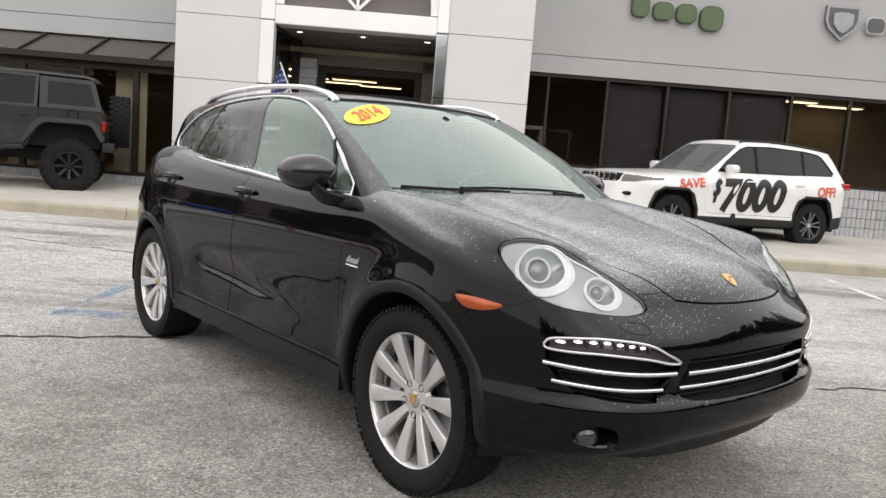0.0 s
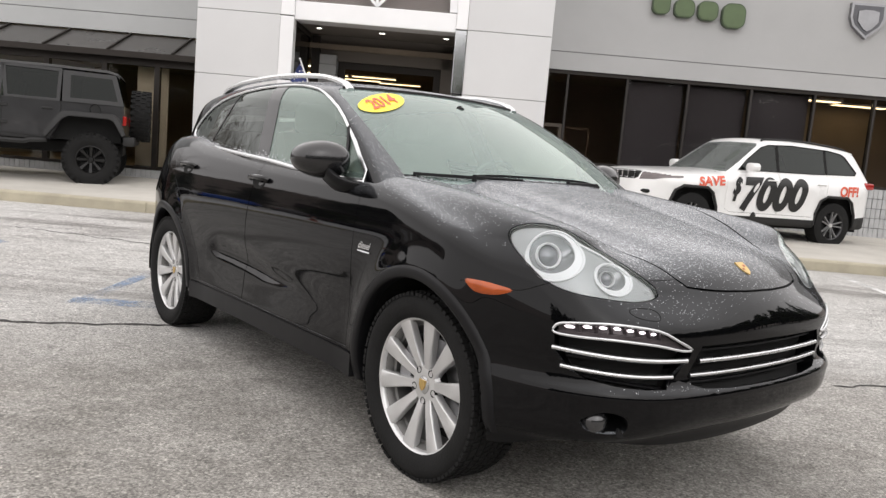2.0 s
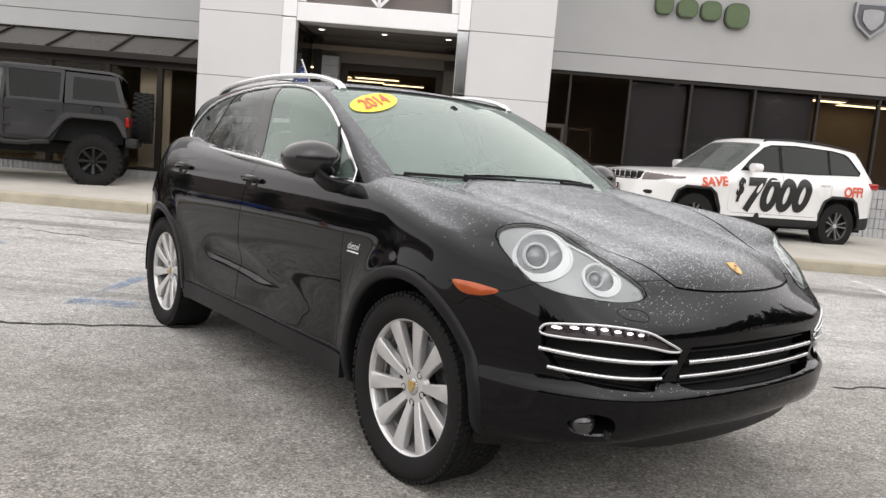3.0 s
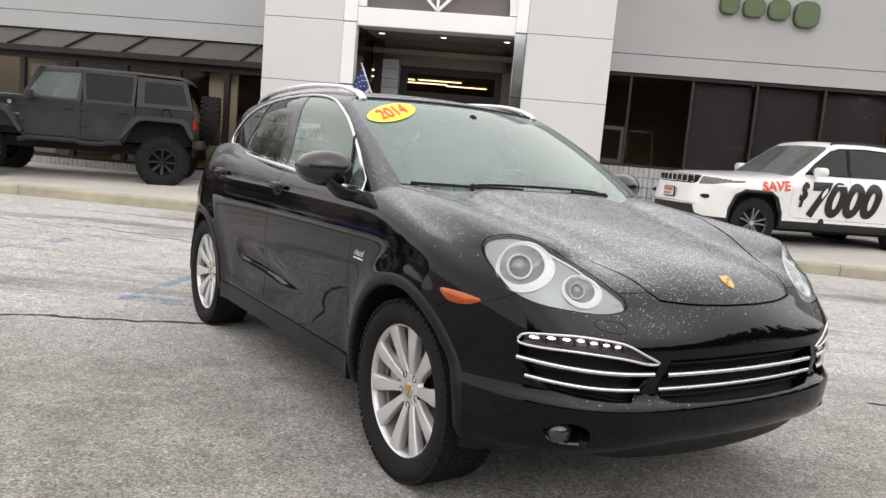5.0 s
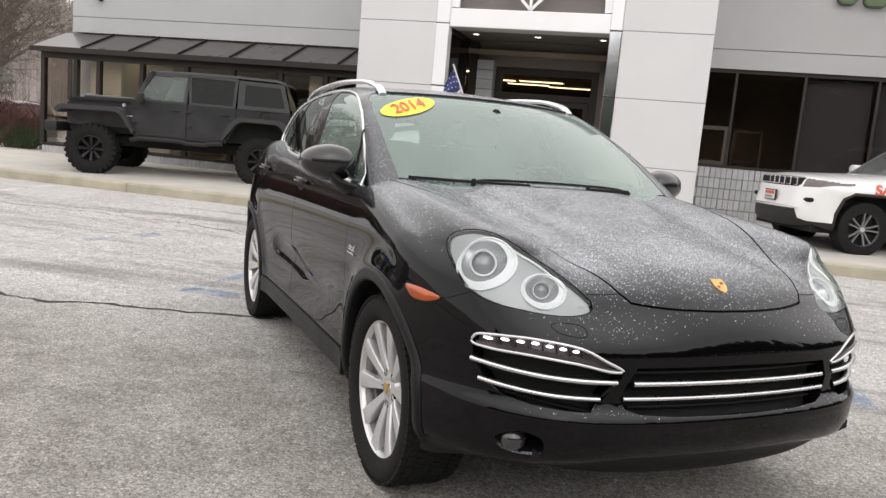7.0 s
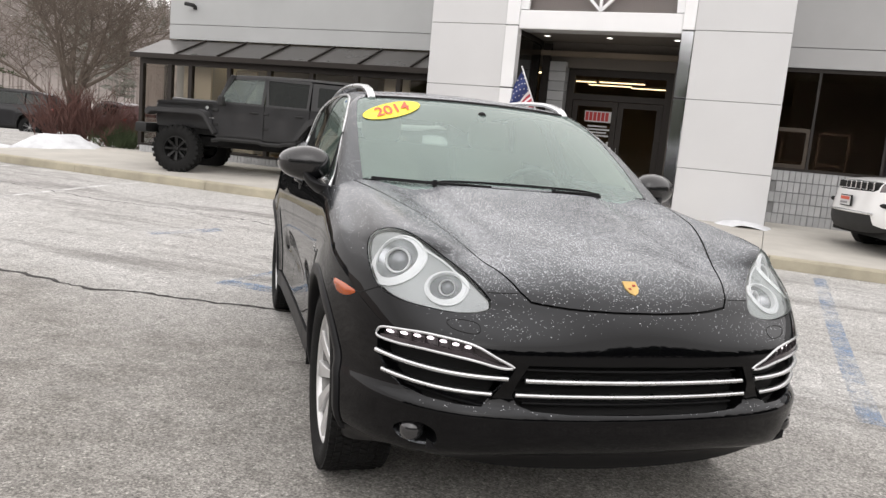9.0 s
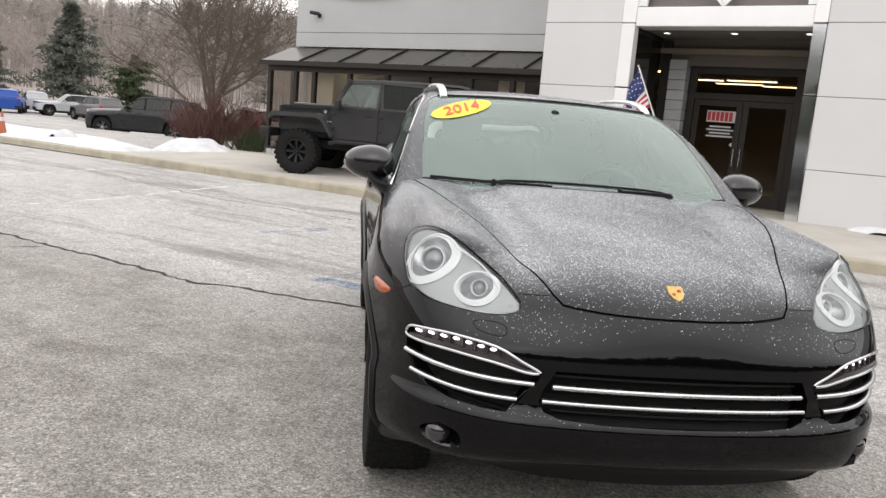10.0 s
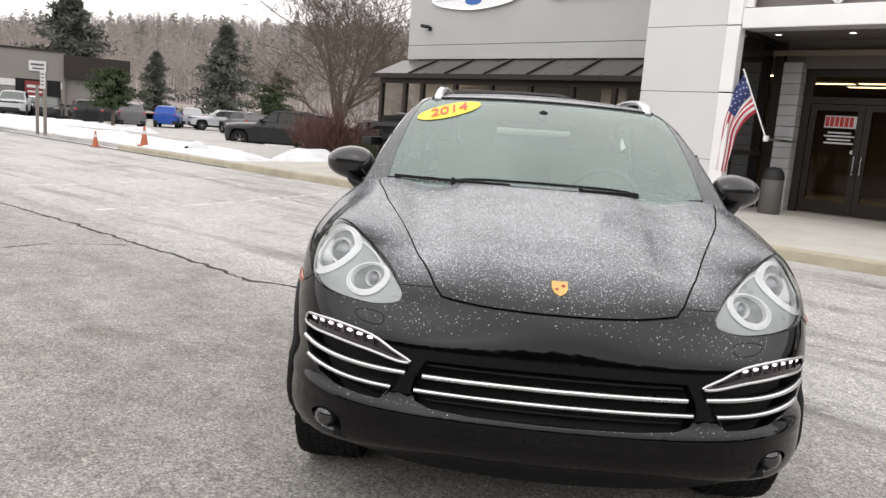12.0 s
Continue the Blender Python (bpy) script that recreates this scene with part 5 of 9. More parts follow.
def front_intake(car, low, mir):
    back = part("intake", low.lift(3, mirror=mir, rim=0, out=-0.06), M["gap"], car, "dark bumper intake with two chrome bars")
    for (x0, z0), (x1, z1) in (((-0.842, 0.672), (-0.462, 0.652)), ((-0.822, 0.613), (-0.506, 0.595))):
        pts = [nose_at(x0 + (x1 - x0) * t, z0 + (z1 - z0) * t - 0.006 * math.sin(math.pi * t), -0.004) for t in np.linspace(0, 1, 26)]
        part("intake_bar", flip(sweep(pts, ring(0.012, 10, 0.0088)), mir), M["satin"], back, "bright chrome bar", 60)
    for (x0, z0), (x1, z1) in (((-0.82, 0.640), (-0.46, 0.622)), ((-0.79, 0.585), (-0.52, 0.568))):
        pts = [nose_at(x0 + (x1 - x0) * t, z0 + (z1 - z0) * t, -0.045) for t in np.linspace(0, 1, 18)]
        part("intake_slat", flip(sweep(pts, [(-0.015, -0.003), (0.015, -0.003), (0.015, 0.003), (-0.015, 0.003)]), mir), M["black_plastic"], back)
    part("intake_wall", flip(pocket(INTAKE, 0.005, 0.065), mir), M["valance"], back, "", 40)
    # running light: a chrome frame round a smoked strip with six diodes
    drl = part("running_light", flip(sweep([nose_at(x, z, 0.001) for x, z in smooth_line(DRL, 3, True)], ring(0.0048, 8), closed=True), mir), M["satin"], car, "slim LED running light in a chrome frame", 60)
    bm = bmesh.new()
    xs = np.linspace(-0.836, -0.452, 30)
    up, dn = [], []
    hi = [(-0.842, 0.745), (-0.825, 0.757), (-0.77, 0.765), (-0.70, 0.767), (-0.58, 0.753), (-0.505, 0.719), (-0.447, 0.690)]
    lo = [(-0.842, 0.720), (-0.80, 0.718), (-0.716, 0.718), (-0.587, 0.706), (-0.489, 0.687), (-0.447, 0.6895)]
    rows = []
    for x in xs:
        z1 = float(np.interp(x, [p[0] for p in hi], [p[1] for p in hi]))
        z0 = float(np.interp(x, [p[0] for p in lo], [p[1] for p in lo]))
        rows.append([bm.verts.new(nose_at(x, z0 + (z1 - z0) * k, d)) for k, d in ((0, -0.002), (0.36, -0.004), (0.40, -0.020), (1, -0.020))])
    for a, b in zip(rows, rows[1:]):
        for j in range(3):
            bm.faces.new((a[j], a[j + 1], b[j + 1], b[j]))
    bmesh.ops.recalc_face_normals(bm, faces=list(bm.faces))
    part("light_strip", flip(bm, mir), M["drl_dark"], drl, "smoked strip", 40)
    fwd = Vector((-0.12, -1.0, 0.0)).normalized()
    for i in range(7):
        x = -0.808 + i * 0.0365
        z1 = float(np.interp(x, [p[0] for p in hi], [p[1] for p in hi])) - 0.007
        z0 = z1 - 0.020
        # diode deep in its cell
        q = [nose_at(xx, zz, 0.0) - fwd * 0.016 for xx, zz in [(x + 0.0105 * math.cos(a), (z0 + z1) / 2 + 0.003 + 0.0050 * math.sin(a)) for a in np.linspace(0, 2 * math.pi, 10, endpoint=False)]]
        bm = bmesh.new()
        f = bm.faces.new([bm.verts.new(p) for p in q])
        part("diode", flip(bm, mir), M["led"], drl)
        # fin between the cells
        fin = bmesh.new()
        e = [nose_at(x + 0.0183, zz, 0.0) for zz in (z0 - 0.004, z1 + 0.002)]
        r = [(p - fwd * 0.003 + Vector((k, 0, 0)), p - fwd * 0.019 + Vector((k, 0, 0))) for p in e for k in (-0.0009, 0.0009)]
        vs = [fin.verts.new(c) for pr in r for c in pr]
        bmesh.ops.convex_hull(fin, input=vs)
        part("cell_fin", flip(fin, mir), M["drl_dark"], drl)
    # fog lamp in its pocket
    fog = part("fog_lamp", low.lift(8, mirror=mir, rim=0.0, out=-0.11), M["gap"], car, "small dark round fog lamp in a pocket", 50)
    part("fog_wall", flip(pocket(FOG, 0.004, 0.11), mir), M["valance"], fog, "", 40)
    part("fog_backing", flip(box(-0.80, -0.665, 0.385, -0.61, -0.50, 0.505), mir), M["gap"], fog)
    nr = Vector((-0.30, -0.95, 0.0)).normalized()
    m = Matrix.Translation((-0.727, -0.745, 0.436)) @ nr.to_track_quat("Z", "Y").to_matrix().to_4x4()
    bm = lathe([(0.034, 0.0), (0.030, 0.020), (0.016, 0.038), (-0.03, 0.046)], 32, "z")
    bm.transform(m)
    part("fog_lens", flip(bm, mir), M["fog"], fog, "", 60)
    fin = prism([(0.0, 0.0), (0.050, -0.036), (0.045, -0.042), (0.0, -0.030)], -0.002, 0.006, "xz")
    fin.transform(Matrix.Translation(nose_at(-0.69, 0.428, 0.002)))
    part("fog_fin", flip(fin, mir), M["arch"], fog)


M["fog"] = surface("fog_lens", (0.035, 0.035, 0.037), 0.08, 0.3, 0.1, 20, 90, coat=1.0)


def side_bits(car, mir):
    # side marker
    out = smooth_line([(-0.278, 0.845), (-0.34, 0.850), (-0.41, 0.846), (-0.47, 0.836), (-0.43, 0.815), (-0.37, 0.806), (-0.32, 0.812)], 3, True)
    bm = bmesh.new()
    rim = [bm.verts.new(flank_at(y, z, 0.001)) for y, z in out]
    mid = [bm.verts.new(flank_at(-0.365 + (y + 0.365) * 0.6, 0.829 + (z - 0.829) * 0.6, 0.010)) for y, z in out]
    for i in range(len(out)):
        j = (i + 1) % len(out)
        bm.faces.new((rim[i], rim[j], mid[j], mid[i]))
    bm.faces.new(mid)
    bmesh.ops.recalc_face_normals(bm, faces=list(bm.faces))
    part("side_marker", flip(bm, mir), M["amber"], car, "orange side marker lamp", 60)
    for line in ([(-0.26, 0.838), (-0.28, 0.842)], [(-0.465, 0.838), (-0.50, 0.842), (-0.545, 0.862), (-0.58, 0.880)]):
        part("panel_gap", flip(sweep([flank_at(y, z, 0.0003) for y, z in smooth_line(line, 6)], ring(0.0022, 6)), mir), M["gap"], car)
    part("panel_gap", flip(sweep([nose_at(x, z, 0.0003) for x, z in ((-0.505, 0.900), (-0.45, 0.902), (-0.405, 0.905))], ring(0.0018, 6)), mir), M["gap"], car)
    # door handles
    for y, z in ((1.545, 1.070), (2.585, 1.090)):
        p = flank_at(y, z)
        pts = [flank_at(y + d, z + 0.012 - 0.10 * d * 0.12, o) for d, o in ((-0.105, 0.004), (-0.09, 0.026), (-0.04, 0.036), (0.02, 0.036), (0.075, 0.028), (0.09, 0.004))]
        h = part("door_handle", flip(sweep(smooth_line(pts, 4), ring(0.010, 10, 0.014)), mir), M["piano"], car, "gloss black pull handle with a bright strip", 60)
        strip = [flank_at(y + d, z + 0.019 - 0.012 * d, o) for d, o in ((-0.085, 0.027), (-0.03, 0.036), (0.02, 0.036), (0.07, 0.028))]
        part("handle_strip", flip(sweep(smooth_line(strip, 4), ring(0.008, 8, 0.006)), mir), M["satin"], h)
        bm = bmesh.new()
        q = [bm.verts.new(flank_at(y - 0.005 + 0.075 * math.cos(a), z - 0.006 + 0.032 * math.sin(a), 0.0015)) for a in np.linspace(0, 2 * math.pi, 20, endpoint=False)]
        bm.faces.new(q)
        part("handle_cup", flip(bm, mir), M["gap"], h)
    # script badge on the wing
    bm = text_mesh("diesel", 0.044, 0.0, bold=0.0002)
    for v in bm.verts:
        v.co = flank_at(0.402 - (v.co.x * 0.95 + 0.4 * v.co.z) * (-1 if mir else 1), 0.872 + v.co.z + 0.0 * v.co.y, 0.003)
    part("script_badge", flip(bm, mir), M["chrome"], car, "small bright script badge")
    part("badge_line", flip(sweep([flank_at(0.450, 0.848, 0.003), flank_at(0.352, 0.846, 0.003)], ring(0.0035, 6)), mir), M["satin"], car)
    # door mirror
    bm = bmesh.new()
    bmesh.ops.create_uvsphere(bm, u_segments=36, v_segments=22, radius=1.0)
    for v in bm.verts:
        x, y, z = v.co
        sq = lambda t, e: math.copysign(abs(t) ** e, t)
        x, y, z = sq(x, 0.8), sq(y, 0.85), sq(z, 0.82)
        front = max(0.0, -y)
        v.co = Vector((-0.980 + 0.126 * x, 0.775 + (0.105 if y < 0 else 0.055) * y + 0.03 * (-x), 1.222 + (0.086 - 0.018 * (x < 0) * abs(x)) * z))
    mr = part("door_mirror", flip(bm, mir), paint_of(), car, "black teardrop door mirror", 60)
    bm = lathe([(0.0, 0.0), (0.0, 0.9), (0.006, 1.0)], 32, "y")
    bm.transform(pose(-0.982, 0.832, 1.220) @ Matrix.Diagonal((0.100, 1, 0.060, 1)))
    part("mirror_glass", flip(bm, mir), M["mirror"], mr)
    foot = [(-0.965, 0.76, 1.185), (-0.950, 0.735, 1.15), (-0.925, 0.70, 1.12), (-0.885, 0.655, 1.10), (-0.85, 0.63, 1.095)]
    rows = smooth_line(foot, 4)
    part("mirror_foot", flip(sweep(rows, ring(0.075, 14, 0.026), up=(0.4, 0.3, 1)), mir), M["arch"], mr, "", 60)
    # sill trim
    part("sill_trim", flip(sweep([flank_at(y, 0.335, 0.004) for y in np.linspace(0.46, 2.42, 20)], [(-0.012, -0.05), (0.012, -0.05), (0.012, 0.045), (-0.012, 0.05)]), mir), M["arch"], car, "black sill trim", 60)


def paint_of():
    return M["clean_paint"]


def cabin_parts(car):
    sk = Skin(shell(cabin, (0.35, 1.1, 2.7, 1.16, 1.3), (1.2, 0.0, 4.0, 1.0, 2.0), (36, 110, 36)))
    X, Y, Z = (1, 0, 0), (0, 1, 0), (0, 0, 1)
    flank = lambda c, n: c.x < -0.45 and abs(n.x) > 0.45
    ahead = lambda c, n: n.y < -0.25 and c.y < 1.4
    sk.cut(DLO, Y, Z, flank, 1)
    sk.cut(SCREEN, X, Z, ahead, 2)
    sk.cut([(-0.56, 1.25), (-0.53, 1.42), (-0.48, 1.53), (-0.40, 1.555), (0.03, 1.57), (0.03, 1.24)], X, Z, lambda c, n: n.y > 0.3 and c.y > 2.9, 8)
    bm, lay = sk.bm, sk.tag
    # split the side opening into three panes and pillars
    for k in (0, 1):
        z0, z1 = 1.10, 1.70
        sk.cut([(pillar_line(z0, k), z0), (pillar_line(z1, k), z1), (pillar_line(z1, k) + 1e-3, z1)], Y, Z, lambda c, n: flank(c, n))
    q0, q1 = (2.60, 1.20), (2.30, 1.65)
    for d in (0.0, 0.028):
        sk.cut([(q0[0] + d, q0[1]), (q1[0] + d, q1[1]), (q1[0] + d + 1e-3, q1[1])], Y, Z, lambda c, n: flank(c, n))
    for f in bm.faces:
        if f[lay] == 1:
            c = f.calc_center_median()
            a, b = pillar_line(c.z, 0), pillar_line(c.z, 1)
            q = q0[0] + (q1[0] - q0[0]) * (c.z - q0[1]) / (q1[1] - q0[1])
            f[lay] = 3 if c.y < a else 4 if c.y < b else 5 if c.y < q else 7 if c.y < q + 0.028 else 6
    bm.normal_update()
    shellpart = part("roof", sk.lift(0, both=True, rim=0.03), M["black_paint"], car, "black roof and window pillars", 40)
    w = part("windscreen", sk.lift(2, both=True, rim=0.0, out=-0.002), M["car_glass"], car, "pale green windscreen", 180)
    w.visible_shadow = False
    w = part("rear_window", sk.lift(8, both=True, rim=0.0, out=-0.004), M["bare_rear"], car, "tinted rear window", 180)
    w.visible_shadow = False
    for mir in (False, True):
        for code, nm, mat in ((3, "front_side_window", "side_glass"), (5, "rear_side_window", "tint_glass"), (6, "quarter_window", "tint_glass")):
            g = part(nm, sk.lift(code, mirror=mir, rim=0, out=-0.006), M[mat], car, "", 180)
            g.visible_shadow = False
        part("window_divider", sk.lift(7, mirror=mir, rim=0.02, out=-0.003), M["piano"], car, "", 40)
        part("window_pillar", sk.lift(4, mirror=mir, rim=0.02, out=-0.003), M["piano"], car, "", 40)
        trim = [flank_at(y, z, 0.002, cabin) for y, z in DLO]
        t = bmesh.new()
        # wider along the belt, slim over the top
        rows = []
        k = len(DLO)
        for i, p in enumerate(trim):
            d = (trim[(i + 1) % k] - trim[i - 1]).normalized()
            nr = slope(cabin, p)
            s = d.cross(nr).normalized()
            wd = 0.011 if slope(cabin, p).z < 0.55 and DLO[i][1] < 1.31 else 0.0065
            hp = 0.2 if (DLO[i][0] < 1.35 and DLO[i][1] > 1.17) else 1.0
            rows.append([t.verts.new(p + s * (a * wd) + nr * b) for a, b in ((-1, -0.004), (-1, 0.004 * hp - 0.002), (-0.5, 0.008 * hp - 0.002), (0.5, 0.008 * hp - 0.002), (1, 0.004 * hp - 0.002), (1, -0.004))])
        for i in range(k):
            a, b = rows[i], rows[(i + 1) % k]
            for j in range(5):
                t.faces.new((a[j], a[j + 1], b[j + 1], b[j]))
        bmesh.ops.recalc_face_normals(t, faces=list(t.faces))
        part("window_trim", flip(t, mir), M["satin"], car, "bright chrome window surround", 60)
        fr = smooth_line([(0.86, 1.385), (0.80, 1.29), (0.755, 1.16)], 5)
        part("window_post", flip(sweep([flank_at(y, z, -0.001, cabin) for y, z in fr], [(-0.012, -0.004), (0.012, -0.004), (0.012, 0.004), (-0.012, 0.004)], up=(1, 0, 0)), mir), M["arch"], car)
        # roof rail
        pts = []
        for y, lift in ((1.20, -0.004), (1.26, 0.014), (1.36, 0.026), (1.55, 0.034), (2.0, 0.038), (2.5, 0.036), (2.75, 0.029), (2.86, 0.016), (2.92, -0.004)):
            x = -0.585 + 0.02 * max(0, y - 2.2)
            p = root(cabin, (x, y, 2.0), (0, 0, -1))
            pts.append((x, y, p.z + lift))
        part("roof_rail", flip(sweep(smooth_line(pts, 5), [(-0.020, -0.012), (0.020, -0.012), (0.023, 0.0), (0.015, 0.012), (-0.015, 0.012), (-0.023, 0.0)]), mir), M["satin"], car, "silver roof rail", 40)
    # black band along the screen's edge, wipers
    top = [screen_at(x, z, 0.001) for x, z in zip(np.linspace(-0.62, 0.62, 25), 1.613 - 0.045 * np.linspace(-0.62, 0.62, 25) ** 2)]
    part("screen_band", sweep(top, [(-0.010, -0.001), (0.010, -0.001), (0.010, 0.0012), (-0.010, 0.0012)], up=(0, -0.9, 0.45)), M["gap"], car)
    for (x0, x1), z in (((-0.70, -0.37), 1.195), ((-0.16, 0.42), 1.187)):
        base = Vector((x1 if x0 < -0.3 else 0.16, 0, 0))
        xs = np.linspace(x0, x1, 14)
        blade = sweep([screen_at(x, max(1.165, z - 0.012), 0.010) for x in xs], [(-0.006, -0.007), (0.006, -0.007), (0.004, 0.007), (-0.004, 0.007)])
        wp = part("wiper", blade, M["black_plastic"], car, "black wiper blade at rest")
        px = -0.42 if x0 < -0.3 else 0.157
        p = screen_at(px, 1.184, 0.012)
        part("wiper_arm", lathe([(-0.01, 0.0), (0.012, 0.0), (0.012, 0.009), (-0.02, 0.012)], 16, "z"), M["black_plastic"], wp, "", 40, Matrix.Translation(p))
        part("wiper_arm", sweep([p, screen_at(px + 0.26, 1.182, 0.014)], ring(0.006, 8)), M["black_plastic"], wp)
    part("cowl", sweep([root(body, (x, 0.40 + 0.2 * x * x, 1.6), (0, 0, -1)) + Vector((0, 0, 0.004)) for x in np.linspace(-0.72, 0.72, 25)], [(-0.07, -0.01), (0.07, -0.01), (0.07, 0.004), (-0.07, 0.004)]), M["black_plastic"], car)
    # oval year sticker on the screen
    c, ax, bx = (-0.505, 1.527), 0.172, 0.038
    th = math.atan2(1.578 - 1.479, 0.33)

    def put(u, v, out):
        return screen_at(c[0] + u * math.cos(th) - v * math.sin(th), c[1] + u * math.sin(th) + v * math.cos(th), out)

    bm = bmesh.new()
    rings_ = [[bm.verts.new(put(ax * r * math.cos(a), bx * r * math.sin(a), 0.004)) for a in np.linspace(0, 2 * math.pi, 40, endpoint=False)] for r in (1.0, 0.8, 0.6, 0.4, 0.2)]
    for p, q in zip(rings_, rings_[1:]):
        for i in range(40):
            bm.faces.new((p[i], p[(i + 1) % 40], q[(i + 1) % 40], q[i]))
    bm.faces.new(rings_[-1])
    bmesh.ops.recalc_face_normals(bm, faces=list(bm.faces))
    st = tagged(part("year_sticker", bm, M["sticker"], None, "yellow oval sticker with red year on the windscreen", m=CAR.copy()), "", "sticker")
    bm = text_mesh("2014", 0.066, 0.0, bold=0.0010)
    bmesh.ops.triangulate(bm, faces=list(bm.faces))
    bmesh.ops.subdivide_edges(bm, edges=[e for e in bm.edges if e.calc_length() > 0.012], cuts=2)
    for v in bm.verts:
        v.co = put(v.co.x * 1.55 + 0.12 * v.co.z, v.co.z * 0.92, 0.0085)
    bmesh.ops.recalc_face_normals(bm, faces=list(bm.faces))
    for piece in islands(bm):
        part("year_digit", piece, M["red_vinyl"], st, "red digit")
    # inside: dashboard, wheel, seats, mirror
    part("dashboard", prism([(0.42, 0.85), (0.50, 1.12), (0.78, 1.17), (0.98, 1.13), (1.02, 0.95), (0.95, 0.80)], -0.70, 0.70), M["dash"], car, "dark dashboard", 30)
    part("cabin_floor", box(-0.72, 0.45, 0.45, 0.72, 3.3, 0.55), M["dash"], car)
    part("steering_wheel", sweep([Vector((0.37 + 0.19 * math.cos(a), 1.12 - 0.07 * math.sin(a), 1.10 + 0.17 * math.sin(a))) for a in np.linspace(0, 2 * math.pi, 40, endpoint=False)], ring(0.016, 8), closed=True), M["dash"], car, "dark steering wheel", 60)
    part("steering_hub", box(0.21, 1.06, 1.06, 0.53, 1.12, 1.14, bevel=0.025, seg=3), M["dash"], car)
    for x in (-0.37, 0.37):
        s = part("front_seat", box(x - 0.25, 1.20, 0.62, x + 0.25, 1.72, 0.84, bevel=0.06, seg=3), M["leather"], car, "pale beige leather seat", 50)
        part("backrest", prism([(1.62, 0.80), (1.80, 0.82), (2.02, 1.34), (1.90, 1.36)], x - 0.24, x + 0.24), M["leather"], s)
        part("headrest", box(x - 0.13, 1.90, 1.36, x + 0.13, 2.02, 1.55, bevel=0.05, seg=3), M["leather"], s, "", 50)
    part("rear_seat", box(-0.66, 2.35, 0.62, 0.66, 2.80, 0.86, bevel=0.05, seg=2), M["leather"], car, "beige rear bench seat")
    part("rear_backrest", prism([(2.75, 0.82), (2.95, 0.84), (3.10, 1.34), (3.0, 1.36)], -0.66, 0.66), M["leather"], car)
    part("headliner", sk_roof(), M["leather"], car, "", 60)
    part("door_lining", box(-0.86, 0.6, 0.5, -0.80, 3.0, 1.12), M["leather"], car)
    part("door_lining", box(0.80, 0.6, 0.5, 0.86, 3.0, 1.12), M["leather"], car)
    p = screen_at(0.0, 1.545, -0.01)
    part("sensor_pod", lathe([(0.0, 0.0), (0.0, 0.020), (0.02, 0.030)], 20, "y"), M["gap"], car, "", 40, Matrix.Translation(p))


def sk_roof():
    bm = bmesh.new()
    xs, ys = np.linspace(-0.6, 0.6, 9), np.linspace(1.25, 3.2, 12)
    g = [[bm.verts.new((x, y, root(cabin, (x, y, 2.0), (0, 0, -1)).z - 0.05)) for y in ys] for x in xs]
    for i in range(len(xs) - 1):
        for j in range(len(ys) - 1):
            bm.faces.new((g[i][j], g[i + 1][j], g[i + 1][j + 1], g[i][j + 1]))
    return bm


the_car = build_car()


def snow_flecks():
    """Loose flecks of dry snow caught along the screen's edges and the window ledges."""
    rnd = random.Random(12)
    bm = bmesh.new()

    def fleck(p, n, size, mir):
        u = n.cross(Vector((rnd.gauss(0, 1), rnd.gauss(0, 1), rnd.gauss(0, 1)))).normalized()
        w = n.cross(u)
        k = [p + (u * math.cos(a) + w * math.sin(a)) * size * rnd.uniform(0.6, 1.2) for a in (0.3, 1.7, 2.9, 4.6)] + [p + n * size * 0.7]
        if mir:
            k = [Vector((-c.x, c.y, c.z)) for c in k]
        v = [bm.verts.new(c) for c in k]
        for i in range(4):
            bm.faces.new((v[i], v[(i + 1) % 4], v[4]) if not mir else (v[(i + 1) % 4], v[i], v[4]))

    for i in range(420):
        z = 1.17 + 0.40 * rnd.random() ** 1.3
        edge = -0.735 + 0.10 * max(0, z - 1.28)
        x = edge + abs(rnd.gauss(0, 0.045)) + 0.012
        p = root(cabin, (x, 0.0, z), (0, 1, 0), 1.6)
        if p is not None:
            n = slope(cabin, p)
            fleck(p + n * 0.001, n, rnd.uniform(0.0010, 0.0022), rnd.random() < 0.45)
    for i in range(420):
        x = rnd.uniform(-0.70, 0.70)
        p = root(cabin, (x, 0.0, 1.165 + abs(rnd.gauss(0, 0.016))), (0, 1, 0), 1.6)
        if p is not None:
            n = slope(cabin, p)
            fleck(p + n * 0.001, n, rnd.uniform(0.0015, 0.003), False)
    low_edge = [(2.80, 1.264), (2.45, 1.234), (1.96, 1.207), (1.57, 1.188), (1.29, 1.167), (0.95, 1.150)]
    for i in range(520):
        y0, z0 = low_edge[rnd.randrange(len(low_edge))]
        y = y0 + rnd.gauss(0, 0.10)
        z = float(np.interp(y, [q[0] for q in low_edge[::-1]], [q[1] for q in low_edge[::-1]])) + 0.012 + abs(rnd.gauss(0, 0.012))
        p = root(cabin, (-1.15, y, z), (1, 0, 0))
        if p is not None:
            n = slope(cabin, p)
            fleck(p + n * 0.002, n, rnd.uniform(0.002, 0.0045), rnd.random() < 0.3)
    tagged(part("snow_flecks", bm, M["snow"], None, "loose flecks of dry snow on the car's glass", m=CAR.copy()), "", "snow", kind="stuff")


snow_flecks()

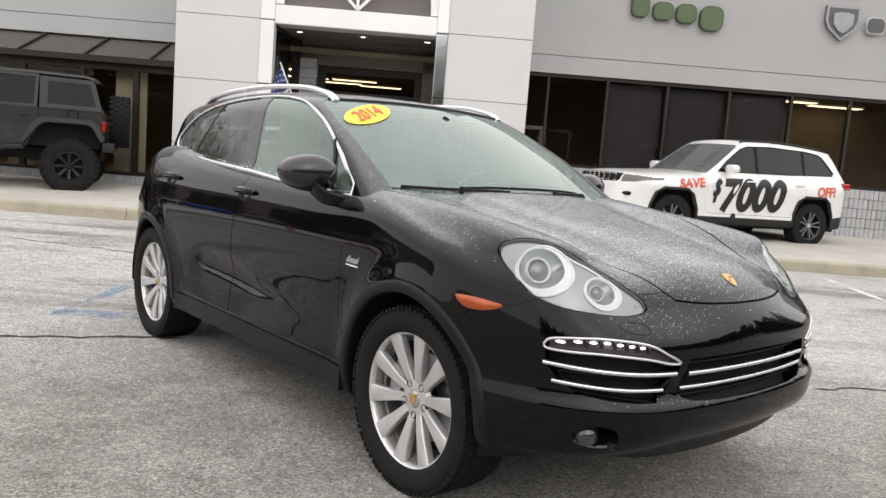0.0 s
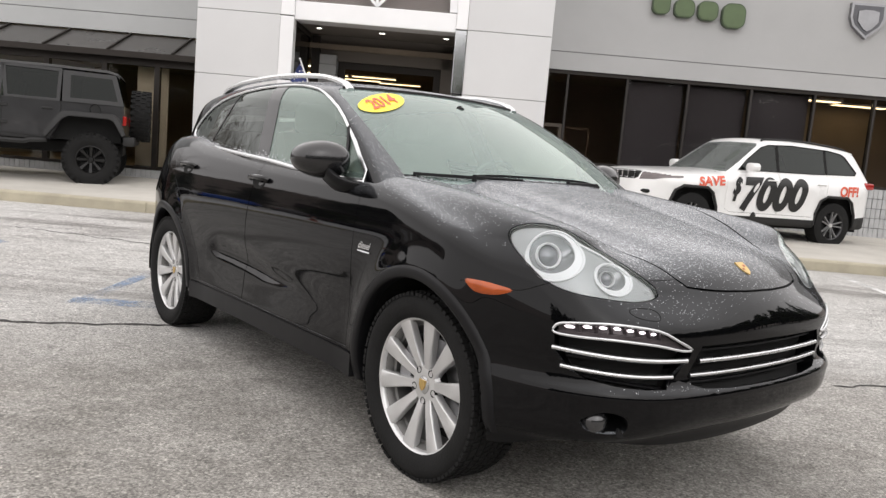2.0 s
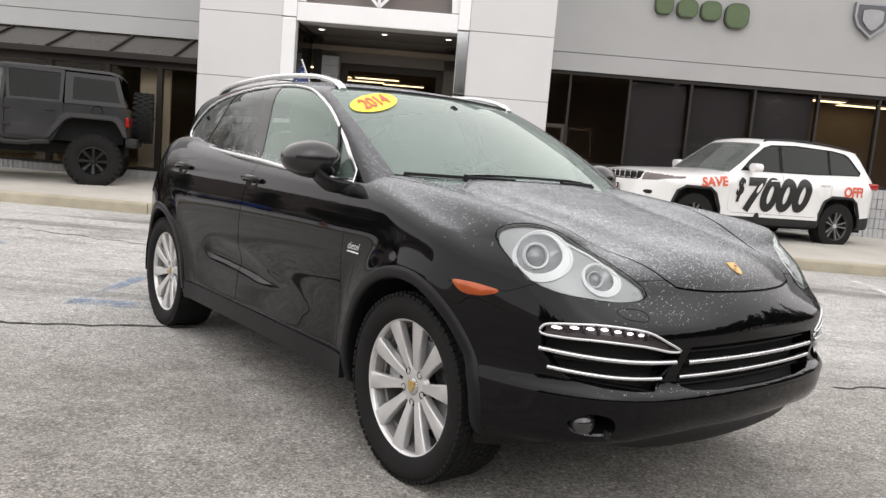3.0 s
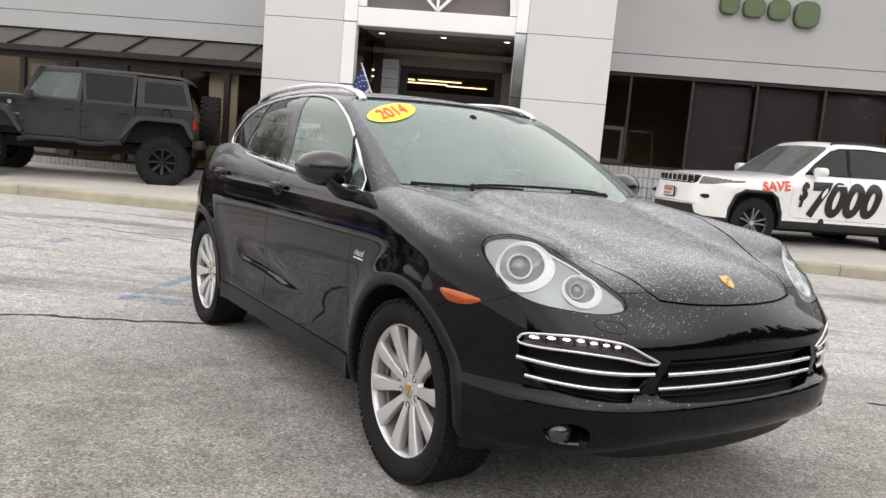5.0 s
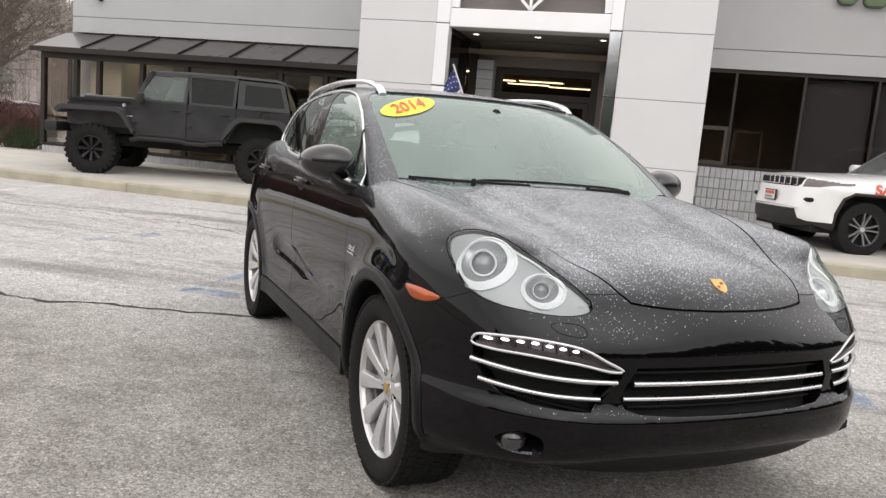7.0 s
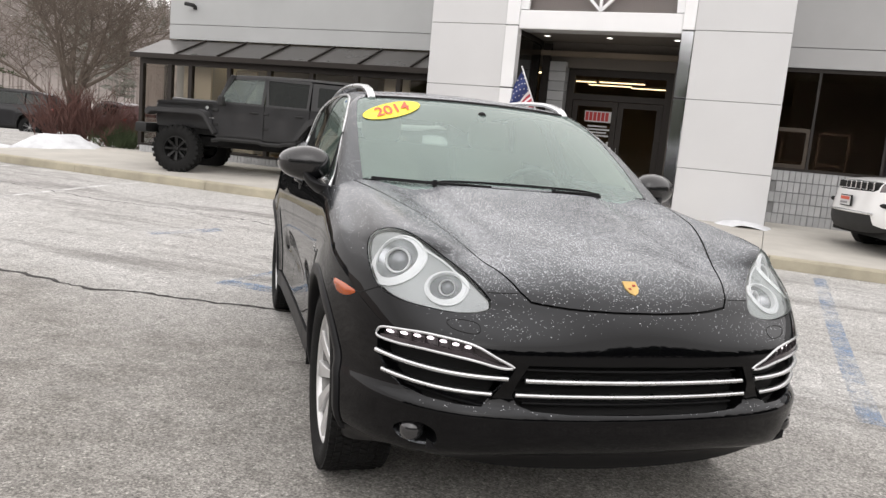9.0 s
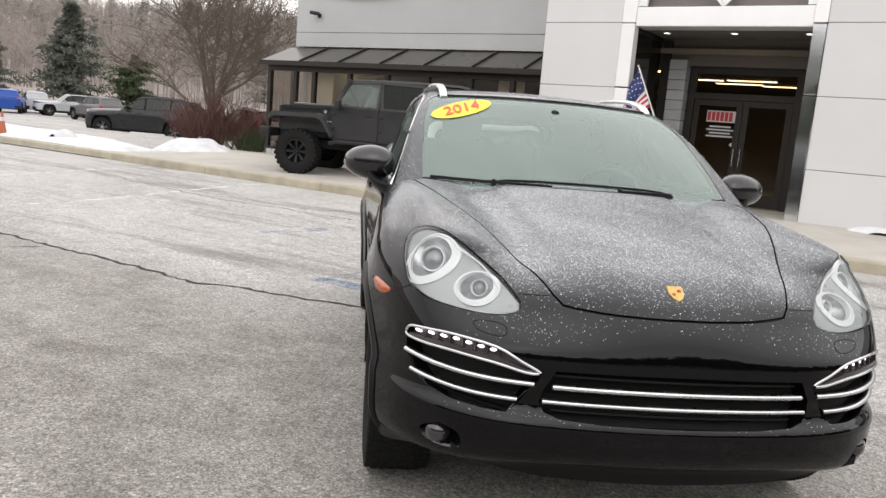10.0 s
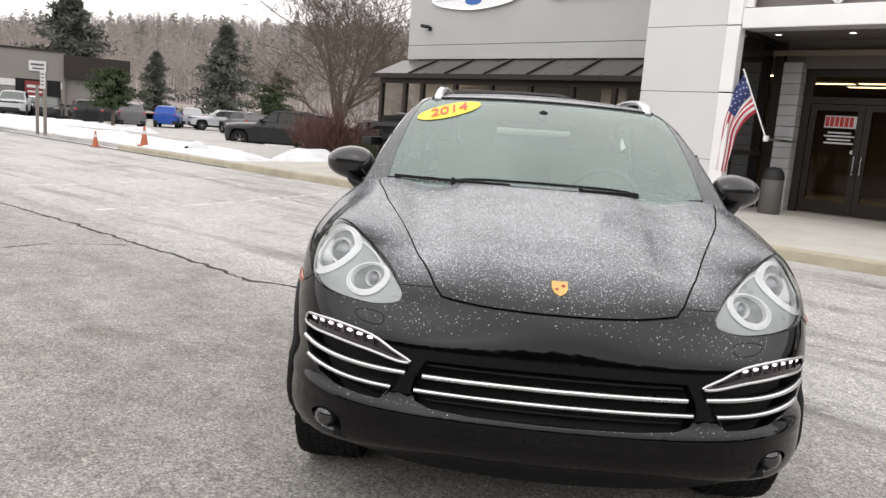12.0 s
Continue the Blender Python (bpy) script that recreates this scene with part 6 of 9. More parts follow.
# ---- grey off-roader parked on the walk ----
M["grey_paint"] = surface("dark_grey_car_paint", (0.034, 0.034, 0.036), 0.32, 0.3, 0.1, 4, 300, coat=0.6)
M["matt_black"] = surface("matt_black_plastic", (0.012, 0.012, 0.012), 0.65, 0, 0.2, 6, 90, 0.2)
M["dark_trim"] = surface("dark_grey_trim", (0.020, 0.020, 0.021), 0.5, 0, 0.12, 5, 90)
M["rim_black"] = surface("black_rim", (0.006, 0.006, 0.006), 0.4, 0.2, 0.2, 6, 90)
M["red_lamp"] = surface("red_lamp", (0.35, 0.015, 0.012), 0.15, 0, 0.1, 10, 90, coat=0.8)
M["clear_lamp"] = surface("clear_lamp", (0.6, 0.6, 0.6), 0.15, 0.3, 0.1, 10, 90, coat=0.8)
M["privacy_glass"] = glass("black_privacy_glass", (0.3, 0.3, 0.31), 0.2, 0.0, 1.30)
M["bare_glass"] = glass("clear_car_glass", (0.75, 0.88, 0.84), 0.7, 0.0, 1.4, 0.16, (0.42, 0.50, 0.48))


def big_wheel(parent, at, turn, name="wheel"):
    R = 0.447
    w = part(name, lathe([(-0.10, 0.225), (-0.125, 0.232), (-0.128, 0.222), (-0.10, 0.205), (-0.03, 0.195), (0.12, 0.195)], 40), M["rim_black"], parent, "large off-road wheel with black rim", 50, pose(*at, 0, 0, turn))
    part("tyre", lathe([(-0.12, 0.225), (-0.145, 0.26), (-0.158, 0.33), (-0.150, 0.395), (-0.135, 0.425), (-0.08, 0.432), (0.08, 0.432), (0.135, 0.425), (0.155, 0.36), (0.15, 0.28), (0.12, 0.225)], 48), M["rubber"], w, "", 60)
    if "mud_tread" not in KEEP:
        bm = bmesh.new()
        for i in range(26):
            for k, x in enumerate((-0.125, -0.045, 0.045, 0.125)):
                t = box(x - 0.034, -0.030, 0.42, x + 0.034, 0.030, R - (0.004 if k in (0, 3) else 0))
                join(bm, t, Matrix.Rotation(2 * math.pi * (i + 0.5 * (k % 2)) / 26, 4, "X"))
            t = box(-0.160, -0.022, 0.375, -0.135, 0.022, 0.43)
            join(bm, t, Matrix.Rotation(2 * math.pi * i / 26, 4, "X"))
        KEEP["mud_tread"] = mesh_from(bm, "mud_tread", M["rubber"])
        s = bmesh.new()
        rows = [[s.verts.new(p) for p in ((x + 0.03, -wd, r), (x, -wd * 0.7, r), (x, wd * 0.7, r), (x + 0.03, wd, r))] for r, wd, x in ((0.03, 0.030, -0.075), (0.11, 0.026, -0.085), (0.215, 0.040, -0.112))]
        for a, b in zip(rows, rows[1:]):
            for j in range(3):
                s.faces.new((a[j], a[j + 1], b[j + 1], b[j]))
        KEEP["rim_spoke"] = mesh_from(s, "rim_spoke", M["rim_black"], 40)
        KEEP["rim_back"] = mesh_from(lathe([(-0.02, 0.0), (-0.02, 0.2)], 32), "rim_back", M["gap"])
        KEEP["rim_cap"] = mesh_from(lathe([(-0.10, 0.0), (-0.098, 0.035), (-0.08, 0.05)], 24), "rim_cap", M["rim_black"], 40)
    for key, m in [("mud_tread", None), ("rim_back", None), ("rim_cap", None)] + [("rim_spoke", Matrix.Rotation(2 * math.pi * i / 8, 4, "X")) for i in range(8)]:
        o = new(key, KEEP[key])
        o.parent = w
        if m is not None:
            o.matrix_basis = m
    return w


def build_offroader():
    """Boxy four-door off-roader; its nose looks to -y, its left flank to +x."""
    r = Vector((2.80, 1.0)).normalized()
    ang = math.degrees(math.atan2(-r.x, r.y))
    f = Vector((-3.95, -2.40)) - 0.86 * Vector((r.y, -r.x))
    car = thing("offroad_suv", "dark grey lifted four-door off-roader parked on the walk", "car", B @ pose(f.x, f.y, 0.262, 0, 0, ang))
    P, K = M["grey_paint"], M["matt_black"]
    W = 0.78
    # tub with wheel cut-outs, drawn from the side
    tub = [(0.62, 1.36), (0.62, 0.80), (0.70, 0.72), (2.30, 0.72), (2.42, 0.95), (2.52, 1.12), (2.62, 1.16), (3.25, 1.16), (3.34, 1.05), (3.40, 0.85), (3.42, 0.85), (3.42, 1.36)]
    t = prism(tub, -W, W)
    bmesh.ops.bevel(t, geom=[e for e in t.edges if abs(e.verts[0].co.x - e.verts[1].co.x) < 1e-4], offset=0.02, segments=2, affect="EDGES")
    part("tub", t, P, car, "dark grey body tub", 40)
    nose = prism([(-0.50, 1.28), (-0.52, 0.85), (0.62, 0.85), (0.62, 1.36), (0.1, 1.335)], -0.60, 0.60)
    part("nose", nose, P, car, "", 40)
    hood = prism([(-0.53, 1.27), (-0.50, 1.315), (-0.40, 1.335), (0.2, 1.365), (0.66, 1.385), (0.66, 1.30), (-0.5, 1.26)], -0.66, 0.66)
    bmesh.ops.bevel(hood, geom=[e for e in hood.edges if abs(e.verts[0].co.x - e.verts[1].co.x) < 1e-4], offset=0.03, segments=2, affect="EDGES")
    part("bonnet", hood, P, car, "", 40)
    part("bonnet_bulge", box(-0.35, -0.35, 1.32, 0.35, 0.62, 1.405, bevel=0.03, seg=2), P, car, "", 40)
    part("grille", box(-0.56, -0.56, 0.92, 0.56, -0.50, 1.26, bevel=0.02, seg=2), P, car)
    for i in range(7):
        part("grille_slot", box(-0.27 + i * 0.085, -0.566, 0.98, -0.235 + i * 0.085, -0.555, 1.22), M["gap"], car)
    for s in (-1, 1):
        part("headlight", lathe([(-0.585, 0.0), (-0.58, 0.06), (-0.565, 0.085), (-0.55, 0.09)], 24, "y"), M["clear_lamp"], car, "round headlight", 50, pose(s * 0.42, 0, 1.10))
        # fender flares
        ff = [(-0.62, 1.10), (-0.55, 1.185), (0.40, 1.215), (0.52, 1.16), (0.74, 0.80), (0.70, 0.76), (0.50, 1.07), (0.40, 1.12), (-0.48, 1.10), (-0.58, 1.03)]
        t = prism(ff, s * 0.58, s * 0.96)
        bmesh.ops.bevel(t, geom=list(t.edges), offset=0.012, segments=2, affect="EDGES")
        part("front_flare", t, M["flare"], car, "grey wheel arch flare", 40)
        rf = [(2.22, 0.80), (2.44, 1.16), (2.54, 1.215), (3.26, 1.215), (3.36, 1.15), (3.46, 0.88), (3.41, 0.86), (3.28, 1.09), (3.20, 1.13), (2.60, 1.13), (2.50, 1.07), (2.27, 0.77)]
        t = prism(rf, s * 0.74, s * 0.96)
        bmesh.ops.bevel(t, geom=list(t.edges), offset=0.012, segments=2, affect="EDGES")
        part("rear_flare", t, M["flare"], car, "grey wheel arch flare", 40)
        part("rock_rail", sweep([(s * 0.86, 0.66, 0.66), (s * 0.86, 0.80, 0.70), (s * 0.86, 1.55, 0.70), (s * 0.86, 1.62, 0.675), (s * 0.86, 1.95, 0.675), (s * 0.86, 2.02, 0.70), (s * 0.86, 2.28, 0.72)], [(-0.05, -0.04), (0.05, -0.04), (0.06, 0.0), (0.03, 0.03), (-0.05, 0.03)]), K, car, "black step rail", 40)
        # doors with their panes
        for nm, y0, y1 in (("front_door", 0.66, 1.60), ("rear_door", 1.62, 2.46)):
            lowr = [(y0, 1.36), (y0, 0.80), (y1 - (0.14 if nm == "rear_door" else 0), 0.76), (y1, 1.02), (y1, 1.36)] if nm == "rear_door" else [(y0, 1.36), (y0, 0.80), (y0 + 0.05, 0.76), (y1, 0.76), (y1, 1.36)]
            d = part(nm, prism(lowr, s * (W + 0.004), s * (W + 0.022)), P, car)
            top = [(0.92, 1.84), (y1, 1.87)] if nm == "front_door" else [(y0, 1.87), (y1 - 0.02, 1.86)]
            lean = 0.085
            win = [(y0 + (0.06 if nm == "front_door" else 0.05), 1.375), top[0], top[1], (y1 - 0.04, 1.375)]
            bm = bmesh.new()
            a = [bm.verts.new((s * (W + 0.012 - lean * (z - 1.36) / 0.5), y, z)) for y, z in inset(win, -0.03)]
            b = [bm.verts.new((s * (W + 0.012 - lean * (z - 1.36) / 0.5), y, z)) for y, z in inset(win, 0.022)]
            c = [bm.verts.new((s * (W - 0.02 - lean * (z - 1.36) / 0.5), y, z)) for y, z in inset(win, 0.022)]
            for i in range(4):
                j = (i + 1) % 4
                bm.faces.new((a[i], a[j], b[j], b[i])), bm.faces.new((b[i], b[j], c[j], c[i]))
            bmesh.ops.recalc_face_normals(bm, faces=list(bm.faces))
            part("window_frame", bm, M["dark_trim"], d)
            bm = bmesh.new()
            bm.faces.new([bm.verts.new((s * (W - 0.008 - lean * (z - 1.36) / 0.5), y, z)) for y, z in inset(win, 0.02)])
            g = part("pane", bm, M["bare_glass"] if nm == "front_door" else M["privacy_glass"], d)
            g.visible_shadow = False
            part("door_handle", box(s * (W + 0.03) - 0.012, y1 - 0.26, 1.21, s * (W + 0.03) + 0.012, y1 - 0.11, 1.245, bevel=0.008), K, d)
            for hz in (0.93, 1.20):
                part("hinge", box(s * (W + 0.025) - 0.012, y0 - 0.03, hz, s * (W + 0.025) + 0.012, y0 + 0.08, hz + 0.05, bevel=0.006), K, d)
        m = part("door_mirror", box(s * 0.98 - 0.09, 0.80, 1.30, s * 0.98 + 0.09, 0.90, 1.49, bevel=0.03, seg=2), K, car, "square black door mirror", 40)
        part("mirror_foot", box(s * 0.86 - 0.08, 0.83, 1.32, s * 0.86 + 0.06, 0.88, 1.37), K, m)
        part("tail_lamp", box(s * 0.72 - 0.055, 3.405, 1.04, s * 0.72 + 0.055, 3.465, 1.20, bevel=0.012), M["red_lamp"], car, "red square tail lamp")
        part("fuel_cap" if s > 0 else "side_cap", lathe([(0.0, 0.0), (0.0, 0.075), (-0.02, 0.085)], 24), K, car, "", 40, pose(s * (W + 0.012), 2.98, 1.27, 0, 0, 180 if s > 0 else 0))
        part("round_badge", lathe([(0.0, 0.0), (0.0, 0.03), (-0.01, 0.035)], 20), M["satin"], car, "", 40, pose(s * (0.61), 0.45, 1.26, 0, 0, 180 if s > 0 else 0))
        for k in range(3):
            part("badge_bar", box(s * 0.795 - 0.004, 0.80 + 0.09 * k - 0.28, 1.06 - 0.03 * (k == 2), s * 0.795 + 0.004, 0.87 + 0.09 * k - 0.28, 1.08), M["satin"], car)
    # hard top with quarter panes
    bm = bmesh.new()
    rows = []
    for y, z in ((0.94, 1.865), (1.02, 1.905), (1.6, 1.935), (2.4, 1.945), (3.15, 1.935), (3.30, 1.90), (3.335, 1.84)):
        rows.append([bm.verts.new((x, y, z + dz)) for x, dz in ((-0.705, -0.045), (-0.69, -0.012), (-0.64, 0.0), (-0.3, 0.008), (0.3, 0.008), (0.64, 0.0), (0.69, -0.012), (0.705, -0.045))])
    for a, b in zip(rows, rows[1:]):
        for j in range(7):
            bm.faces.new((a[j], a[j + 1], b[j + 1], b[j]))
    bmesh.ops.recalc_face_normals(bm, faces=list(bm.faces))
    part("hard_top", bm, M["flare"], car, "textured dark hard top with fine snow", 40)
    for s in (-1, 1):
        q = [(2.48, 1.36), (2.48, 1.87), (3.28, 1.86), (3.42, 1.36)]
        wn = [(2.60, 1.43), (2.60, 1.80), (3.22, 1.79), (3.32, 1.43)]
        xx = lambda z: s * (W - 0.085 * (z - 1.36) / 0.5)
        bm = bmesh.new()
        a = [bm.verts.new((xx(z), y, z)) for y, z in q]
        b = [bm.verts.new((xx(z), y, z)) for y, z in wn]
        for i in range(4):
            bm.faces.new((a[i], a[(i + 1) % 4], b[(i + 1) % 4], b[i]))
        bmesh.ops.recalc_face_normals(bm, faces=list(bm.faces))
        part("quarter_panel", bm, M["dark_trim"], car)
        bm = bmesh.new()
        bm.faces.new([bm.verts.new((xx(z) * 0.995, y, z)) for y, z in wn])
        g = part("quarter_window", bm, M["privacy_glass"], car)
        g.visible_shadow = False
    back = bmesh.new()
    back.faces.new([back.verts.new(p) for p in ((-0.70, 3.32, 1.86), (0.70, 3.32, 1.86), (0.77, 3.425, 1.36), (-0.77, 3.425, 1.36))])
    part("rear_window", back, M["privacy_glass"], car)
    # windscreen frame
    for x0, x1 in ((-0.74, -0.67), (0.67, 0.74)):
        part("windscreen_post", prism([(0.66, 1.37), (0.72, 1.37), (1.02, 1.89), (0.95, 1.89)], x0, x1), P, car)
    part("windscreen_header", box(-0.74, 0.93, 1.83, 0.74, 1.0, 1.90, bevel=0.012), P, car)
    bm = bmesh.new()
    bm.faces.new([bm.verts.new(p) for p in ((-0.67, 0.69, 1.38), (0.67, 0.69, 1.38), (0.67, 0.95, 1.84), (-0.67, 0.95, 1.84))])
    g = part("windscreen", bm, M["bare_glass"], car)
    g.visible_shadow = False
    part("inner_arch", box(-0.70, 2.30, 0.74, 0.70, 3.38, 1.15), M["gap"], car)
    part("inner_arch", box(-0.57, -0.50, 0.74, 0.57, 0.66, 1.10), M["gap"], car)
    part("front_bumper", box(-0.88, -0.82, 0.70, 0.88, -0.60, 0.88, bevel=0.03, seg=2), K, car, "black steel bumper", 40)
    part("rear_bumper", box(-0.85, 3.42, 0.70, 0.85, 3.60, 0.86, bevel=0.03, seg=2), K, car, "", 40)
    part("frame_rail", box(-0.45, -0.6, 0.52, 0.45, 3.4, 0.72, bevel=0.02), M["gap"], car)
    part("axle", sweep([(-0.75, 0, 0.44), (0.75, 0, 0.44)], ring(0.05, 10)), K, car)
    part("axle", sweep([(-0.75, 2.947, 0.44), (0.75, 2.947, 0.44)], ring(0.05, 10)), K, car)
    for x in (-0.35, 0.35):
        st = part("seat", box(x - 0.22, 1.25, 0.95, x + 0.22, 1.7, 1.1, bevel=0.04), M["dash"], car)
        part("backrest", prism([(1.62, 1.05), (1.74, 1.05), (1.86, 1.62), (1.76, 1.62)], x - 0.2, x + 0.2), M["dash"], st)
    part("dashboard", box(-0.66, 0.72, 1.15, 0.66, 0.95, 1.38, bevel=0.03), M["dash"], car)
    for s in (-1, 1):
        big_wheel(car, (s * 0.80, 0, 0.442), 180 if s > 0 else 0)
        big_wheel(car, (s * 0.80, 2.947, 0.442), 180 if s > 0 else 0)
    big_wheel(car, (0.06, 3.66, 1.23), 90, "spare_wheel")
    return car


M["flare"] = surface("dark_grey_plastic", (0.030, 0.030, 0.031), 0.55, 0, 0.12, 5, 120, 0.15)
build_offroader()

# ---- family SUV, used for the white one on the walk and for those far off ----
def suv_body(x, y, z):
    ax = np.abs(x)
    w = curve(y, [-1.0, -0.6, -0.25, 0.2, 1.4, 2.9, 3.4, 3.9], [0.86, 0.90, 0.945, 0.95, 0.945, 0.955, 0.935, 0.87])
    sec = curve(z, [0.3, 0.42, 0.60, 0.80, 0.98, 1.06, 1.12, 1.25], [-0.05, -0.02, -0.025, -0.012, 0.0, -0.02, -0.05, -0.12])
    arch = 0.0
    for cy in (0.0, 2.915):
        q = np.maximum(np.abs(y - cy), (z - 0.38) * 1.0)
        arch = arch + 0.022 * np.exp(-((q - 0.47) / 0.07) ** 2)
    side = ax - (w + sec + arch)
    nose = curve(z, [0.3, 0.42, 0.60, 0.75, 0.95, 1.05, 1.15], [-0.82, -0.90, -0.925, -0.90, -0.86, -0.83, -0.70])
    front = (nose + 0.18 * ax ** 2 + 0.30 * ax ** 6) - y
    hood = curve(y, [-1.0, -0.85, -0.7, -0.3, 0.2, 0.6, 1.0], [0.92, 1.03, 1.075, 1.115, 1.145, 1.165, 1.17])
    top = z - (hood - 0.07 * ax ** 2 - 0.10 * ax ** 6)
    k = np.clip((y - 0.6) / 0.3, 0, 1)
    top = top * (1 - k) + (z - (1.165 + 0.02 * (y - 0.6))) * k
    tail = y - (3.87 - 0.10 * np.maximum(z - 0.95, 0) - 0.10 * ax ** 2 - 0.15 * ax ** 6 - 0.08 * np.maximum(0.6 - z, 0))
    f = smax(smax(side, front, 0.14), tail, 0.16)
    f = smax(f, top, 0.07)
    return smax(f, 0.32 - z, 0.04)


def suv_cabin(x, y, z):
    ax = np.abs(x)
    side = ax - (0.865 - 0.30 * (z - 1.15) - 0.02 * np.maximum(y - 2.4, 0) ** 2)
    roof = curve(y, [1.1, 1.4, 1.9, 2.6, 3.3, 3.7], [1.66, 1.725, 1.760, 1.752, 1.700, 1.650])
    top = z - (roof - 0.09 * ax ** 2)
    ws = 0.62 + (z - 1.16) * 1.42 + 0.20 * ax ** 2 - y
    back = y - (3.79 - 0.72 * (z - 1.2) - 0.12 * ax ** 2)
    return smax(smax(smax(side, top, 0.10), back, 0.10), ws, 0.05)


M["white_paint"] = surface("white_car_paint", (0.78, 0.78, 0.775), 0.3, 0, 0.03, 3, 60, coat=0.8)
M["dark_alloy"] = surface("dark_grey_alloy", (0.05, 0.05, 0.052), 0.35, 0.6, 0.1, 4, 50)
# pale film painted in for the sky mirrored in the SUV windscreens
M["screen_glass"] = glass("sky_film_screen_glass", (0.7, 0.78, 0.76), 0.7, 0.0, 1.5, 0.22, (0.45, 0.48, 0.47))
M["grey_alloy"] = surface("machined_grey_alloy", (0.26, 0.26, 0.265), 0.35, 0.5, 0.1, 4, 50)
M["dark_lamp"] = surface("smoked_headlight", (0.10, 0.08, 0.08), 0.15, 0.3, 0.2, 12, 80, coat=1.0)
SUV_DLO = [(0.86, 1.185), (1.06, 1.36), (1.36, 1.575), (1.52, 1.625), (2.0, 1.652), (2.8, 1.632), (3.08, 1.598), (3.18, 1.55), (3.42, 1.30), (3.38, 1.255), (2.4, 1.215), (1.5, 1.195)]
SUV_KEEP = {}


def suv_parts():
    """Cuts the panels of the SUV once; later cars share their meshes."""
    K = SUV_KEEP
    if K:
        return K
    X, Y, Z = (1, 0, 0), (0, 1, 0), (0, 0, 1)
    low = Skin(shell(suv_body, (0.55, -0.4, 3.3, 0.55, 0.80), (1.15, -1.15, 4.25, 0.15, 1.55), (20, 96, 32)))
    flank = lambda c, n: c.x < -0.55
    face = lambda c, n: c.y < -0.35 and n.y < -0.1
    for cy in (0.0, 2.915):
        low.cut([(cy - 0.44, 0.1), (cy - 0.43, 0.55), (cy - 0.34, 0.77), (cy - 0.22, 0.845), (cy + 0.22, 0.845), (cy + 0.34, 0.77), (cy + 0.43, 0.55), (cy + 0.44, 0.1)], Y, Z, flank, 1)
    low.cut([(-0.95, 0.43), (-0.40, 0.43), (0.5, 0.45), (2.4, 0.45), (3.3, 0.52), (3.95, 0.58), (3.95, 0.1), (-0.95, 0.1)], Y, Z, flank, 3, (0,))
    low.cut([(-0.56, 0.60), (-0.46, 0.615), (0.03, 0.62), (0.03, 0.30), (-0.80, 0.30), (-0.78, 0.42), (-0.62, 0.46)], X, Z, face, 3, (0,))
    low.cut([(-0.56, 0.935), (-0.58, 1.03), (-0.50, 1.045), (0.03, 1.05), (0.03, 0.90), (-0.50, 0.905)], X, Z, face, 4, (0,))
    low.cut([(-0.59, 0.905), (-0.60, 1.03), (-0.75, 1.035), (-0.93, 1.02), (-0.93, 0.965), (-0.80, 0.918)], X, Z, lambda c, n: c.y < -0.20 and c.z > 0.85 and n.z < 0.8, 5, (0,))
    low.cut([(0.60, 1.13), (0.62, 0.55), (0.72, 0.50), (1.68, 0.50), (1.68, 1.18)], Y, Z, flank, 10, (0,))
    low.cut(inset([(0.60, 1.13), (0.62, 0.55), (0.72, 0.50), (1.68, 0.50), (1.68, 1.18)], 0.005), Y, Z, flank, 6, (10,))
    rd = [(1.68, 1.18), (1.68, 0.50), (2.40, 0.50), (2.48, 0.70), (2.66, 0.90), (2.74, 1.21)]
    low.cut(rd, Y, Z, flank, 10, (0,))
    low.cut(inset(rd, 0.005), Y, Z, flank, 7, (10,))
    low.bm.normal_update()
    lay = low.tag
    for f in low.bm.faces:
        c = f.calc_center_median()
        if f.normal.z > 0.7 and c.y > 0.9 and c.y < 3.6 and abs(c.x) < 0.74:
            f[lay] = 20
    K["body"] = mesh_from(low.lift(0, both=True), "body", M["white_paint"], 40)
    K["cladding"] = mesh_from(low.lift(3, both=True), "cladding", M["matt_black"], 40)
    K["grille"] = mesh_from(low.lift(4, both=True, out=-0.02), "grille", M["gap"], 40)
    for mir in (False, True):
        K["headlight", mir] = mesh_from(low.lift(5, mirror=mir), "headlight", M["dark_lamp"], 40)
        K["front_door", mir] = mesh_from(low.lift(6, mirror=mir), "front_door", M["white_paint"], 40)
        K["rear_door", mir] = mesh_from(low.lift(7, mirror=mir), "rear_door", M["white_paint"], 40)
        K["panel_gap", mir] = mesh_from(low.lift(10, mirror=mir, rim=0, out=-0.008), "panel_gap", M["gap"])
    top = Skin(shell(suv_cabin, (0.35, 1.5, 3.0, 1.2, 1.35), (1.2, 0.2, 4.3, 1.0, 2.1), (20, 50, 20)))
    fl = lambda c, n: c.x < -0.45 and abs(n.x) > 0.45
    top.cut(SUV_DLO, Y, Z, fl, 1)
    top.cut([(-0.76, 1.14), (-0.74, 1.30), (-0.66, 1.60), (-0.60, 1.645), (0.03, 1.665), (0.03, 1.14)], X, Z, lambda c, n: n.y < -0.25 and c.y < 2.0, 2)
    for yy in (1.66, 1.72, 2.70, 2.75):
        top.cut([(yy, 1.1), (yy + 0.001, 1.7), (yy + 0.002, 1.7)], Y, Z, fl)
    for f in top.bm.faces:
        if f[top.tag] == 1:
            y = f.calc_center_median().y
            f[top.tag] = 3 if y < 1.66 else 9 if y < 1.72 else 4 if y < 2.70 else 7 if y < 2.75 else 5
    top.bm.normal_update()
    K["roof"] = mesh_from(top.lift(0, both=True, rim=0.02), "roof", M["white_paint"], 40)
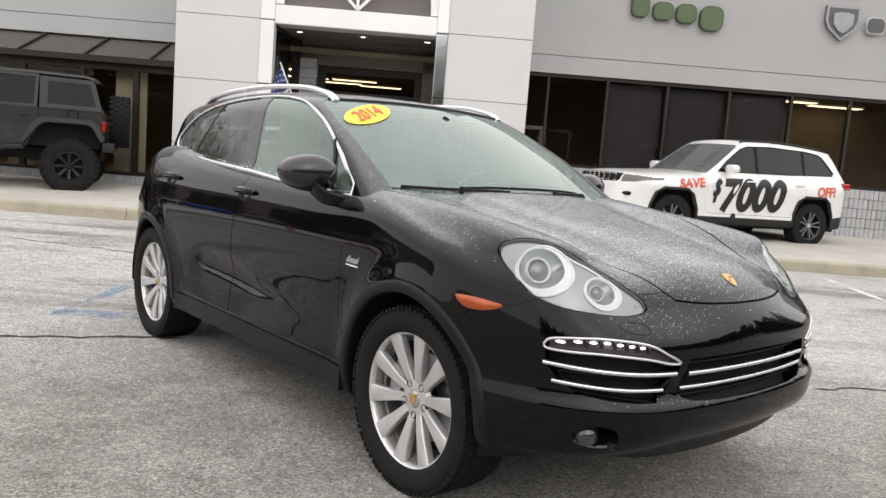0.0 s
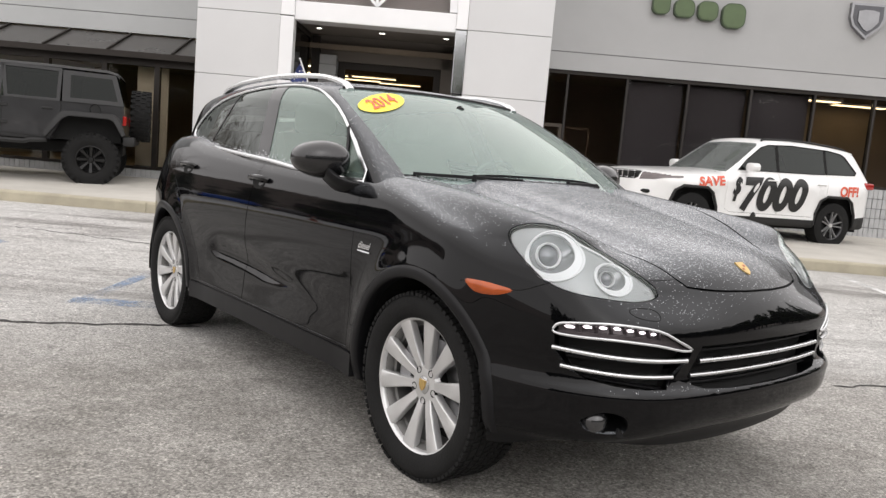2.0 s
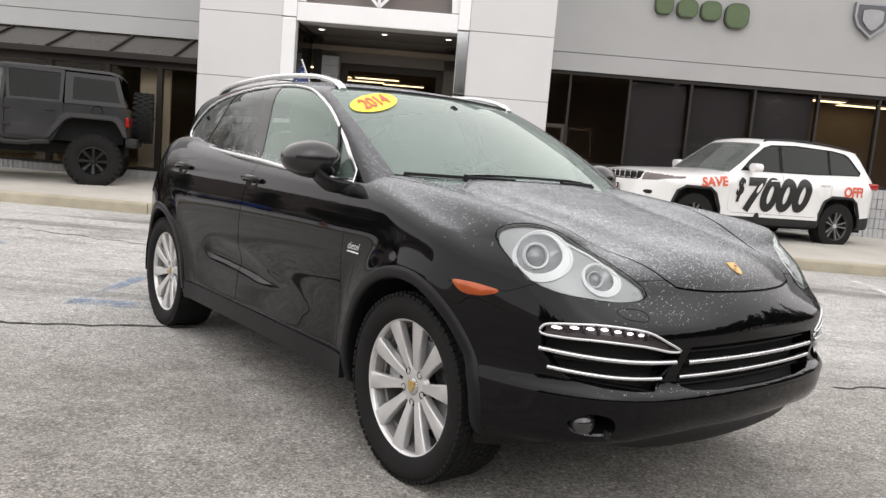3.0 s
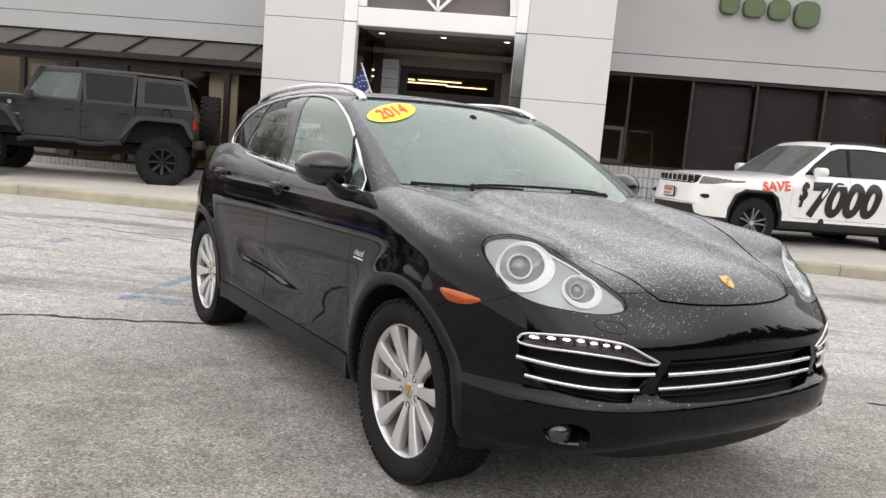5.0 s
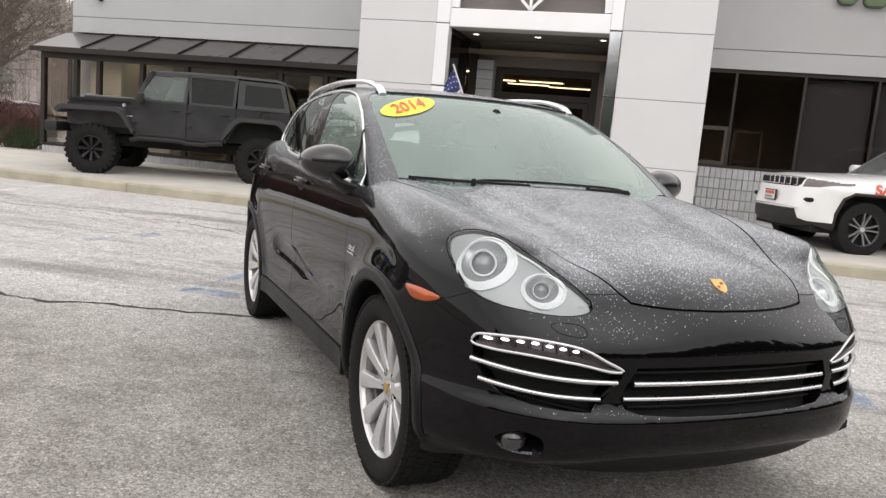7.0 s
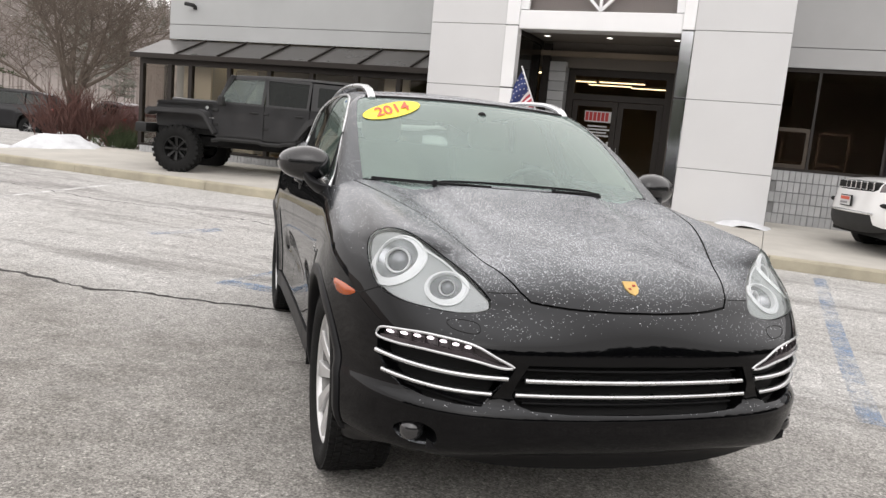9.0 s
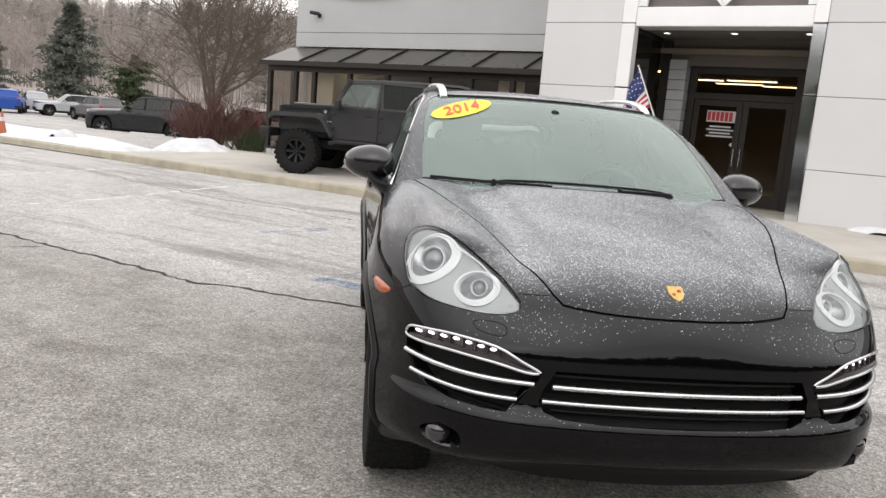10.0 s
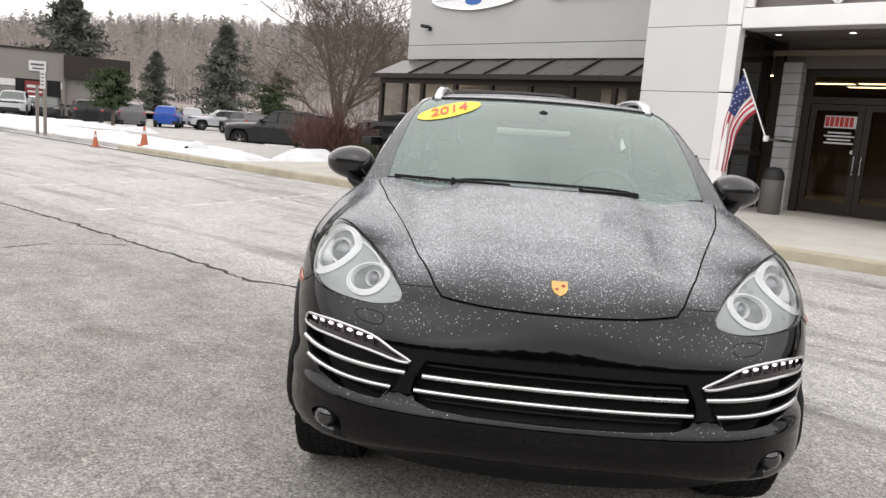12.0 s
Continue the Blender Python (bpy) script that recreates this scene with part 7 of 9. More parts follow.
    K["windscreen"] = mesh_from(top.lift(2, both=True, rim=0), "windscreen", M["screen_glass"], 180)
    for mir in (False, True):
        for code, nm in ((3, "front_side_window"), (4, "rear_side_window"), (5, "quarter_window")):
            K[nm, mir] = mesh_from(top.lift(code, mirror=mir, rim=0, out=-0.004), nm, M["tint_glass"], 180)
        K["middle_pillar", mir] = mesh_from(top.lift(9, mirror=mir, rim=0), "window_pillar", M["gap"], 180)
        K["window_pillar", mir] = mesh_from(top.lift(7, mirror=mir, rim=0), "window_pillar", M["gap"], 180)
        pts = [flank_at(y, z, 0.003, suv_cabin) for y, z in SUV_DLO]
        K["window_trim", mir] = mesh_from(flip(sweep(pts, ring(0.008, 6), closed=True), mir), "window_trim", M["gap"], 60)
        rail = []
        for y, d in ((1.45, 0.0), (1.55, 0.016), (2.3, 0.024), (3.1, 0.02), (3.3, 0.0)):
            rail.append((-0.62, y, root(suv_cabin, (-0.62, y, 2.1), (0, 0, -1)).z + d))
        K["roof_rail", mir] = mesh_from(flip(sweep(smooth_line(rail, 4), ring(0.016, 6)), mir), "roof_rail", M["matt_black"], 60)
        m = bmesh.new()
        bmesh.ops.create_uvsphere(m, u_segments=16, v_segments=10, radius=1.0)
        m.transform(pose(-1.01, 1.02, 1.235) @ Matrix.Diagonal((0.135, 0.075, 0.085, 1)))
        for v in m.verts:
            d = v.co - Vector((-1.01, 1.02, 1.235))
            v.co.y = 1.02 + max(-0.075, min(0.035, d.y * 1.3))
            v.co.z = 1.235 + max(-0.060, min(0.070, d.z * 1.2))
        K["door_mirror", mir] = mesh_from(flip(m, mir), "door_mirror", M["white_paint"], 60)
        K["tail_lamp", mir] = mesh_from(flip(box(-0.885, 3.58, 1.03, -0.66, 3.80, 1.15, bevel=0.03, seg=2), mir), "tail_lamp", M["red_lamp"], 40)
        for i, y in enumerate((1.52, 2.56)):
            h = [flank_at(y + d, 1.045, o, suv_body) for d, o in ((-0.10, 0.0), (-0.08, 0.03), (0.06, 0.03), (0.08, 0.0))]
            K["door_handle", mir, i] = mesh_from(flip(sweep(h, ring(0.013, 6)), mir), "door_handle", M["white_paint"], 60)
        for i, cy in enumerate((0.0, 2.915)):
            lip = []
            for a, b in ((-0.445, 0.36), (-0.432, 0.55), (-0.342, 0.775), (-0.22, 0.85), (0.22, 0.85), (0.342, 0.775), (0.432, 0.55), (0.445, 0.36)):
                p = root(suv_body, (-1.2, cy + a * 1.03, b + 0.012), (1, 0, 0))
                lip.append(p if p is not None else Vector((-0.93, cy + a, b)))
            K["arch_lip", mir, i] = mesh_from(flip(sweep(lip, ring(0.024, 8)), mir), "arch_lip", M["matt_black"], 60)
    K["slots"] = []
    for i in range(7):
        x = -0.43 + i * 0.143
        z0, z1 = 0.915, 1.035
        p = root(suv_body, (x, -1.2, 0.975), (0, 1, 0))
        K["slots"].append(mesh_from(box(x - 0.062, p.y - 0.016, z0, x + 0.062, p.y + 0.01, z1, bevel=0.012), "slot_ring", M["chrome"]))
        K["slots"].append(mesh_from(box(x - 0.048, p.y - 0.020, z0 + 0.014, x + 0.048, p.y - 0.014, z1 - 0.014, bevel=0.002), "slot", M["gap"]))
    K["spoiler"] = mesh_from(prism([(3.22, 1.655), (3.30, 1.668), (3.50, 1.640), (3.51, 1.625), (3.30, 1.605)], -0.58, 0.58), "spoiler", M["white_paint"], 40)
    K["underbody"] = mesh_from(box(-0.78, -0.70, 0.28, 0.78, 3.6, 0.85), "underbody", M["gap"])
    K["interior"] = mesh_from(box(-0.72, 0.9, 0.85, 0.72, 3.4, 1.16), "interior", M["dash"])
    for x in (-0.36, 0.36):
        K["seat", x] = mesh_from(prism([(1.75, 1.1), (1.88, 1.1), (1.98, 1.58), (1.88, 1.60)], x - 0.22, x + 0.22), "seat", M["dash"])
    K["foot"] = mesh_from(lathe([(-0.122, 0.24), (-0.125, 0.34), (-0.11, 0.380), (0.11, 0.380), (0.122, 0.34), (0.12, 0.24)], 40), "tyre", M["rubber"], 40)
    K["rim"] = mesh_from(lathe([(-0.095, 0.225), (-0.118, 0.245), (-0.112, 0.25), (-0.085, 0.235), (0.08, 0.24)], 40), "rim", M["dark_alloy"], 40)
    K["rim_back"] = mesh_from(lathe([(-0.03, 0.0), (-0.03, 0.235)], 32), "rim_back", M["gap"])
    s = bmesh.new()
    for d in (-1, 1):
        rows = [[s.verts.new(p) for p in ((x + 0.03, c - wd, r), (x, c - wd * 0.7, r), (x, c + wd * 0.7, r), (x + 0.03, c + wd, r))] for r, c, wd, x in ((0.03, d * 0.012, 0.014, -0.085), (0.13, d * 0.026, 0.012, -0.095), (0.243, d * 0.052, 0.015, -0.105))]
        for a, b in zip(rows, rows[1:]):
            for j in range(3):
                s.faces.new((a[j], a[j + 1], b[j + 1], b[j]))
    K["spoke"] = mesh_from(s, "spoke", M["grey_alloy"], 40)
    K["cap"] = mesh_from(lathe([(-0.10, 0.0), (-0.098, 0.03), (-0.08, 0.04)], 20), "cap", M["alloy"], 40)
    return K



def family_suv(m, label, paint=None, group=""):
    K = suv_parts()
    car = thing("family_suv", label, "car", m, group)

    def sub(name, mesh, parent=None, m=None, paintable=False, label=""):
        o = new(name, mesh)
        o.parent = parent or car
        if m is not None:
            o.matrix_basis = m
        if paintable and paint is not None:
            o.material_slots[0].link = "OBJECT"
            o.material_slots[0].material = paint
        return tagged(o, label)

    sub("body", K["body"], paintable=True), sub("roof", K["roof"], paintable=True), sub("spoiler", K["spoiler"], paintable=True), sub("cladding", K["cladding"]), sub("underbody", K["underbody"]), sub("interior", K["interior"])
    g = sub("grille", K["grille"])
    for i, me in enumerate(K["slots"]):
        sub("slot_ring" if i % 2 == 0 else "slot", me, g)
    sub("windscreen", K["windscreen"]).visible_shadow = False
    for x in (-0.36, 0.36):
        sub("seat", K["seat", x])
    for mir in (False, True):
        for nm in ("headlight", "front_side_window", "rear_side_window", "quarter_window", "window_pillar", "window_trim", "roof_rail", "tail_lamp", "panel_gap"):
            sub(nm, K[nm, mir])
        sub("window_pillar", K["middle_pillar", mir])
        sub("door_mirror", K["door_mirror", mir], paintable=True)
        doors = [sub("front_door", K["front_door", mir], paintable=True), sub("rear_door", K["rear_door", mir], paintable=True)]
        for i in (0, 1):
            sub("door_handle", K["door_handle", mir, i], doors[i], paintable=True)
            sub("arch_lip", K["arch_lip", mir, i])
        for cy in (0.0, 2.915):
            w = sub("wheel", K["foot"], None, pose((-0.81 if not mir else 0.81), cy, 0.378, 0, 0, 180 if mir else 0), label="black tyre on a silver alloy rim")
            sub("rim", K["rim"], w), sub("rim_back", K["rim_back"], w), sub("cap", K["cap"], w)
            for i in range(5):
                sub("spoke", K["spoke"], w, Matrix.Rotation(2 * math.pi * i / 5 + 0.2, 4, "X"))
    return car


def build_white_suv():
    r = Vector((2.72, 1.02)).normalized()
    ang = math.degrees(math.atan2(-r.x, r.y))
    f = Vector((8.62, -2.02)) - 0.93 * Vector((r.y, -r.x))
    car = family_suv(B @ pose(f.x, f.y, 0.265, 0, 0, ang), "white SUV with sale lettering on its doors, parked on the walk")
    frame_ = part("plate_frame", box(-0.155, -0.950, 0.665, 0.155, -0.925, 0.825, bevel=0.006), M["matt_black"], car, "black plate frame")
    plate = part("plate", box(-0.145, -0.955, 0.68, 0.145, -0.949, 0.81), M["dim_plate"], frame_, "pale plate with a red bar")
    for k, (a, b) in enumerate(((0.755, 0.800), (0.70, 0.73))):
        part("plate_bar", box(-0.125, -0.959, a, 0.125 - 0.05 * k, -0.954, b), M["red_vinyl"] if k == 0 else M["sign_grey"], frame_)
    low = part("bumper_bar", sweep([nose2(x, 0.60) for x in np.linspace(-0.62, 0.62, 15)], ring(0.016, 6)), M["chrome"], car)
    for s in (-1, 1):
        part("fog_pocket", box(s * 0.70 - 0.09, -0.80, 0.70, s * 0.70 + 0.09, -0.70, 0.76, bevel=0.02), M["gap"], car)
    # vinyl lettering on the near flank
    for body_, y, z, size, wide, mat, rise, lab in (("SAVE", 0.31, 0.958, 0.200, 1.12, "red_vinyl", 0.10, "red sale lettering"), 
                                               ("OFF!", 3.17, 0.965, 0.225, 0.95, "red_vinyl", 0.04, "red sale lettering"),
                                               ("7000", 1.58, 0.800, 0.70, 0.93, "black_vinyl", 0.03, "tall black price digits"), (",", 1.225, 0.600, 0.62, 0.8, "black_vinyl", 0.0, "black comma"),
                                               ("S", 0.82, 0.900, 0.36, 0.85, "black_vinyl", 0.03, "black dollar sign"), ("|", 0.82, 0.900, 0.40, 1.0, "black_vinyl", 0.0, "bar of the dollar sign")):
        bm = text_mesh(body_, size, 0.0, bold=(0.040 if size < 0.3 else 0.034 if size < 0.6 else 0.050) * size)
        bmesh.ops.triangulate(bm, faces=list(bm.faces))
        bmesh.ops.subdivide_edges(bm, edges=[e for e in bm.edges if e.calc_length() > 0.05], cuts=4)
        for v in bm.verts:
            yy, zz = y + v.co.x * wide + 0.17 * v.co.z, z + v.co.z + rise * v.co.x
            p = root(suv_body, (-1.2, yy, zz), (1, 0, 0))
            v.co = Vector((-(p.x - (0.010 if body_ != "|" else 0.013)), yy, zz)) if p is not None else Vector((0.95, yy, zz))
        bmesh.ops.recalc_face_normals(bm, faces=list(bm.faces))
        for piece in islands(bm):
            part("vinyl_letter", piece, M[mat], car, lab)
    return car


def nose2(x, z):
    return root(suv_body, (x, -1.2, z), (0, 1, 0)) + Vector((0, -0.01, 0))


M["dim_plate"] = surface("white_plate", (0.60, 0.60, 0.60), 0.5, 0, 0.1, 5, 60)
M["sign_grey"] = surface("grey_plate_bar", (0.25, 0.25, 0.26), 0.5, 0, 0.1, 5, 60)
M["black_vinyl"] = surface("black_vinyl", (0.012, 0.012, 0.012), 0.45, 0, 0.05, 8, 80)
build_white_suv()

# ---- marks on the lot ----
def worn_paint(name, colour, cover):
    m, n, l, p = _tree(name)
    v = _coords(n, l, 1.0)
    p.inputs["Base Color"].default_value = (*colour, 1)
    p.inputs["Roughness"].default_value = 0.8
    tr, mx = n.new("ShaderNodeBsdfTransparent"), n.new("ShaderNodeMixShader")
    a, b = _noise(n, l, v, 2.2, 5, 0.75), _noise(n, l, v, 60, 3, 0.8)
    s = n.new("ShaderNodeMath"); s.operation = "ADD"
    l.new(a, s.inputs[0]), l.new(b, s.inputs[1])
    fac = n.new("ShaderNodeMapRange")
    fac.inputs["From Min"].default_value, fac.inputs["From Max"].default_value = 1.35 - cover, 1.75 - cover
    l.new(s.outputs[0], fac.inputs["Value"])
    l.new(fac.outputs["Result"], mx.inputs[0]), l.new(tr.outputs[0], mx.inputs[1]), l.new(p.outputs[0], mx.inputs[2])
    l.new(mx.outputs[0], n["Material Output"].inputs["Surface"])
    return m


M["blue_line"] = worn_paint("worn_blue_paint", (0.24, 0.34, 0.50), 0.42)
M["white_line"] = worn_paint("worn_white_paint", (0.74, 0.74, 0.73), 0.62)
M["crack"] = surface("crack_fill", (0.045, 0.042, 0.04), 0.95, 0, 0.3, 8, 60)
M["stain"] = worn_paint("dark_stain", (0.12, 0.115, 0.11), 0.42)


def ribbon(pts, width, lift, jag=0.0, seed=1, step=0.12):
    """A flat strip along a line on the lot, with an uneven edge."""
    rnd = random.Random(seed)
    line = []
    for a, b in zip(pts, pts[1:]):
        k = max(1, int(math.dist(a, b) / step))
        line += [(a[0] + (b[0] - a[0]) * i / k, a[1] + (b[1] - a[1]) * i / k) for i in range(k)]
    line.append(pts[-1])
    bm, prev = bmesh.new(), None
    off = 0.0
    for i, (x, y) in enumerate(line):
        p, q = line[max(i - 1, 0)], line[min(i + 1, len(line) - 1)]
        d = Vector((q[0] - p[0], q[1] - p[1])).normalized()
        n = Vector((-d.y, d.x))
        off = off * 0.7 + rnd.uniform(-jag, jag)
        w = width * (1 + (rnd.uniform(-0.6, 0.9) if jag else 0)) / 2
        if jag and i in (0, len(line) - 1):
            w *= 0.1
        row = []
        for s in (-1, 1):
            c = Vector((x, y)) + n * (off + s * w)
            row.append(bm.verts.new((c.x, c.y, lot_height(c.x, c.y) + lift)))
        if prev:
            bm.faces.new((prev[0], row[0], row[1], prev[1]))
        prev = row
    bmesh.ops.recalc_face_normals(bm, faces=list(bm.faces))
    if bm.faces and sum(f.normal.z for f in bm.faces) < 0:
        bmesh.ops.reverse_faces(bm, faces=list(bm.faces))
    return bm


def mark(name, label, mat, *a, **k):
    tagged(part(name, ribbon(*a, **k), M[mat], None, label, m=B), "", "road marking" if "line" in name else "crack", kind="structure")


mark("road_crack", "long jagged crack across the asphalt", "crack", [(-9.5, -9.75), (-6.5, -9.7), (-4.2, -9.58), (-2.1, -9.47), (0.0, -9.38), (1.5, -9.42), (2.4, -9.15), (3.2, -9.0)], 0.034, 0.004, 0.030, 3, 0.07)
mark("road_crack", "fine branching crack in the asphalt", "crack", [(-0.55, -9.5), (-0.75, -9.9), (-0.92, -10.25), (-0.80, -10.7)], 0.012, 0.004, 0.02, 5, 0.06)
mark("road_crack", "fine crack across the asphalt", "crack", [(-5.5, -5.2), (-3.0, -5.5), (-0.1, -5.36), (1.7, -5.75), (3.6, -5.9), (5.0, -6.4)], 0.014, 0.004, 0.03, 7, 0.07)
mark("road_crack", "crack along the parking row", "crack", [(7.4, -9.2), (9.0, -8.9), (11.0, -9.1), (13.0, -8.8)], 0.024, 0.004, 0.03, 8, 0.07)
mark("painted_line", "worn blue accessible-bay line", "blue_line", [(2.1, -8.5), (2.1, -3.6)], 0.12, 0.004)
mark("painted_line", "worn blue accessible-bay line", "blue_line", [(7.08, -9.0), (7.08, -3.6)], 0.14, 0.004)
mark("painted_line", "worn blue accessible-bay mark", "blue_line", [(2.02, -8.45), (2.9, -8.40)], 0.22, 0.004)
mark("painted_line", "worn blue accessible-bay mark", "blue_line", [(-0.2, -7.0), (0.2, -6.2)], 0.20, 0.004)
mark("painted_line", "worn white parking line", "white_line", [(10.2, -8.5), (10.2, -3.6)], 0.11, 0.004)
mark("painted_line", "worn white parking line", "white_line", [(-3.35, -8.7), (-3.75, -3.5)], 0.10, 0.004)
mark("painted_line", "worn white parking line", "white_line", [(-6.6, -8.7), (-6.9, -3.5)], 0.10, 0.004)
mark("painted_line", "worn white parking line", "white_line", [(-9.9, -8.7), (-10.2, -3.5)], 0.10, 0.004)
mark("painted_line", "worn white parking line", "white_line", [(13.3, -8.5), (13.3, -3.6)], 0.11, 0.004)

# ---- small things on and before the showroom ----
M["sign_green"] = surface("green_sign_face", (0.085, 0.125, 0.055), 0.45, 0, 0.08, 5, 60)
M["sign_dark"] = surface("dark_sign_face", (0.10, 0.10, 0.11), 0.4, 0.3, 0.1, 5, 60)
M["sign_red"] = surface("red_sign_face", (0.45, 0.03, 0.03), 0.45, 0, 0.08, 5, 60)
M["sign_blue"] = surface("blue_sign_face", (0.04, 0.13, 0.42), 0.35, 0.2, 0.08, 5, 60)
M["sign_green_edge"] = surface("dark_green_sign_edge", (0.05, 0.075, 0.035), 0.5, 0, 0.1, 5, 60)
M["sign_steel"] = surface("dull_sign_steel", (0.30, 0.30, 0.31), 0.35, 0.8, 0.1, 5, 60)
M["sign_edge"] = surface("pale_sign_edge", (0.55, 0.55, 0.52), 0.4, 0.3, 0.08, 5, 60)
M["dim_white"] = surface("dim_white_vinyl", (0.55, 0.55, 0.55), 0.5, 0, 0.1, 5, 60)


def rounded(x0, z0, x1, z1, y0, y1):
    r = 0.36 * min(x1 - x0, z1 - z0)
    pts = []
    for cx, cz, a0 in ((x1 - r, z1 - r, 0), (x0 + r, z1 - r, 90), (x0 + r, z0 + r, 180), (x1 - r, z0 + r, 270)):
        pts += [(cx + r * math.cos(radians(a0 + 15 * k)), cz + r * math.sin(radians(a0 + 15 * k))) for k in range(7)]
    return prism(pts, y0, y1, "xz")


def wall_sign(name, label, mat, boxes, edge="sign_edge"):
    s = thing(name, label, "sign", B)
    for x0, z0, x1, z1, r in boxes:
        b = part("letter_block", rounded(x0, z0, x1, z1, WALL_Y - 0.10, WALL_Y - 0.001), M[edge], s)
        part("letter_face", rounded(x0 + r, z0 + r, x1 - r, z1 - r, WALL_Y - 0.112, WALL_Y - 0.10), M[mat], b)


wall_sign("wall_sign", "green raised letter blocks on the wall", "sign_green", edge="sign_green_edge", boxes=[(8.43, 4.36, 8.78, 4.92, 0.02), (8.86, 4.33, 9.26, 4.68, 0.02), (9.32, 4.31, 9.72, 4.68, 0.02), (9.80, 4.20, 10.26, 4.68, 0.02)])
wall_sign("wall_sign", "dark raised letter blocks on the wall", "sign_dark", [(13.10, 4.40, 13.48, 4.72, 0.02), (13.56, 4.40, 13.96, 4.72, 0.02), (14.04, 4.40, 14.46, 4.72, 0.02)])
wall_sign("wall_sign", "dark red raised letter blocks on the wall", "sign_red", [(-3.25, 4.47, -2.8, 4.85, 0.02), (-2.7, 4.47, -2.25, 4.85, 0.02), (-2.15, 4.47, -1.7, 4.85, 0.02), (-1.6, 4.47, -1.15, 4.85, 0.02), (-1.05, 4.47, -0.6, 4.85, 0.02)])


def shield_sign():
    s = thing("shield_sign", "chrome shield emblem on the wall", "sign", B @ pose(12.62, WALL_Y, 4.56))
    out = [(-0.33, 0.33), (0.33, 0.33), (0.34, 0.05), (0.27, -0.12), (0.0, -0.34), (-0.27, -0.12), (-0.34, 0.05)]
    part("shield_rim", prism(out, -0.10, -0.001, "xz"), M["sign_steel"], s)
    part("shield_field", prism(inset(out, 0.045), -0.107, -0.10, "xz"), M["sign_dark"], s)
    part("shield_crest", prism([(-0.2, 0.17), (-0.08, 0.2), (0.08, 0.2), (0.2, 0.17), (0.2, -0.02), (0.08, -0.16), (0, -0.2), (-0.08, -0.16), (-0.2, -0.02)], -0.13, -0.107, "xz"), M["sign_steel"], s)


def wing_sign():
    s = thing("wing_sign", "silver winged emblem with a blue centre on the wall", "sign", B @ pose(-5.52, WALL_Y, 4.53))
    out = smooth_line([(-1.38, 0.10), (-0.7, 0.14), (0, 0.18), (0.7, 0.14), (1.38, 0.10), (1.20, -0.06), (0.6, -0.17), (0, -0.21), (-0.6, -0.17), (-1.20, -0.06)], 4, True)
    part("wing", prism(out, -0.09, -0.001, "xz"), M["chrome"], s)
    part("wing_line", prism(inset(out, 0.06), -0.094, -0.09, "xz"), M["satin"], s)
    part("blue_oval", prism([(0.26 * math.cos(a), 0.10 * math.sin(a)) for a in np.linspace(0, 2 * math.pi, 24, endpoint=False)], -0.105, -0.094, "xz"), M["sign_blue"], s)


shield_sign()
wing_sign()


def security_camera():
    c = thing("security_camera", "small black security camera on a wall bracket", "camera", B @ pose(-6.99, WALL_Y, 3.93))
    part("bracket", box(-0.04, -0.06, -0.06, 0.04, 0.0, 0.04, bevel=0.01), M["matt_black"], c)
    part("arm", sweep([(0, -0.05, 0), (-0.02, -0.14, 0.02)], ring(0.018, 8)), M["matt_black"], c)
    b = lathe([(-0.14, 0.0), (-0.14, 0.045), (0.10, 0.045), (0.12, 0.03), (0.12, 0.0)], 16)
    part("housing", b, M["matt_black"], c, "", 40, pose(-0.03, -0.16, 0.03, 0, 8, 10))


security_camera()


def door_notice():
    s = thing("door_notice", "red and white notice with pale lines on the door glass", "notice", B @ pose(2.98, 2.045, 2.05))
    part("plate", box(-0.28, -0.004, -0.10, 0.28, 0.0, 0.12), M["dim_white"], s)
    for i in range(6):
        part("red_bar", box(-0.265 + i * 0.082, -0.008, -0.075, -0.20 + i * 0.082, -0.004, 0.10), M["sign_red"], s)
    for i, w in enumerate((0.20, 0.26, 0.20, 0.25)):
        part("pale_bar", box(-w, -0.004, -0.20 - i * 0.062, w, 0.0, -0.17 - i * 0.062), M["dim_white"], s)
    part("round_decal", lathe([(-0.004, 0.0), (-0.004, 0.035), (0, 0.035)], 16, "y"), M["dim_white"], s, "", None, pose(0.25, 0, -0.52))


door_notice()


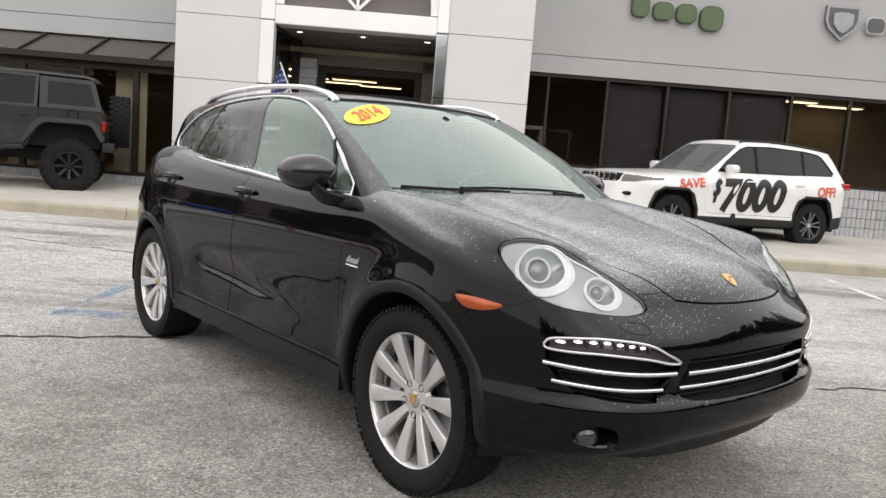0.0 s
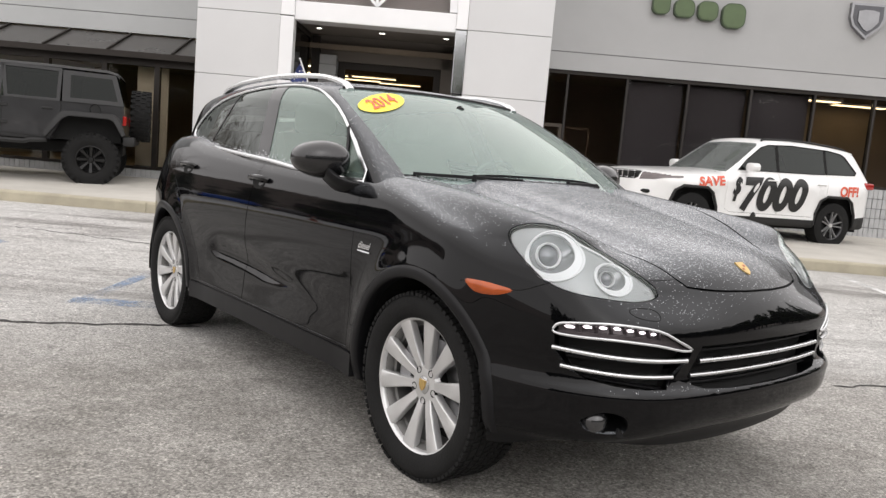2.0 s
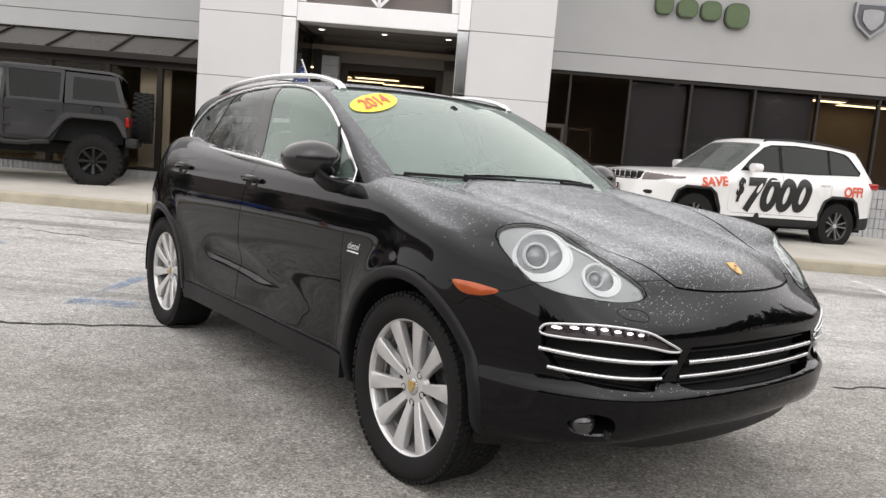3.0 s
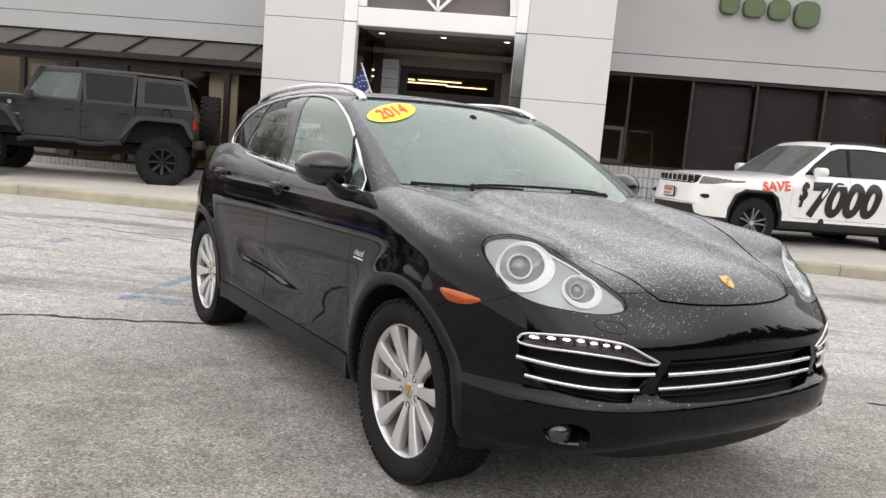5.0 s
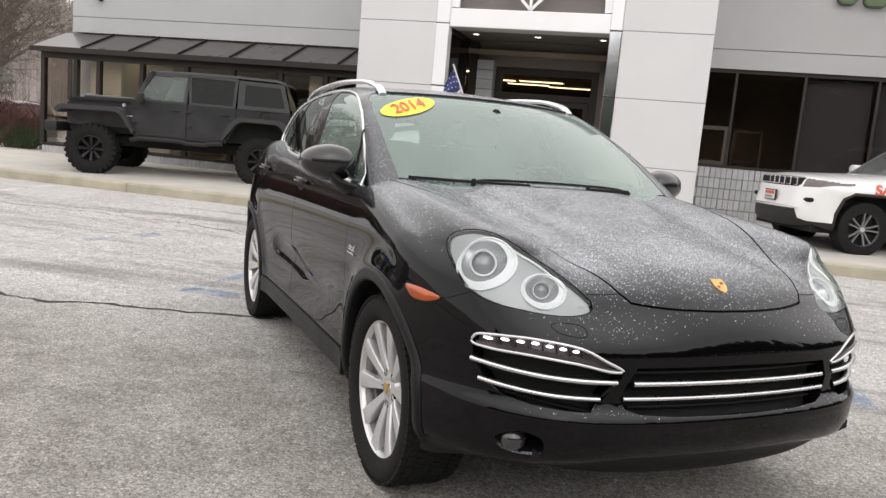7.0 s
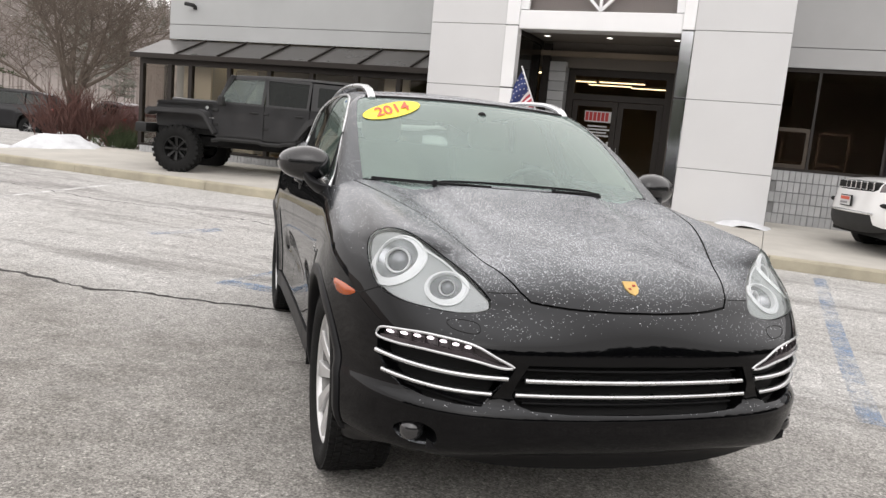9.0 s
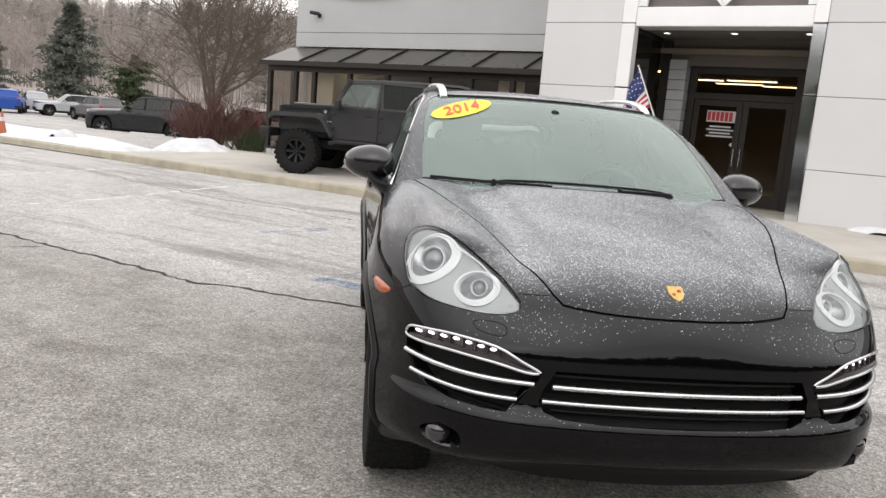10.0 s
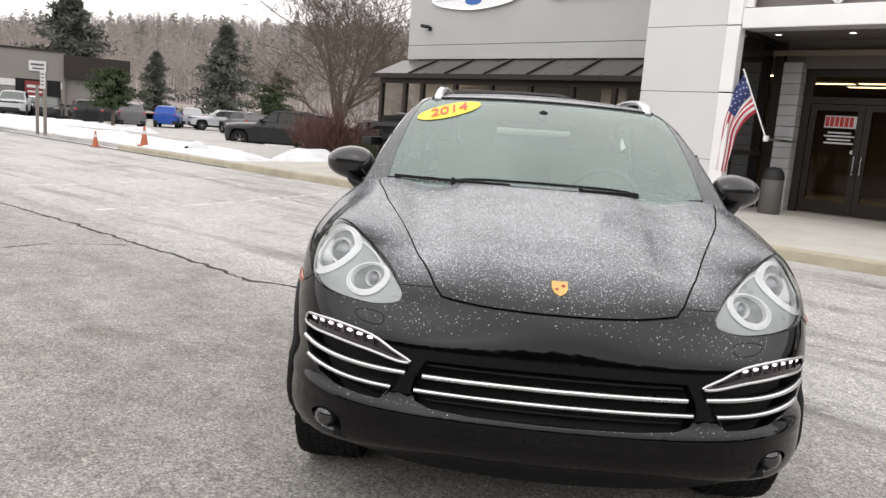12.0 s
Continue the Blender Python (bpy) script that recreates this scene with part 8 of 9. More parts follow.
def flag():
    f = thing("flag", "stars and stripes flag hanging from a slanted white pole", "flag", B)
    top, low = Vector((1.90, 0.02, 2.76)), Vector((2.33, 0.22, 1.68))
    part("pole", sweep([top, low], ring(0.014, 8), up=(0, 1, 0)), M["trim_white"], f)
    part("pole_ball", lathe([(-0.02, 0.0), (-0.01, 0.018), (0.01, 0.018), (0.02, 0.0)], 12, "z"), M["trim_white"], f, "", 60, Matrix.Translation(top + Vector((-0.01, 0, 0.02))))
    part("bracket", box(2.30, 0.20, 1.60, 2.37, 0.30, 1.70, bevel=0.01), M["trim_white"], f)
    part("bracket_post", box(2.31, 0.28, 1.62, 2.35, 1.75, 1.66), M["satin"], f)
    upper = smooth_line([(1.90, 0.03, 2.72), (1.76, 0.00, 2.42), (1.67, -0.03, 2.0), (1.64, 0.02, 1.55), (1.65, 0.0, 1.06)], 8)
    lower = smooth_line([(2.17, 0.13, 2.08), (2.02, 0.06, 1.94), (1.90, 0.02, 1.70), (1.84, 0.05, 1.38), (1.80, 0.02, 1.02)], 8)
    n, rows = 13, []
    k = len(upper)
    grid = [[Vector(upper[j]).lerp(Vector(lower[j]), i / n) + Vector((0, 0.05 * math.sin(i * 0.95 + j * 0.12), 0)) for j in range(k)] for i in range(n + 1)]

    def strip(i, j0, j1, nm, mat):
        bm = bmesh.new()
        a, b = [bm.verts.new(grid[i][j]) for j in range(j0, j1 + 1)], [bm.verts.new(grid[i + 1][j]) for j in range(j0, j1 + 1)]
        for j in range(len(a) - 1):
            bm.faces.new((a[j], a[j + 1], b[j + 1], b[j]))
        part(nm, bm, mat, f, "", 180)

    c = int(k * 0.42)
    for i in range(n):
        strip(i, c if i < 7 else 0, k - 1, "stripe", M["flag_red"] if i % 2 == 0 else M["flag_white"])
    for i in range(7):
        strip(i, 0, c, "canton_strip", M["flag_blue"])
    for i in range(7):
        for j in range(1, c, 2):
            if (i + j // 2) % 2:
                continue
            p = (grid[i][j] + grid[i + 1][j]) / 2 + Vector((0, -0.006, 0))
            part("star", lathe([(0, 0.0), (0, 0.013)], 5, "y"), M["flag_white"], f, "", None, Matrix.Translation(p))


M["flag_red"] = surface("flag_red_cloth", (0.42, 0.035, 0.06), 0.85, 0, 0.1, 10, 200)
M["flag_white"] = surface("flag_white_cloth", (0.72, 0.70, 0.70), 0.85, 0, 0.05, 10, 200)
M["flag_blue"] = surface("flag_blue_cloth", (0.035, 0.05, 0.16), 0.85, 0, 0.1, 10, 200)
flag()


def litter_bin():
    b = thing("litter_bin", "dark grey round litter bin with a domed lid", "bin", B @ pose(2.43, 0.58, 0.36))
    part("drum", lathe([(0.0, 0.0), (0.0, 0.17), (0.02, 0.185), (0.60, 0.185), (0.62, 0.17)], 28, "z"), M["bin"], b, "", 40)
    part("lid", lathe([(0.60, 0.19), (0.64, 0.19), (0.74, 0.165), (0.80, 0.11), (0.82, 0.0)], 28, "z"), M["matt_black"], b, "black domed lid", 40)


M["bin"] = surface("bin_plastic", (0.09, 0.085, 0.08), 0.6, 0, 0.15, 4, 60)
litter_bin()


# ---- showroom inside: ceiling lights, partitions, desk ----
def tube_light(x, y, turn=0):
    t = thing("ceiling_light", "warm white ceiling light panel, lit", "ceiling light", B @ pose(x, y, HEAD_Z + 0.05, 0, 0, turn), "showroom lights")
    part("housing", box(-0.62, -0.16, -0.05, 0.62, 0.16, 0.0, bevel=0.01), M["trim_white"], t)
    part("diffuser", box(-0.58, -0.13, -0.058, 0.58, 0.13, -0.051), M["warm_lamp"], t)


M["warm_lamp"] = glow("warm_tube", (1.0, 0.80, 0.45), 4.5)
for lx, ly in ((3.0, 4.2), (1.2, 6.9), (2.0, 7.8), (2.5, 6.8), (3.1, 8.2), (1.0, 5.0), (12.6, 3.2), (13.9, 3.7), (-2.6, 4.0), (-5.2, 5.0), (-7.0, 3.4), (-4.0, 3.3), (-1.4, 6.0)):
    tube_light(lx, ly)

M["beige"] = surface("beige_board", (0.66, 0.60, 0.50), 0.8, 0, 0.06, 2, 50)
for px, pw, ph in ((-6.42, 0.82, 2.06), (-5.0, 0.58, 1.92), (-1.13, 0.60, 1.96)):
    q = thing("partition", "beige office partition standing behind the bay glass", "partition", B @ pose(px, 0.95, 0.52), "office partitions")
    part("board", box(-pw / 2, 0, 0.05, pw / 2, 0.06, ph, bevel=0.01), M["beige"], q)
    part("foot", box(-pw / 2, -0.1, 0.0, pw / 2, 0.16, 0.05), M["bronze"], q)
M["shelf_wood"] = surface("brown_shelf_wood", (0.16, 0.11, 0.065), 0.6, 0, 0.2, 4, 60)
for px in (6.75, 7.4):
    q = thing("display_frame", "tan wooden display frame behind the dark glass", "frame", B @ pose(px, 2.6, 0.36), "display frames")
    for a in (-0.28, 0.24):
        part("upright", box(a, 0, 0, a + 0.05, 0.05, 1.75), M["shelf_wood"], q)
    for z in (0.5, 1.1, 1.7):
        part("rail", box(-0.28, 0.0, z, 0.29, 0.05, z + 0.05), M["shelf_wood"], q)

# ---- snow, cones, posts ----
def mound(name, label, outline, base, height, seed, step=0.25, rough=0.5):
    """A bank of snow inside an outline, lumpy, thinning to nothing at its edge."""
    xs, ys = [p[0] for p in outline], [p[1] for p in outline]
    bm, g = bmesh.new(), {}
    nx, ny = int((max(xs) - min(xs)) / step) + 1, int((max(ys) - min(ys)) / step) + 1

    def depth(x, y):
        d = 1e9
        k = len(outline)
        for i in range(k):
            a, b = Vector(outline[i]), Vector(outline[(i + 1) % k])
            t = max(0, min(1, (Vector((x, y)) - a).dot(b - a) / (b - a).length_squared))
            d = min(d, (Vector((x, y)) - a - (b - a) * t).length)
        return d if inside(outline, x, y) else -d

    for i in range(nx + 1):
        for j in range(ny + 1):
            x, y = min(xs) + i * step, min(ys) + j * step
            n = noise.noise(Vector((x * 0.9, y * 0.9, seed))) + 0.5 * noise.noise(Vector((x * 2.6, y * 2.6, seed + 9)))
            d = depth(x, y) + 0.30 * n * rough
            if d > -2.2 * step:
                b = base(x, y) if callable(base) else base
                h = -0.10 if d <= 0 else height * min(1.0, d / (0.9 * height + 0.25)) ** 0.7 * (1 + rough * n)
                g[i, j] = bm.verts.new((x, y, b - 0.02 + h))
    for (i, j) in list(g):
        q = [g.get(k) for k in ((i, j), (i + 1, j), (i + 1, j + 1), (i, j + 1))]
        if all(q):
            bm.faces.new(q)
    ob = part(name, bm, M["snow"], None, label, 180, B)
    return tagged(ob, "", "snow", kind="stuff")


side_z = lambda x, y: WALK_Z + 0.0
mound("snow_bank", "snow lying along the kerb beside the lot", [(-9.0, -3.0), (-9.2, -1.4), (-12.0, -0.4), (-16.0, 0.35), (-22.0, 0.9), (-33.5, -0.4), (-33.5, -3.3), (-20.0, -2.95), (-14.6, -2.95)], side_z, 0.09, 2.0, 0.22)
mound("snow_bank", "low snow bank before the far row of cars", [(-31.5, 4.6), (-33.0, 7.4), (-38.0, 6.6), (-48.0, 3.6), (-52.0, -0.5), (-36.0, 0.4), (-32.0, 2.4)], 0.02, 0.26, 5.0, 0.33, 0.35)
mound("snow_pile", "small heap of shovelled snow at the end of the walk", [(-9.1, -1.9), (-8.3, -1.5), (-8.0, -0.4), (-8.6, 0.25), (-9.3, 0.1), (-9.5, -1.2)], 0.29, 0.33, 7.0, 0.08, 0.4)
mound("snow_pile", "small heap of snow at the foot of the pillar", [(5.55, -0.06), (5.65, -0.36), (6.0, -0.50), (6.4, -0.42), (6.5, -0.12)], 0.345, 0.10, 11.0, 0.04, 0.7)
mound("snow_pile", "rough lump of old snow beside the lot", [(-13.6, -2.0), (-12.9, -1.9), (-12.7, -1.3), (-13.4, -1.1)], 0.33, 0.28, 13.0, 0.1, 0.9)

# raised verge under the snow
verge = [(-8.9, KERB_Y + 0.155), (-8.9, 3.0), (-9.5, 4.5), (-17.0, 4.8), (-24.0, 3.0), (-34.0, 0.0), (-34.0, -3.4), (-14.7, KERB_Y + 0.155)]
tagged(part("verge", prism(verge, 0.0, WALK_Z, "xy"), M["asphalt"], None, "raised verge beside the lot", m=B), "", "verge", kind="structure")


def cone(x, y, z, size):
    c = thing("traffic_cone", "faded orange traffic cone on the snowy kerb", "cone", B @ pose(x, y, z) @ Matrix.Scale(size, 4), "traffic cones")
    part("base", box(-0.18, -0.18, 0, 0.18, 0.18, 0.04, bevel=0.01), M["cone"], c)
    part("cone_body", lathe([(0.04, 0.135), (0.70, 0.03), (0.71, 0.0)], 20, "z"), M["cone"], c, "", 40)
    part("band", lathe([(0.42, 0.079), (0.55, 0.058)], 20, "z"), M["dim_white"], c, "pale reflective band")


M["cone"] = surface("orange_cone", (0.42, 0.12, 0.06), 0.6, 0, 0.15, 6, 60)
cone(-15.6, -3.45, 0.12, 0.66)
cone(-14.0, -2.75, 0.27, 0.82)


def sign_post():
    s = thing("sign_post", "white sign plate on two weathered posts", "sign", B @ pose(-18.9, -3.75, 0.25))
    part("post", box(-0.36, -0.04, 0, -0.28, 0.04, 1.55), M["post_wood"], s)
    part("post", box(0.28, -0.04, 0, 0.36, 0.04, 1.95), M["post_wood"], s)
    part("plate", box(0.10, -0.06, 1.45, 0.48, -0.042, 2.02), M["dim_white"], s)
    for i in range(4):
        part("plate_bar", box(0.16, -0.066, 1.55 + 0.11 * i, 0.42, -0.06, 1.59 + 0.11 * i), M["sign_dark"], s)


M["post_wood"] = surface("weathered_wood", (0.20, 0.18, 0.16), 0.85, 0, 0.2, 4, 60, 0.2)
sign_post()

# ---- cars farther off ----
PAINTS = {k: surface(k + "_car_paint", c, 0.30, 0.0, 0.04, 3, 60, coat=0.15) for k, c in
          {"charcoal": (0.020, 0.020, 0.022), "black": (0.010, 0.010, 0.011), "silver": (0.40, 0.41, 0.43), "blue": (0.02, 0.07, 0.32), "grey": (0.12, 0.12, 0.125), "maroon": (0.06, 0.02, 0.02), "white": (0.72, 0.72, 0.72)}.items()}


for _m in PAINTS.values():
    _m.node_tree.nodes["Principled BSDF"].inputs["Specular IOR Level"].default_value = 0.3


def place(nx, ny, fx, fy, z):
    """Pose of a car whose nose points along (nx, ny) and whose front axle stands at (fx, fy)."""
    r = Vector((-nx, -ny)).normalized()
    return B @ pose(fx, fy, z, 0, 0, math.degrees(math.atan2(-r.x, r.y)))


family_suv(place(-0.86, -0.51, -22.15, 6.05, lot_height(-21.0, 6.8)), "charcoal SUV parked beside the shrubs, red tail lamps", PAINTS["charcoal"])
for nx, ny, fx, fy, paint, lab in ((1.0, -0.45, -50.0, 5.6, "silver", "silver SUV parked in the far row, facing the lot"), (1.0, -0.5, -52.2, 8.6, "black", "black car parked in the far row, facing the lot"),
                                   (-0.8, 0.25, -47.6, 9.4, "black", "black van in the far row, tail towards the lot"), (-0.8, 0.3, -48.4, 12.9, "grey", "dark grey van in the far row"),
                                   (-0.75, 0.5, -54.0, 19.2, "blue", "bright blue SUV in the far row"), (-0.3, -0.9, -50.6, 20.0, "silver", "silver wagon in the far row"),
                                   (-0.9, 0.1, -45.0, 19.6, "grey", "grey SUV behind the snow bank"), (-0.9, 0.3, -19.8, 10.6, "maroon", "dark maroon car half hidden by shrubs"),
                                   (1.0, -0.45, -57.0, 9.5, "white", "white SUV behind the far row"), (-0.8, 0.4, -56.0, 15.2, "charcoal", "dark SUV behind the far row"),
                                   (-0.8, 0.4, -57.5, 23.0, "silver", "pale SUV behind the far row"), (-0.8, 0.4, -55.0, 25.5, "white", "white van behind the far row")):
    family_suv(place(nx, ny, fx, fy, lot_height(fx, fy)), lab, PAINTS[paint], "cars in the far row")


# ---- far building ----
def far_building():
    a, b = Vector((-67.2, 0.0, 0)), Vector((-60.6, 18.6, 0))
    d = (b - a).normalized()
    m = B @ Matrix.Translation(a) @ Matrix.Rotation(math.atan2(d.y, d.x), 4, "Z")
    L = (b - a).length
    c = L - 5.0
    h = thing("far_building", "long low grey commercial building with a dark end", "building", m)
    part("wall", box(0, 0, 0, c, 12, 5.35), M["far_wall"], h, "grey panel wall")
    part("end_wall", box(c, 0.4, 0, L, 12, 3.3), M["far_wall"], h)
    part("dark_fascia", box(c - 0.05, -0.25, 3.2, L + 0.2, 12, 5.15), M["bronze"], h, "dark fascia")
    part("pale_band", box(-3, -0.06, 2.25, c - 0.2, 0.02, 2.8), M["dim_white"], h)
    part("roof_edge", box(-3, -0.12, 5.30, c - 0.05, 0.1, 5.46), M["bronze"], h)
    part("side_block", box(-6, -0.1, 0, 0, 12, 5.7), M["sign_dark"], h)
    x = L - 7.5
    part("doorway", box(x - 1.2, -0.08, 0.0, x + 2.2, 0.05, 2.9), M["gap"], h)
    s = part("wall_plate", box(x - 0.2, -0.12, 3.6, x + 1.1, 0.0, 4.45), M["dim_white"], h, "white wall plate with dark bars")
    part("plate_bar", box(x - 0.05, -0.13, 4.05, x + 0.95, -0.12, 4.22), M["sign_dark"], s)
    part("plate_bar", box(x + 0.05, -0.13, 3.75, x + 0.95, -0.12, 3.88), M["sign_dark"], s)
    t = part("red_plate", box(x - 0.5, -0.17, 1.55, x + 1.0, -0.08, 2.75), M["dull_red"], h, "red shop plate with pale bars")
    part("plate_bar", box(x - 0.35, -0.18, 2.2, x + 0.85, -0.17, 2.42), M["dim_white"], t)
    part("plate_bar", box(x - 0.3, -0.18, 1.8, x + 0.8, -0.17, 1.95), M["dim_white"], t)


M["dull_red"] = surface("dull_red_plate", (0.16, 0.018, 0.018), 0.6, 0, 0.1, 5, 60)
M["far_wall"] = surface("grey_far_wall", (0.20, 0.19, 0.175), 0.85, 0, 0.06, 0.3, 10)
far_building()


# ---- trees ----
def tube(verts, faces, pts, radii, sides):
    base = len(verts)
    for i, (p, r) in enumerate(zip(pts, radii)):
        a, b = pts[max(i - 1, 0)], pts[min(i + 1, len(pts) - 1)]
        d = (b - a).normalized()
        s = d.cross(Vector((0.3, 0.2, 1))).normalized() if abs(d.z) < 0.98 else Vector((1, 0, 0))
        u = s.cross(d)
        for k in range(sides):
            t = 2 * math.pi * k / sides
            verts.append(tuple(p + (s * math.cos(t) + u * math.sin(t)) * r))
    for i in range(len(pts) - 1):
        for k in range(sides):
            a, b = base + i * sides + k, base + i * sides + (k + 1) % sides
            faces.append((a, b, b + sides, a + sides))


def limb(rnd, verts, faces, p, d, length, r, level, top, spread=0.55, lift=0.25):
    n = 4 if level < 2 else 3
    pts, radii = [p.copy()], [r]
    q = d.copy()
    for i in range(n):
        q = (q + Vector((rnd.uniform(-1, 1), rnd.uniform(-1, 1), rnd.uniform(-0.6, 0.9) * 0.6 + lift * 0.3)) * 0.22).normalized()
        pts.append(pts[-1] + q * length / n)
        radii.append(r * (1 - 0.62 * (i + 1) / n))
    tube(verts, faces, pts, radii, 6 if level == 0 else 4 if level == 1 else 3)
    if level >= top:
        return
    kids = (7, 7, 6, 5)[min(level, 3)]
    for i in range(kids):
        t = rnd.uniform(0.30 if level else 0.45, 1.0)
        k = min(n - 1, int(t * n))
        at = pts[k].lerp(pts[k + 1], t * n - k)
        side = Vector((rnd.gauss(0, 1), rnd.gauss(0, 1), rnd.gauss(0, 0.5))).normalized()
        nd = (q * (1 - spread) + side * spread + Vector((0, 0, lift))).normalized()
        limb(rnd, verts, faces, at, nd, length * rnd.uniform(0.48, 0.72), max(0.010 if length > 0.9 else 0.005, radii[k] * rnd.uniform(0.36, 0.5)), level + 1, top, spread, lift)


def mesh_of(name, verts, faces, mat, smooth=True):
    me = bpy.data.meshes.new(name)
    me.from_pydata(verts, [], faces)
    me.materials.append(mat)
    if smooth:
        me.polygons.foreach_set("use_smooth", [True] * len(me.polygons))
    return me


M["bark"] = surface("grey_bark", (0.115, 0.095, 0.08), 0.9, 0, 0.25, 5, 60, 0.3)
M["twig"] = surface("brown_twigs", (0.15, 0.124, 0.103), 0.9, 0, 0.25, 5, 60)
M["red_twig"] = surface("red_brown_twigs", (0.115, 0.055, 0.045), 0.9, 0, 0.35, 5, 60)
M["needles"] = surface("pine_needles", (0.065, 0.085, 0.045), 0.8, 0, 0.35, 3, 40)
# haze put into the colour: far needles paler and greyer than near ones
M["needles_hazed"] = surface("haze_paled_pine_needles", (0.115, 0.125, 0.105), 0.9, 0, 0.2, 1, 20)
for _k in ("needles", "needles_hazed", "twig", "bark"):
    M[_k].node_tree.nodes["Principled BSDF"].inputs["Specular IOR Level"].default_value = 0.1
# twigs lightened to carry the distance haze in their colour
M["twig_hazed"] = surface("haze_paled_twigs", (0.31, 0.275, 0.255), 0.9, 0, 0.2, 1, 20)


def bare_tree(x, y, z, height, seed):
    rnd = random.Random(seed)
    t = thing("bare_tree", "large leafless tree with a wide vase of fine branches", "tree", B @ pose(x, y, z))
    verts, faces = [], []
    tube(verts, faces, [Vector((0, 0, -0.2)), Vector((0, 0, 0.5)), Vector((0.05, 0, 1.1)), Vector((0.05, 0.05, 1.7))], [0.30, 0.24, 0.22, 0.16], 8)
    o = new("trunk", mesh_of("trunk", verts, faces, M["bark"]))
    o.parent = t
    verts, faces = [], []
    for i in range(13):
        a = 2 * math.pi * i / 13 + rnd.uniform(-0.3, 0.3)
        el = rnd.uniform(0.45, 1.35)
        limb(rnd, verts, faces, Vector((0.05, 0.03, rnd.uniform(0.7, 1.7))), Vector((math.cos(a) * math.cos(el), math.sin(a) * math.cos(el), math.sin(el))), height * rnd.uniform(0.40, 0.55) * (0.75 + 0.3 * math.sin(el)), 0.085, 0, 3, 0.60, 0.16)
    o = new("crown", mesh_of("crown", verts, faces, M["twig"]))
    o.parent = t


def conifer(x, y, z, height, width, seed, label, mat="needles", dens=1.0, bole=0.14, rounded=False):
    rnd = random.Random(seed)
    t = thing("pine_tree", label, "tree", B @ pose(x, y, z))
    verts, faces = [], []
    tube(verts, faces, [Vector((0, 0, -0.3)), Vector((0.05, 0, height * 0.5)), Vector((0, 0, height * 0.97))], [0.018 * height + 0.05, 0.012 * height + 0.03, 0.01], 7)
    o = new("trunk", mesh_of("trunk", verts, faces, M["bark"]))
    o.parent = t
    verts, faces = [], []
    k = int(90 * dens)
    for i in range(k):
        # branches stand in loose whorls
        h = min(0.985, bole + (0.985 - bole) * ((i // 7) * 7 / k) + rnd.gauss(0, 0.008))
        f0 = (h - bole) / (1 - bole)
        reach = width / 2 * (math.sin(math.pi * min(1, 0.18 + 0.82 * f0)) ** 0.6 if rounded else (1.03 - h) ** 1.0 * (0.85 + 0.3 * math.sin(i // 7 * 2.4))) * rnd.uniform(0.45, 1.3)
        a = rnd.uniform(0, 2 * math.pi)
        d = Vector((math.cos(a), math.sin(a), rnd.uniform(-0.05, 0.30)))
        for s in range(12):
            f = (s + 0.5) / 12
            c = Vector((0, 0, h * height)) + d * reach * f + Vector((0, 0, -0.12 * reach * f * f))
            for _ in range(8):
                e = Vector((rnd.gauss(0, 1), rnd.gauss(0, 1), rnd.gauss(0, 0.6))).normalized()
                g = e.cross(Vector((rnd.gauss(0, 1), rnd.gauss(0, 1), rnd.gauss(0, 1)))).normalized()
                sz = (0.14 + 0.045 * width) * rnd.uniform(0.5, 1.0) * (0.6 + 0.4 * (1 - f))
                n = len(verts)
                c2 = c + e * 0.16 * width / 6
                verts += [tuple(c2 - g * sz * 0.22), tuple(c2 + e * sz), tuple(c2 + g * sz * 0.22), tuple(c2 - e * sz * 0.5)]
                faces.append((n, n + 1, n + 2, n + 3))
    o = new("crown", mesh_of("crown", verts, faces, M[mat], False))
    o.parent = t


bare_tree(-19.5, 8.9, 0.1, 9.0, 21)
conifer(-33.9, 5.3, 0.2, 3.05, 3.1, 3, "small rounded pine on the snow bank", dens=0.9, bole=0.36, rounded=True)
conifer(-95.0, 27.2, 0.0, 15.0, 19.0, 5, "tall broad pine behind the far building", "needles_hazed", 1.8)
conifer(-78.0, 39.0, 0.0, 11.8, 13.0, 6, "tall dark pine at the wood's edge", "needles_hazed", 1.4)
conifer(-77.4, 29.8, 0.0, 7.4, 8.0, 8, "young pine beyond the cars", "needles_hazed", 1.2)
conifer(-43.4, 22.5, -0.2, 4.8, 4.2, 9, "low green pine behind the parked cars", "needles", 1.1, rounded=True)


def shrub(x, y, z, wide, deep, high, seed, mat, label, count):
    rnd = random.Random(seed)
    s = thing("shrub", label, "shrub", B @ pose(x, y, z))
    verts, faces = [], []
    for i in range(count):
        p = Vector((rnd.gauss(0, 0.16) * wide, rnd.gauss(0, 0.16) * deep, 0))
        d = Vector((p.x / wide * 2.2 + rnd.gauss(0, 0.25), p.y / deep * 1.8 + rnd.gauss(0, 0.25), 1)).normalized()
        limb(rnd, verts, faces, p, d, high * rnd.uniform(0.6, 1.0), 0.010, 1, 2, 0.5, 0.3)
    o = new("crown", mesh_of("crown", verts, faces, mat))
    o.parent = s


shrub(-10.4, 1.0, 0.25, 2.4, 1.6, 1.15, 31, M["red_twig"], "leafless red-brown shrub beside the showroom", 150)
shrub(-9.2, 1.6, 0.25, 1.8, 1.2, 0.95, 32, M["red_twig"], "leafless red-brown shrub beside the showroom", 110)
shrub(-8.7, 0.9, 0.25, 1.1, 0.8, 0.55, 33, M["needles"], "low green shrub at the showroom corner", 120)


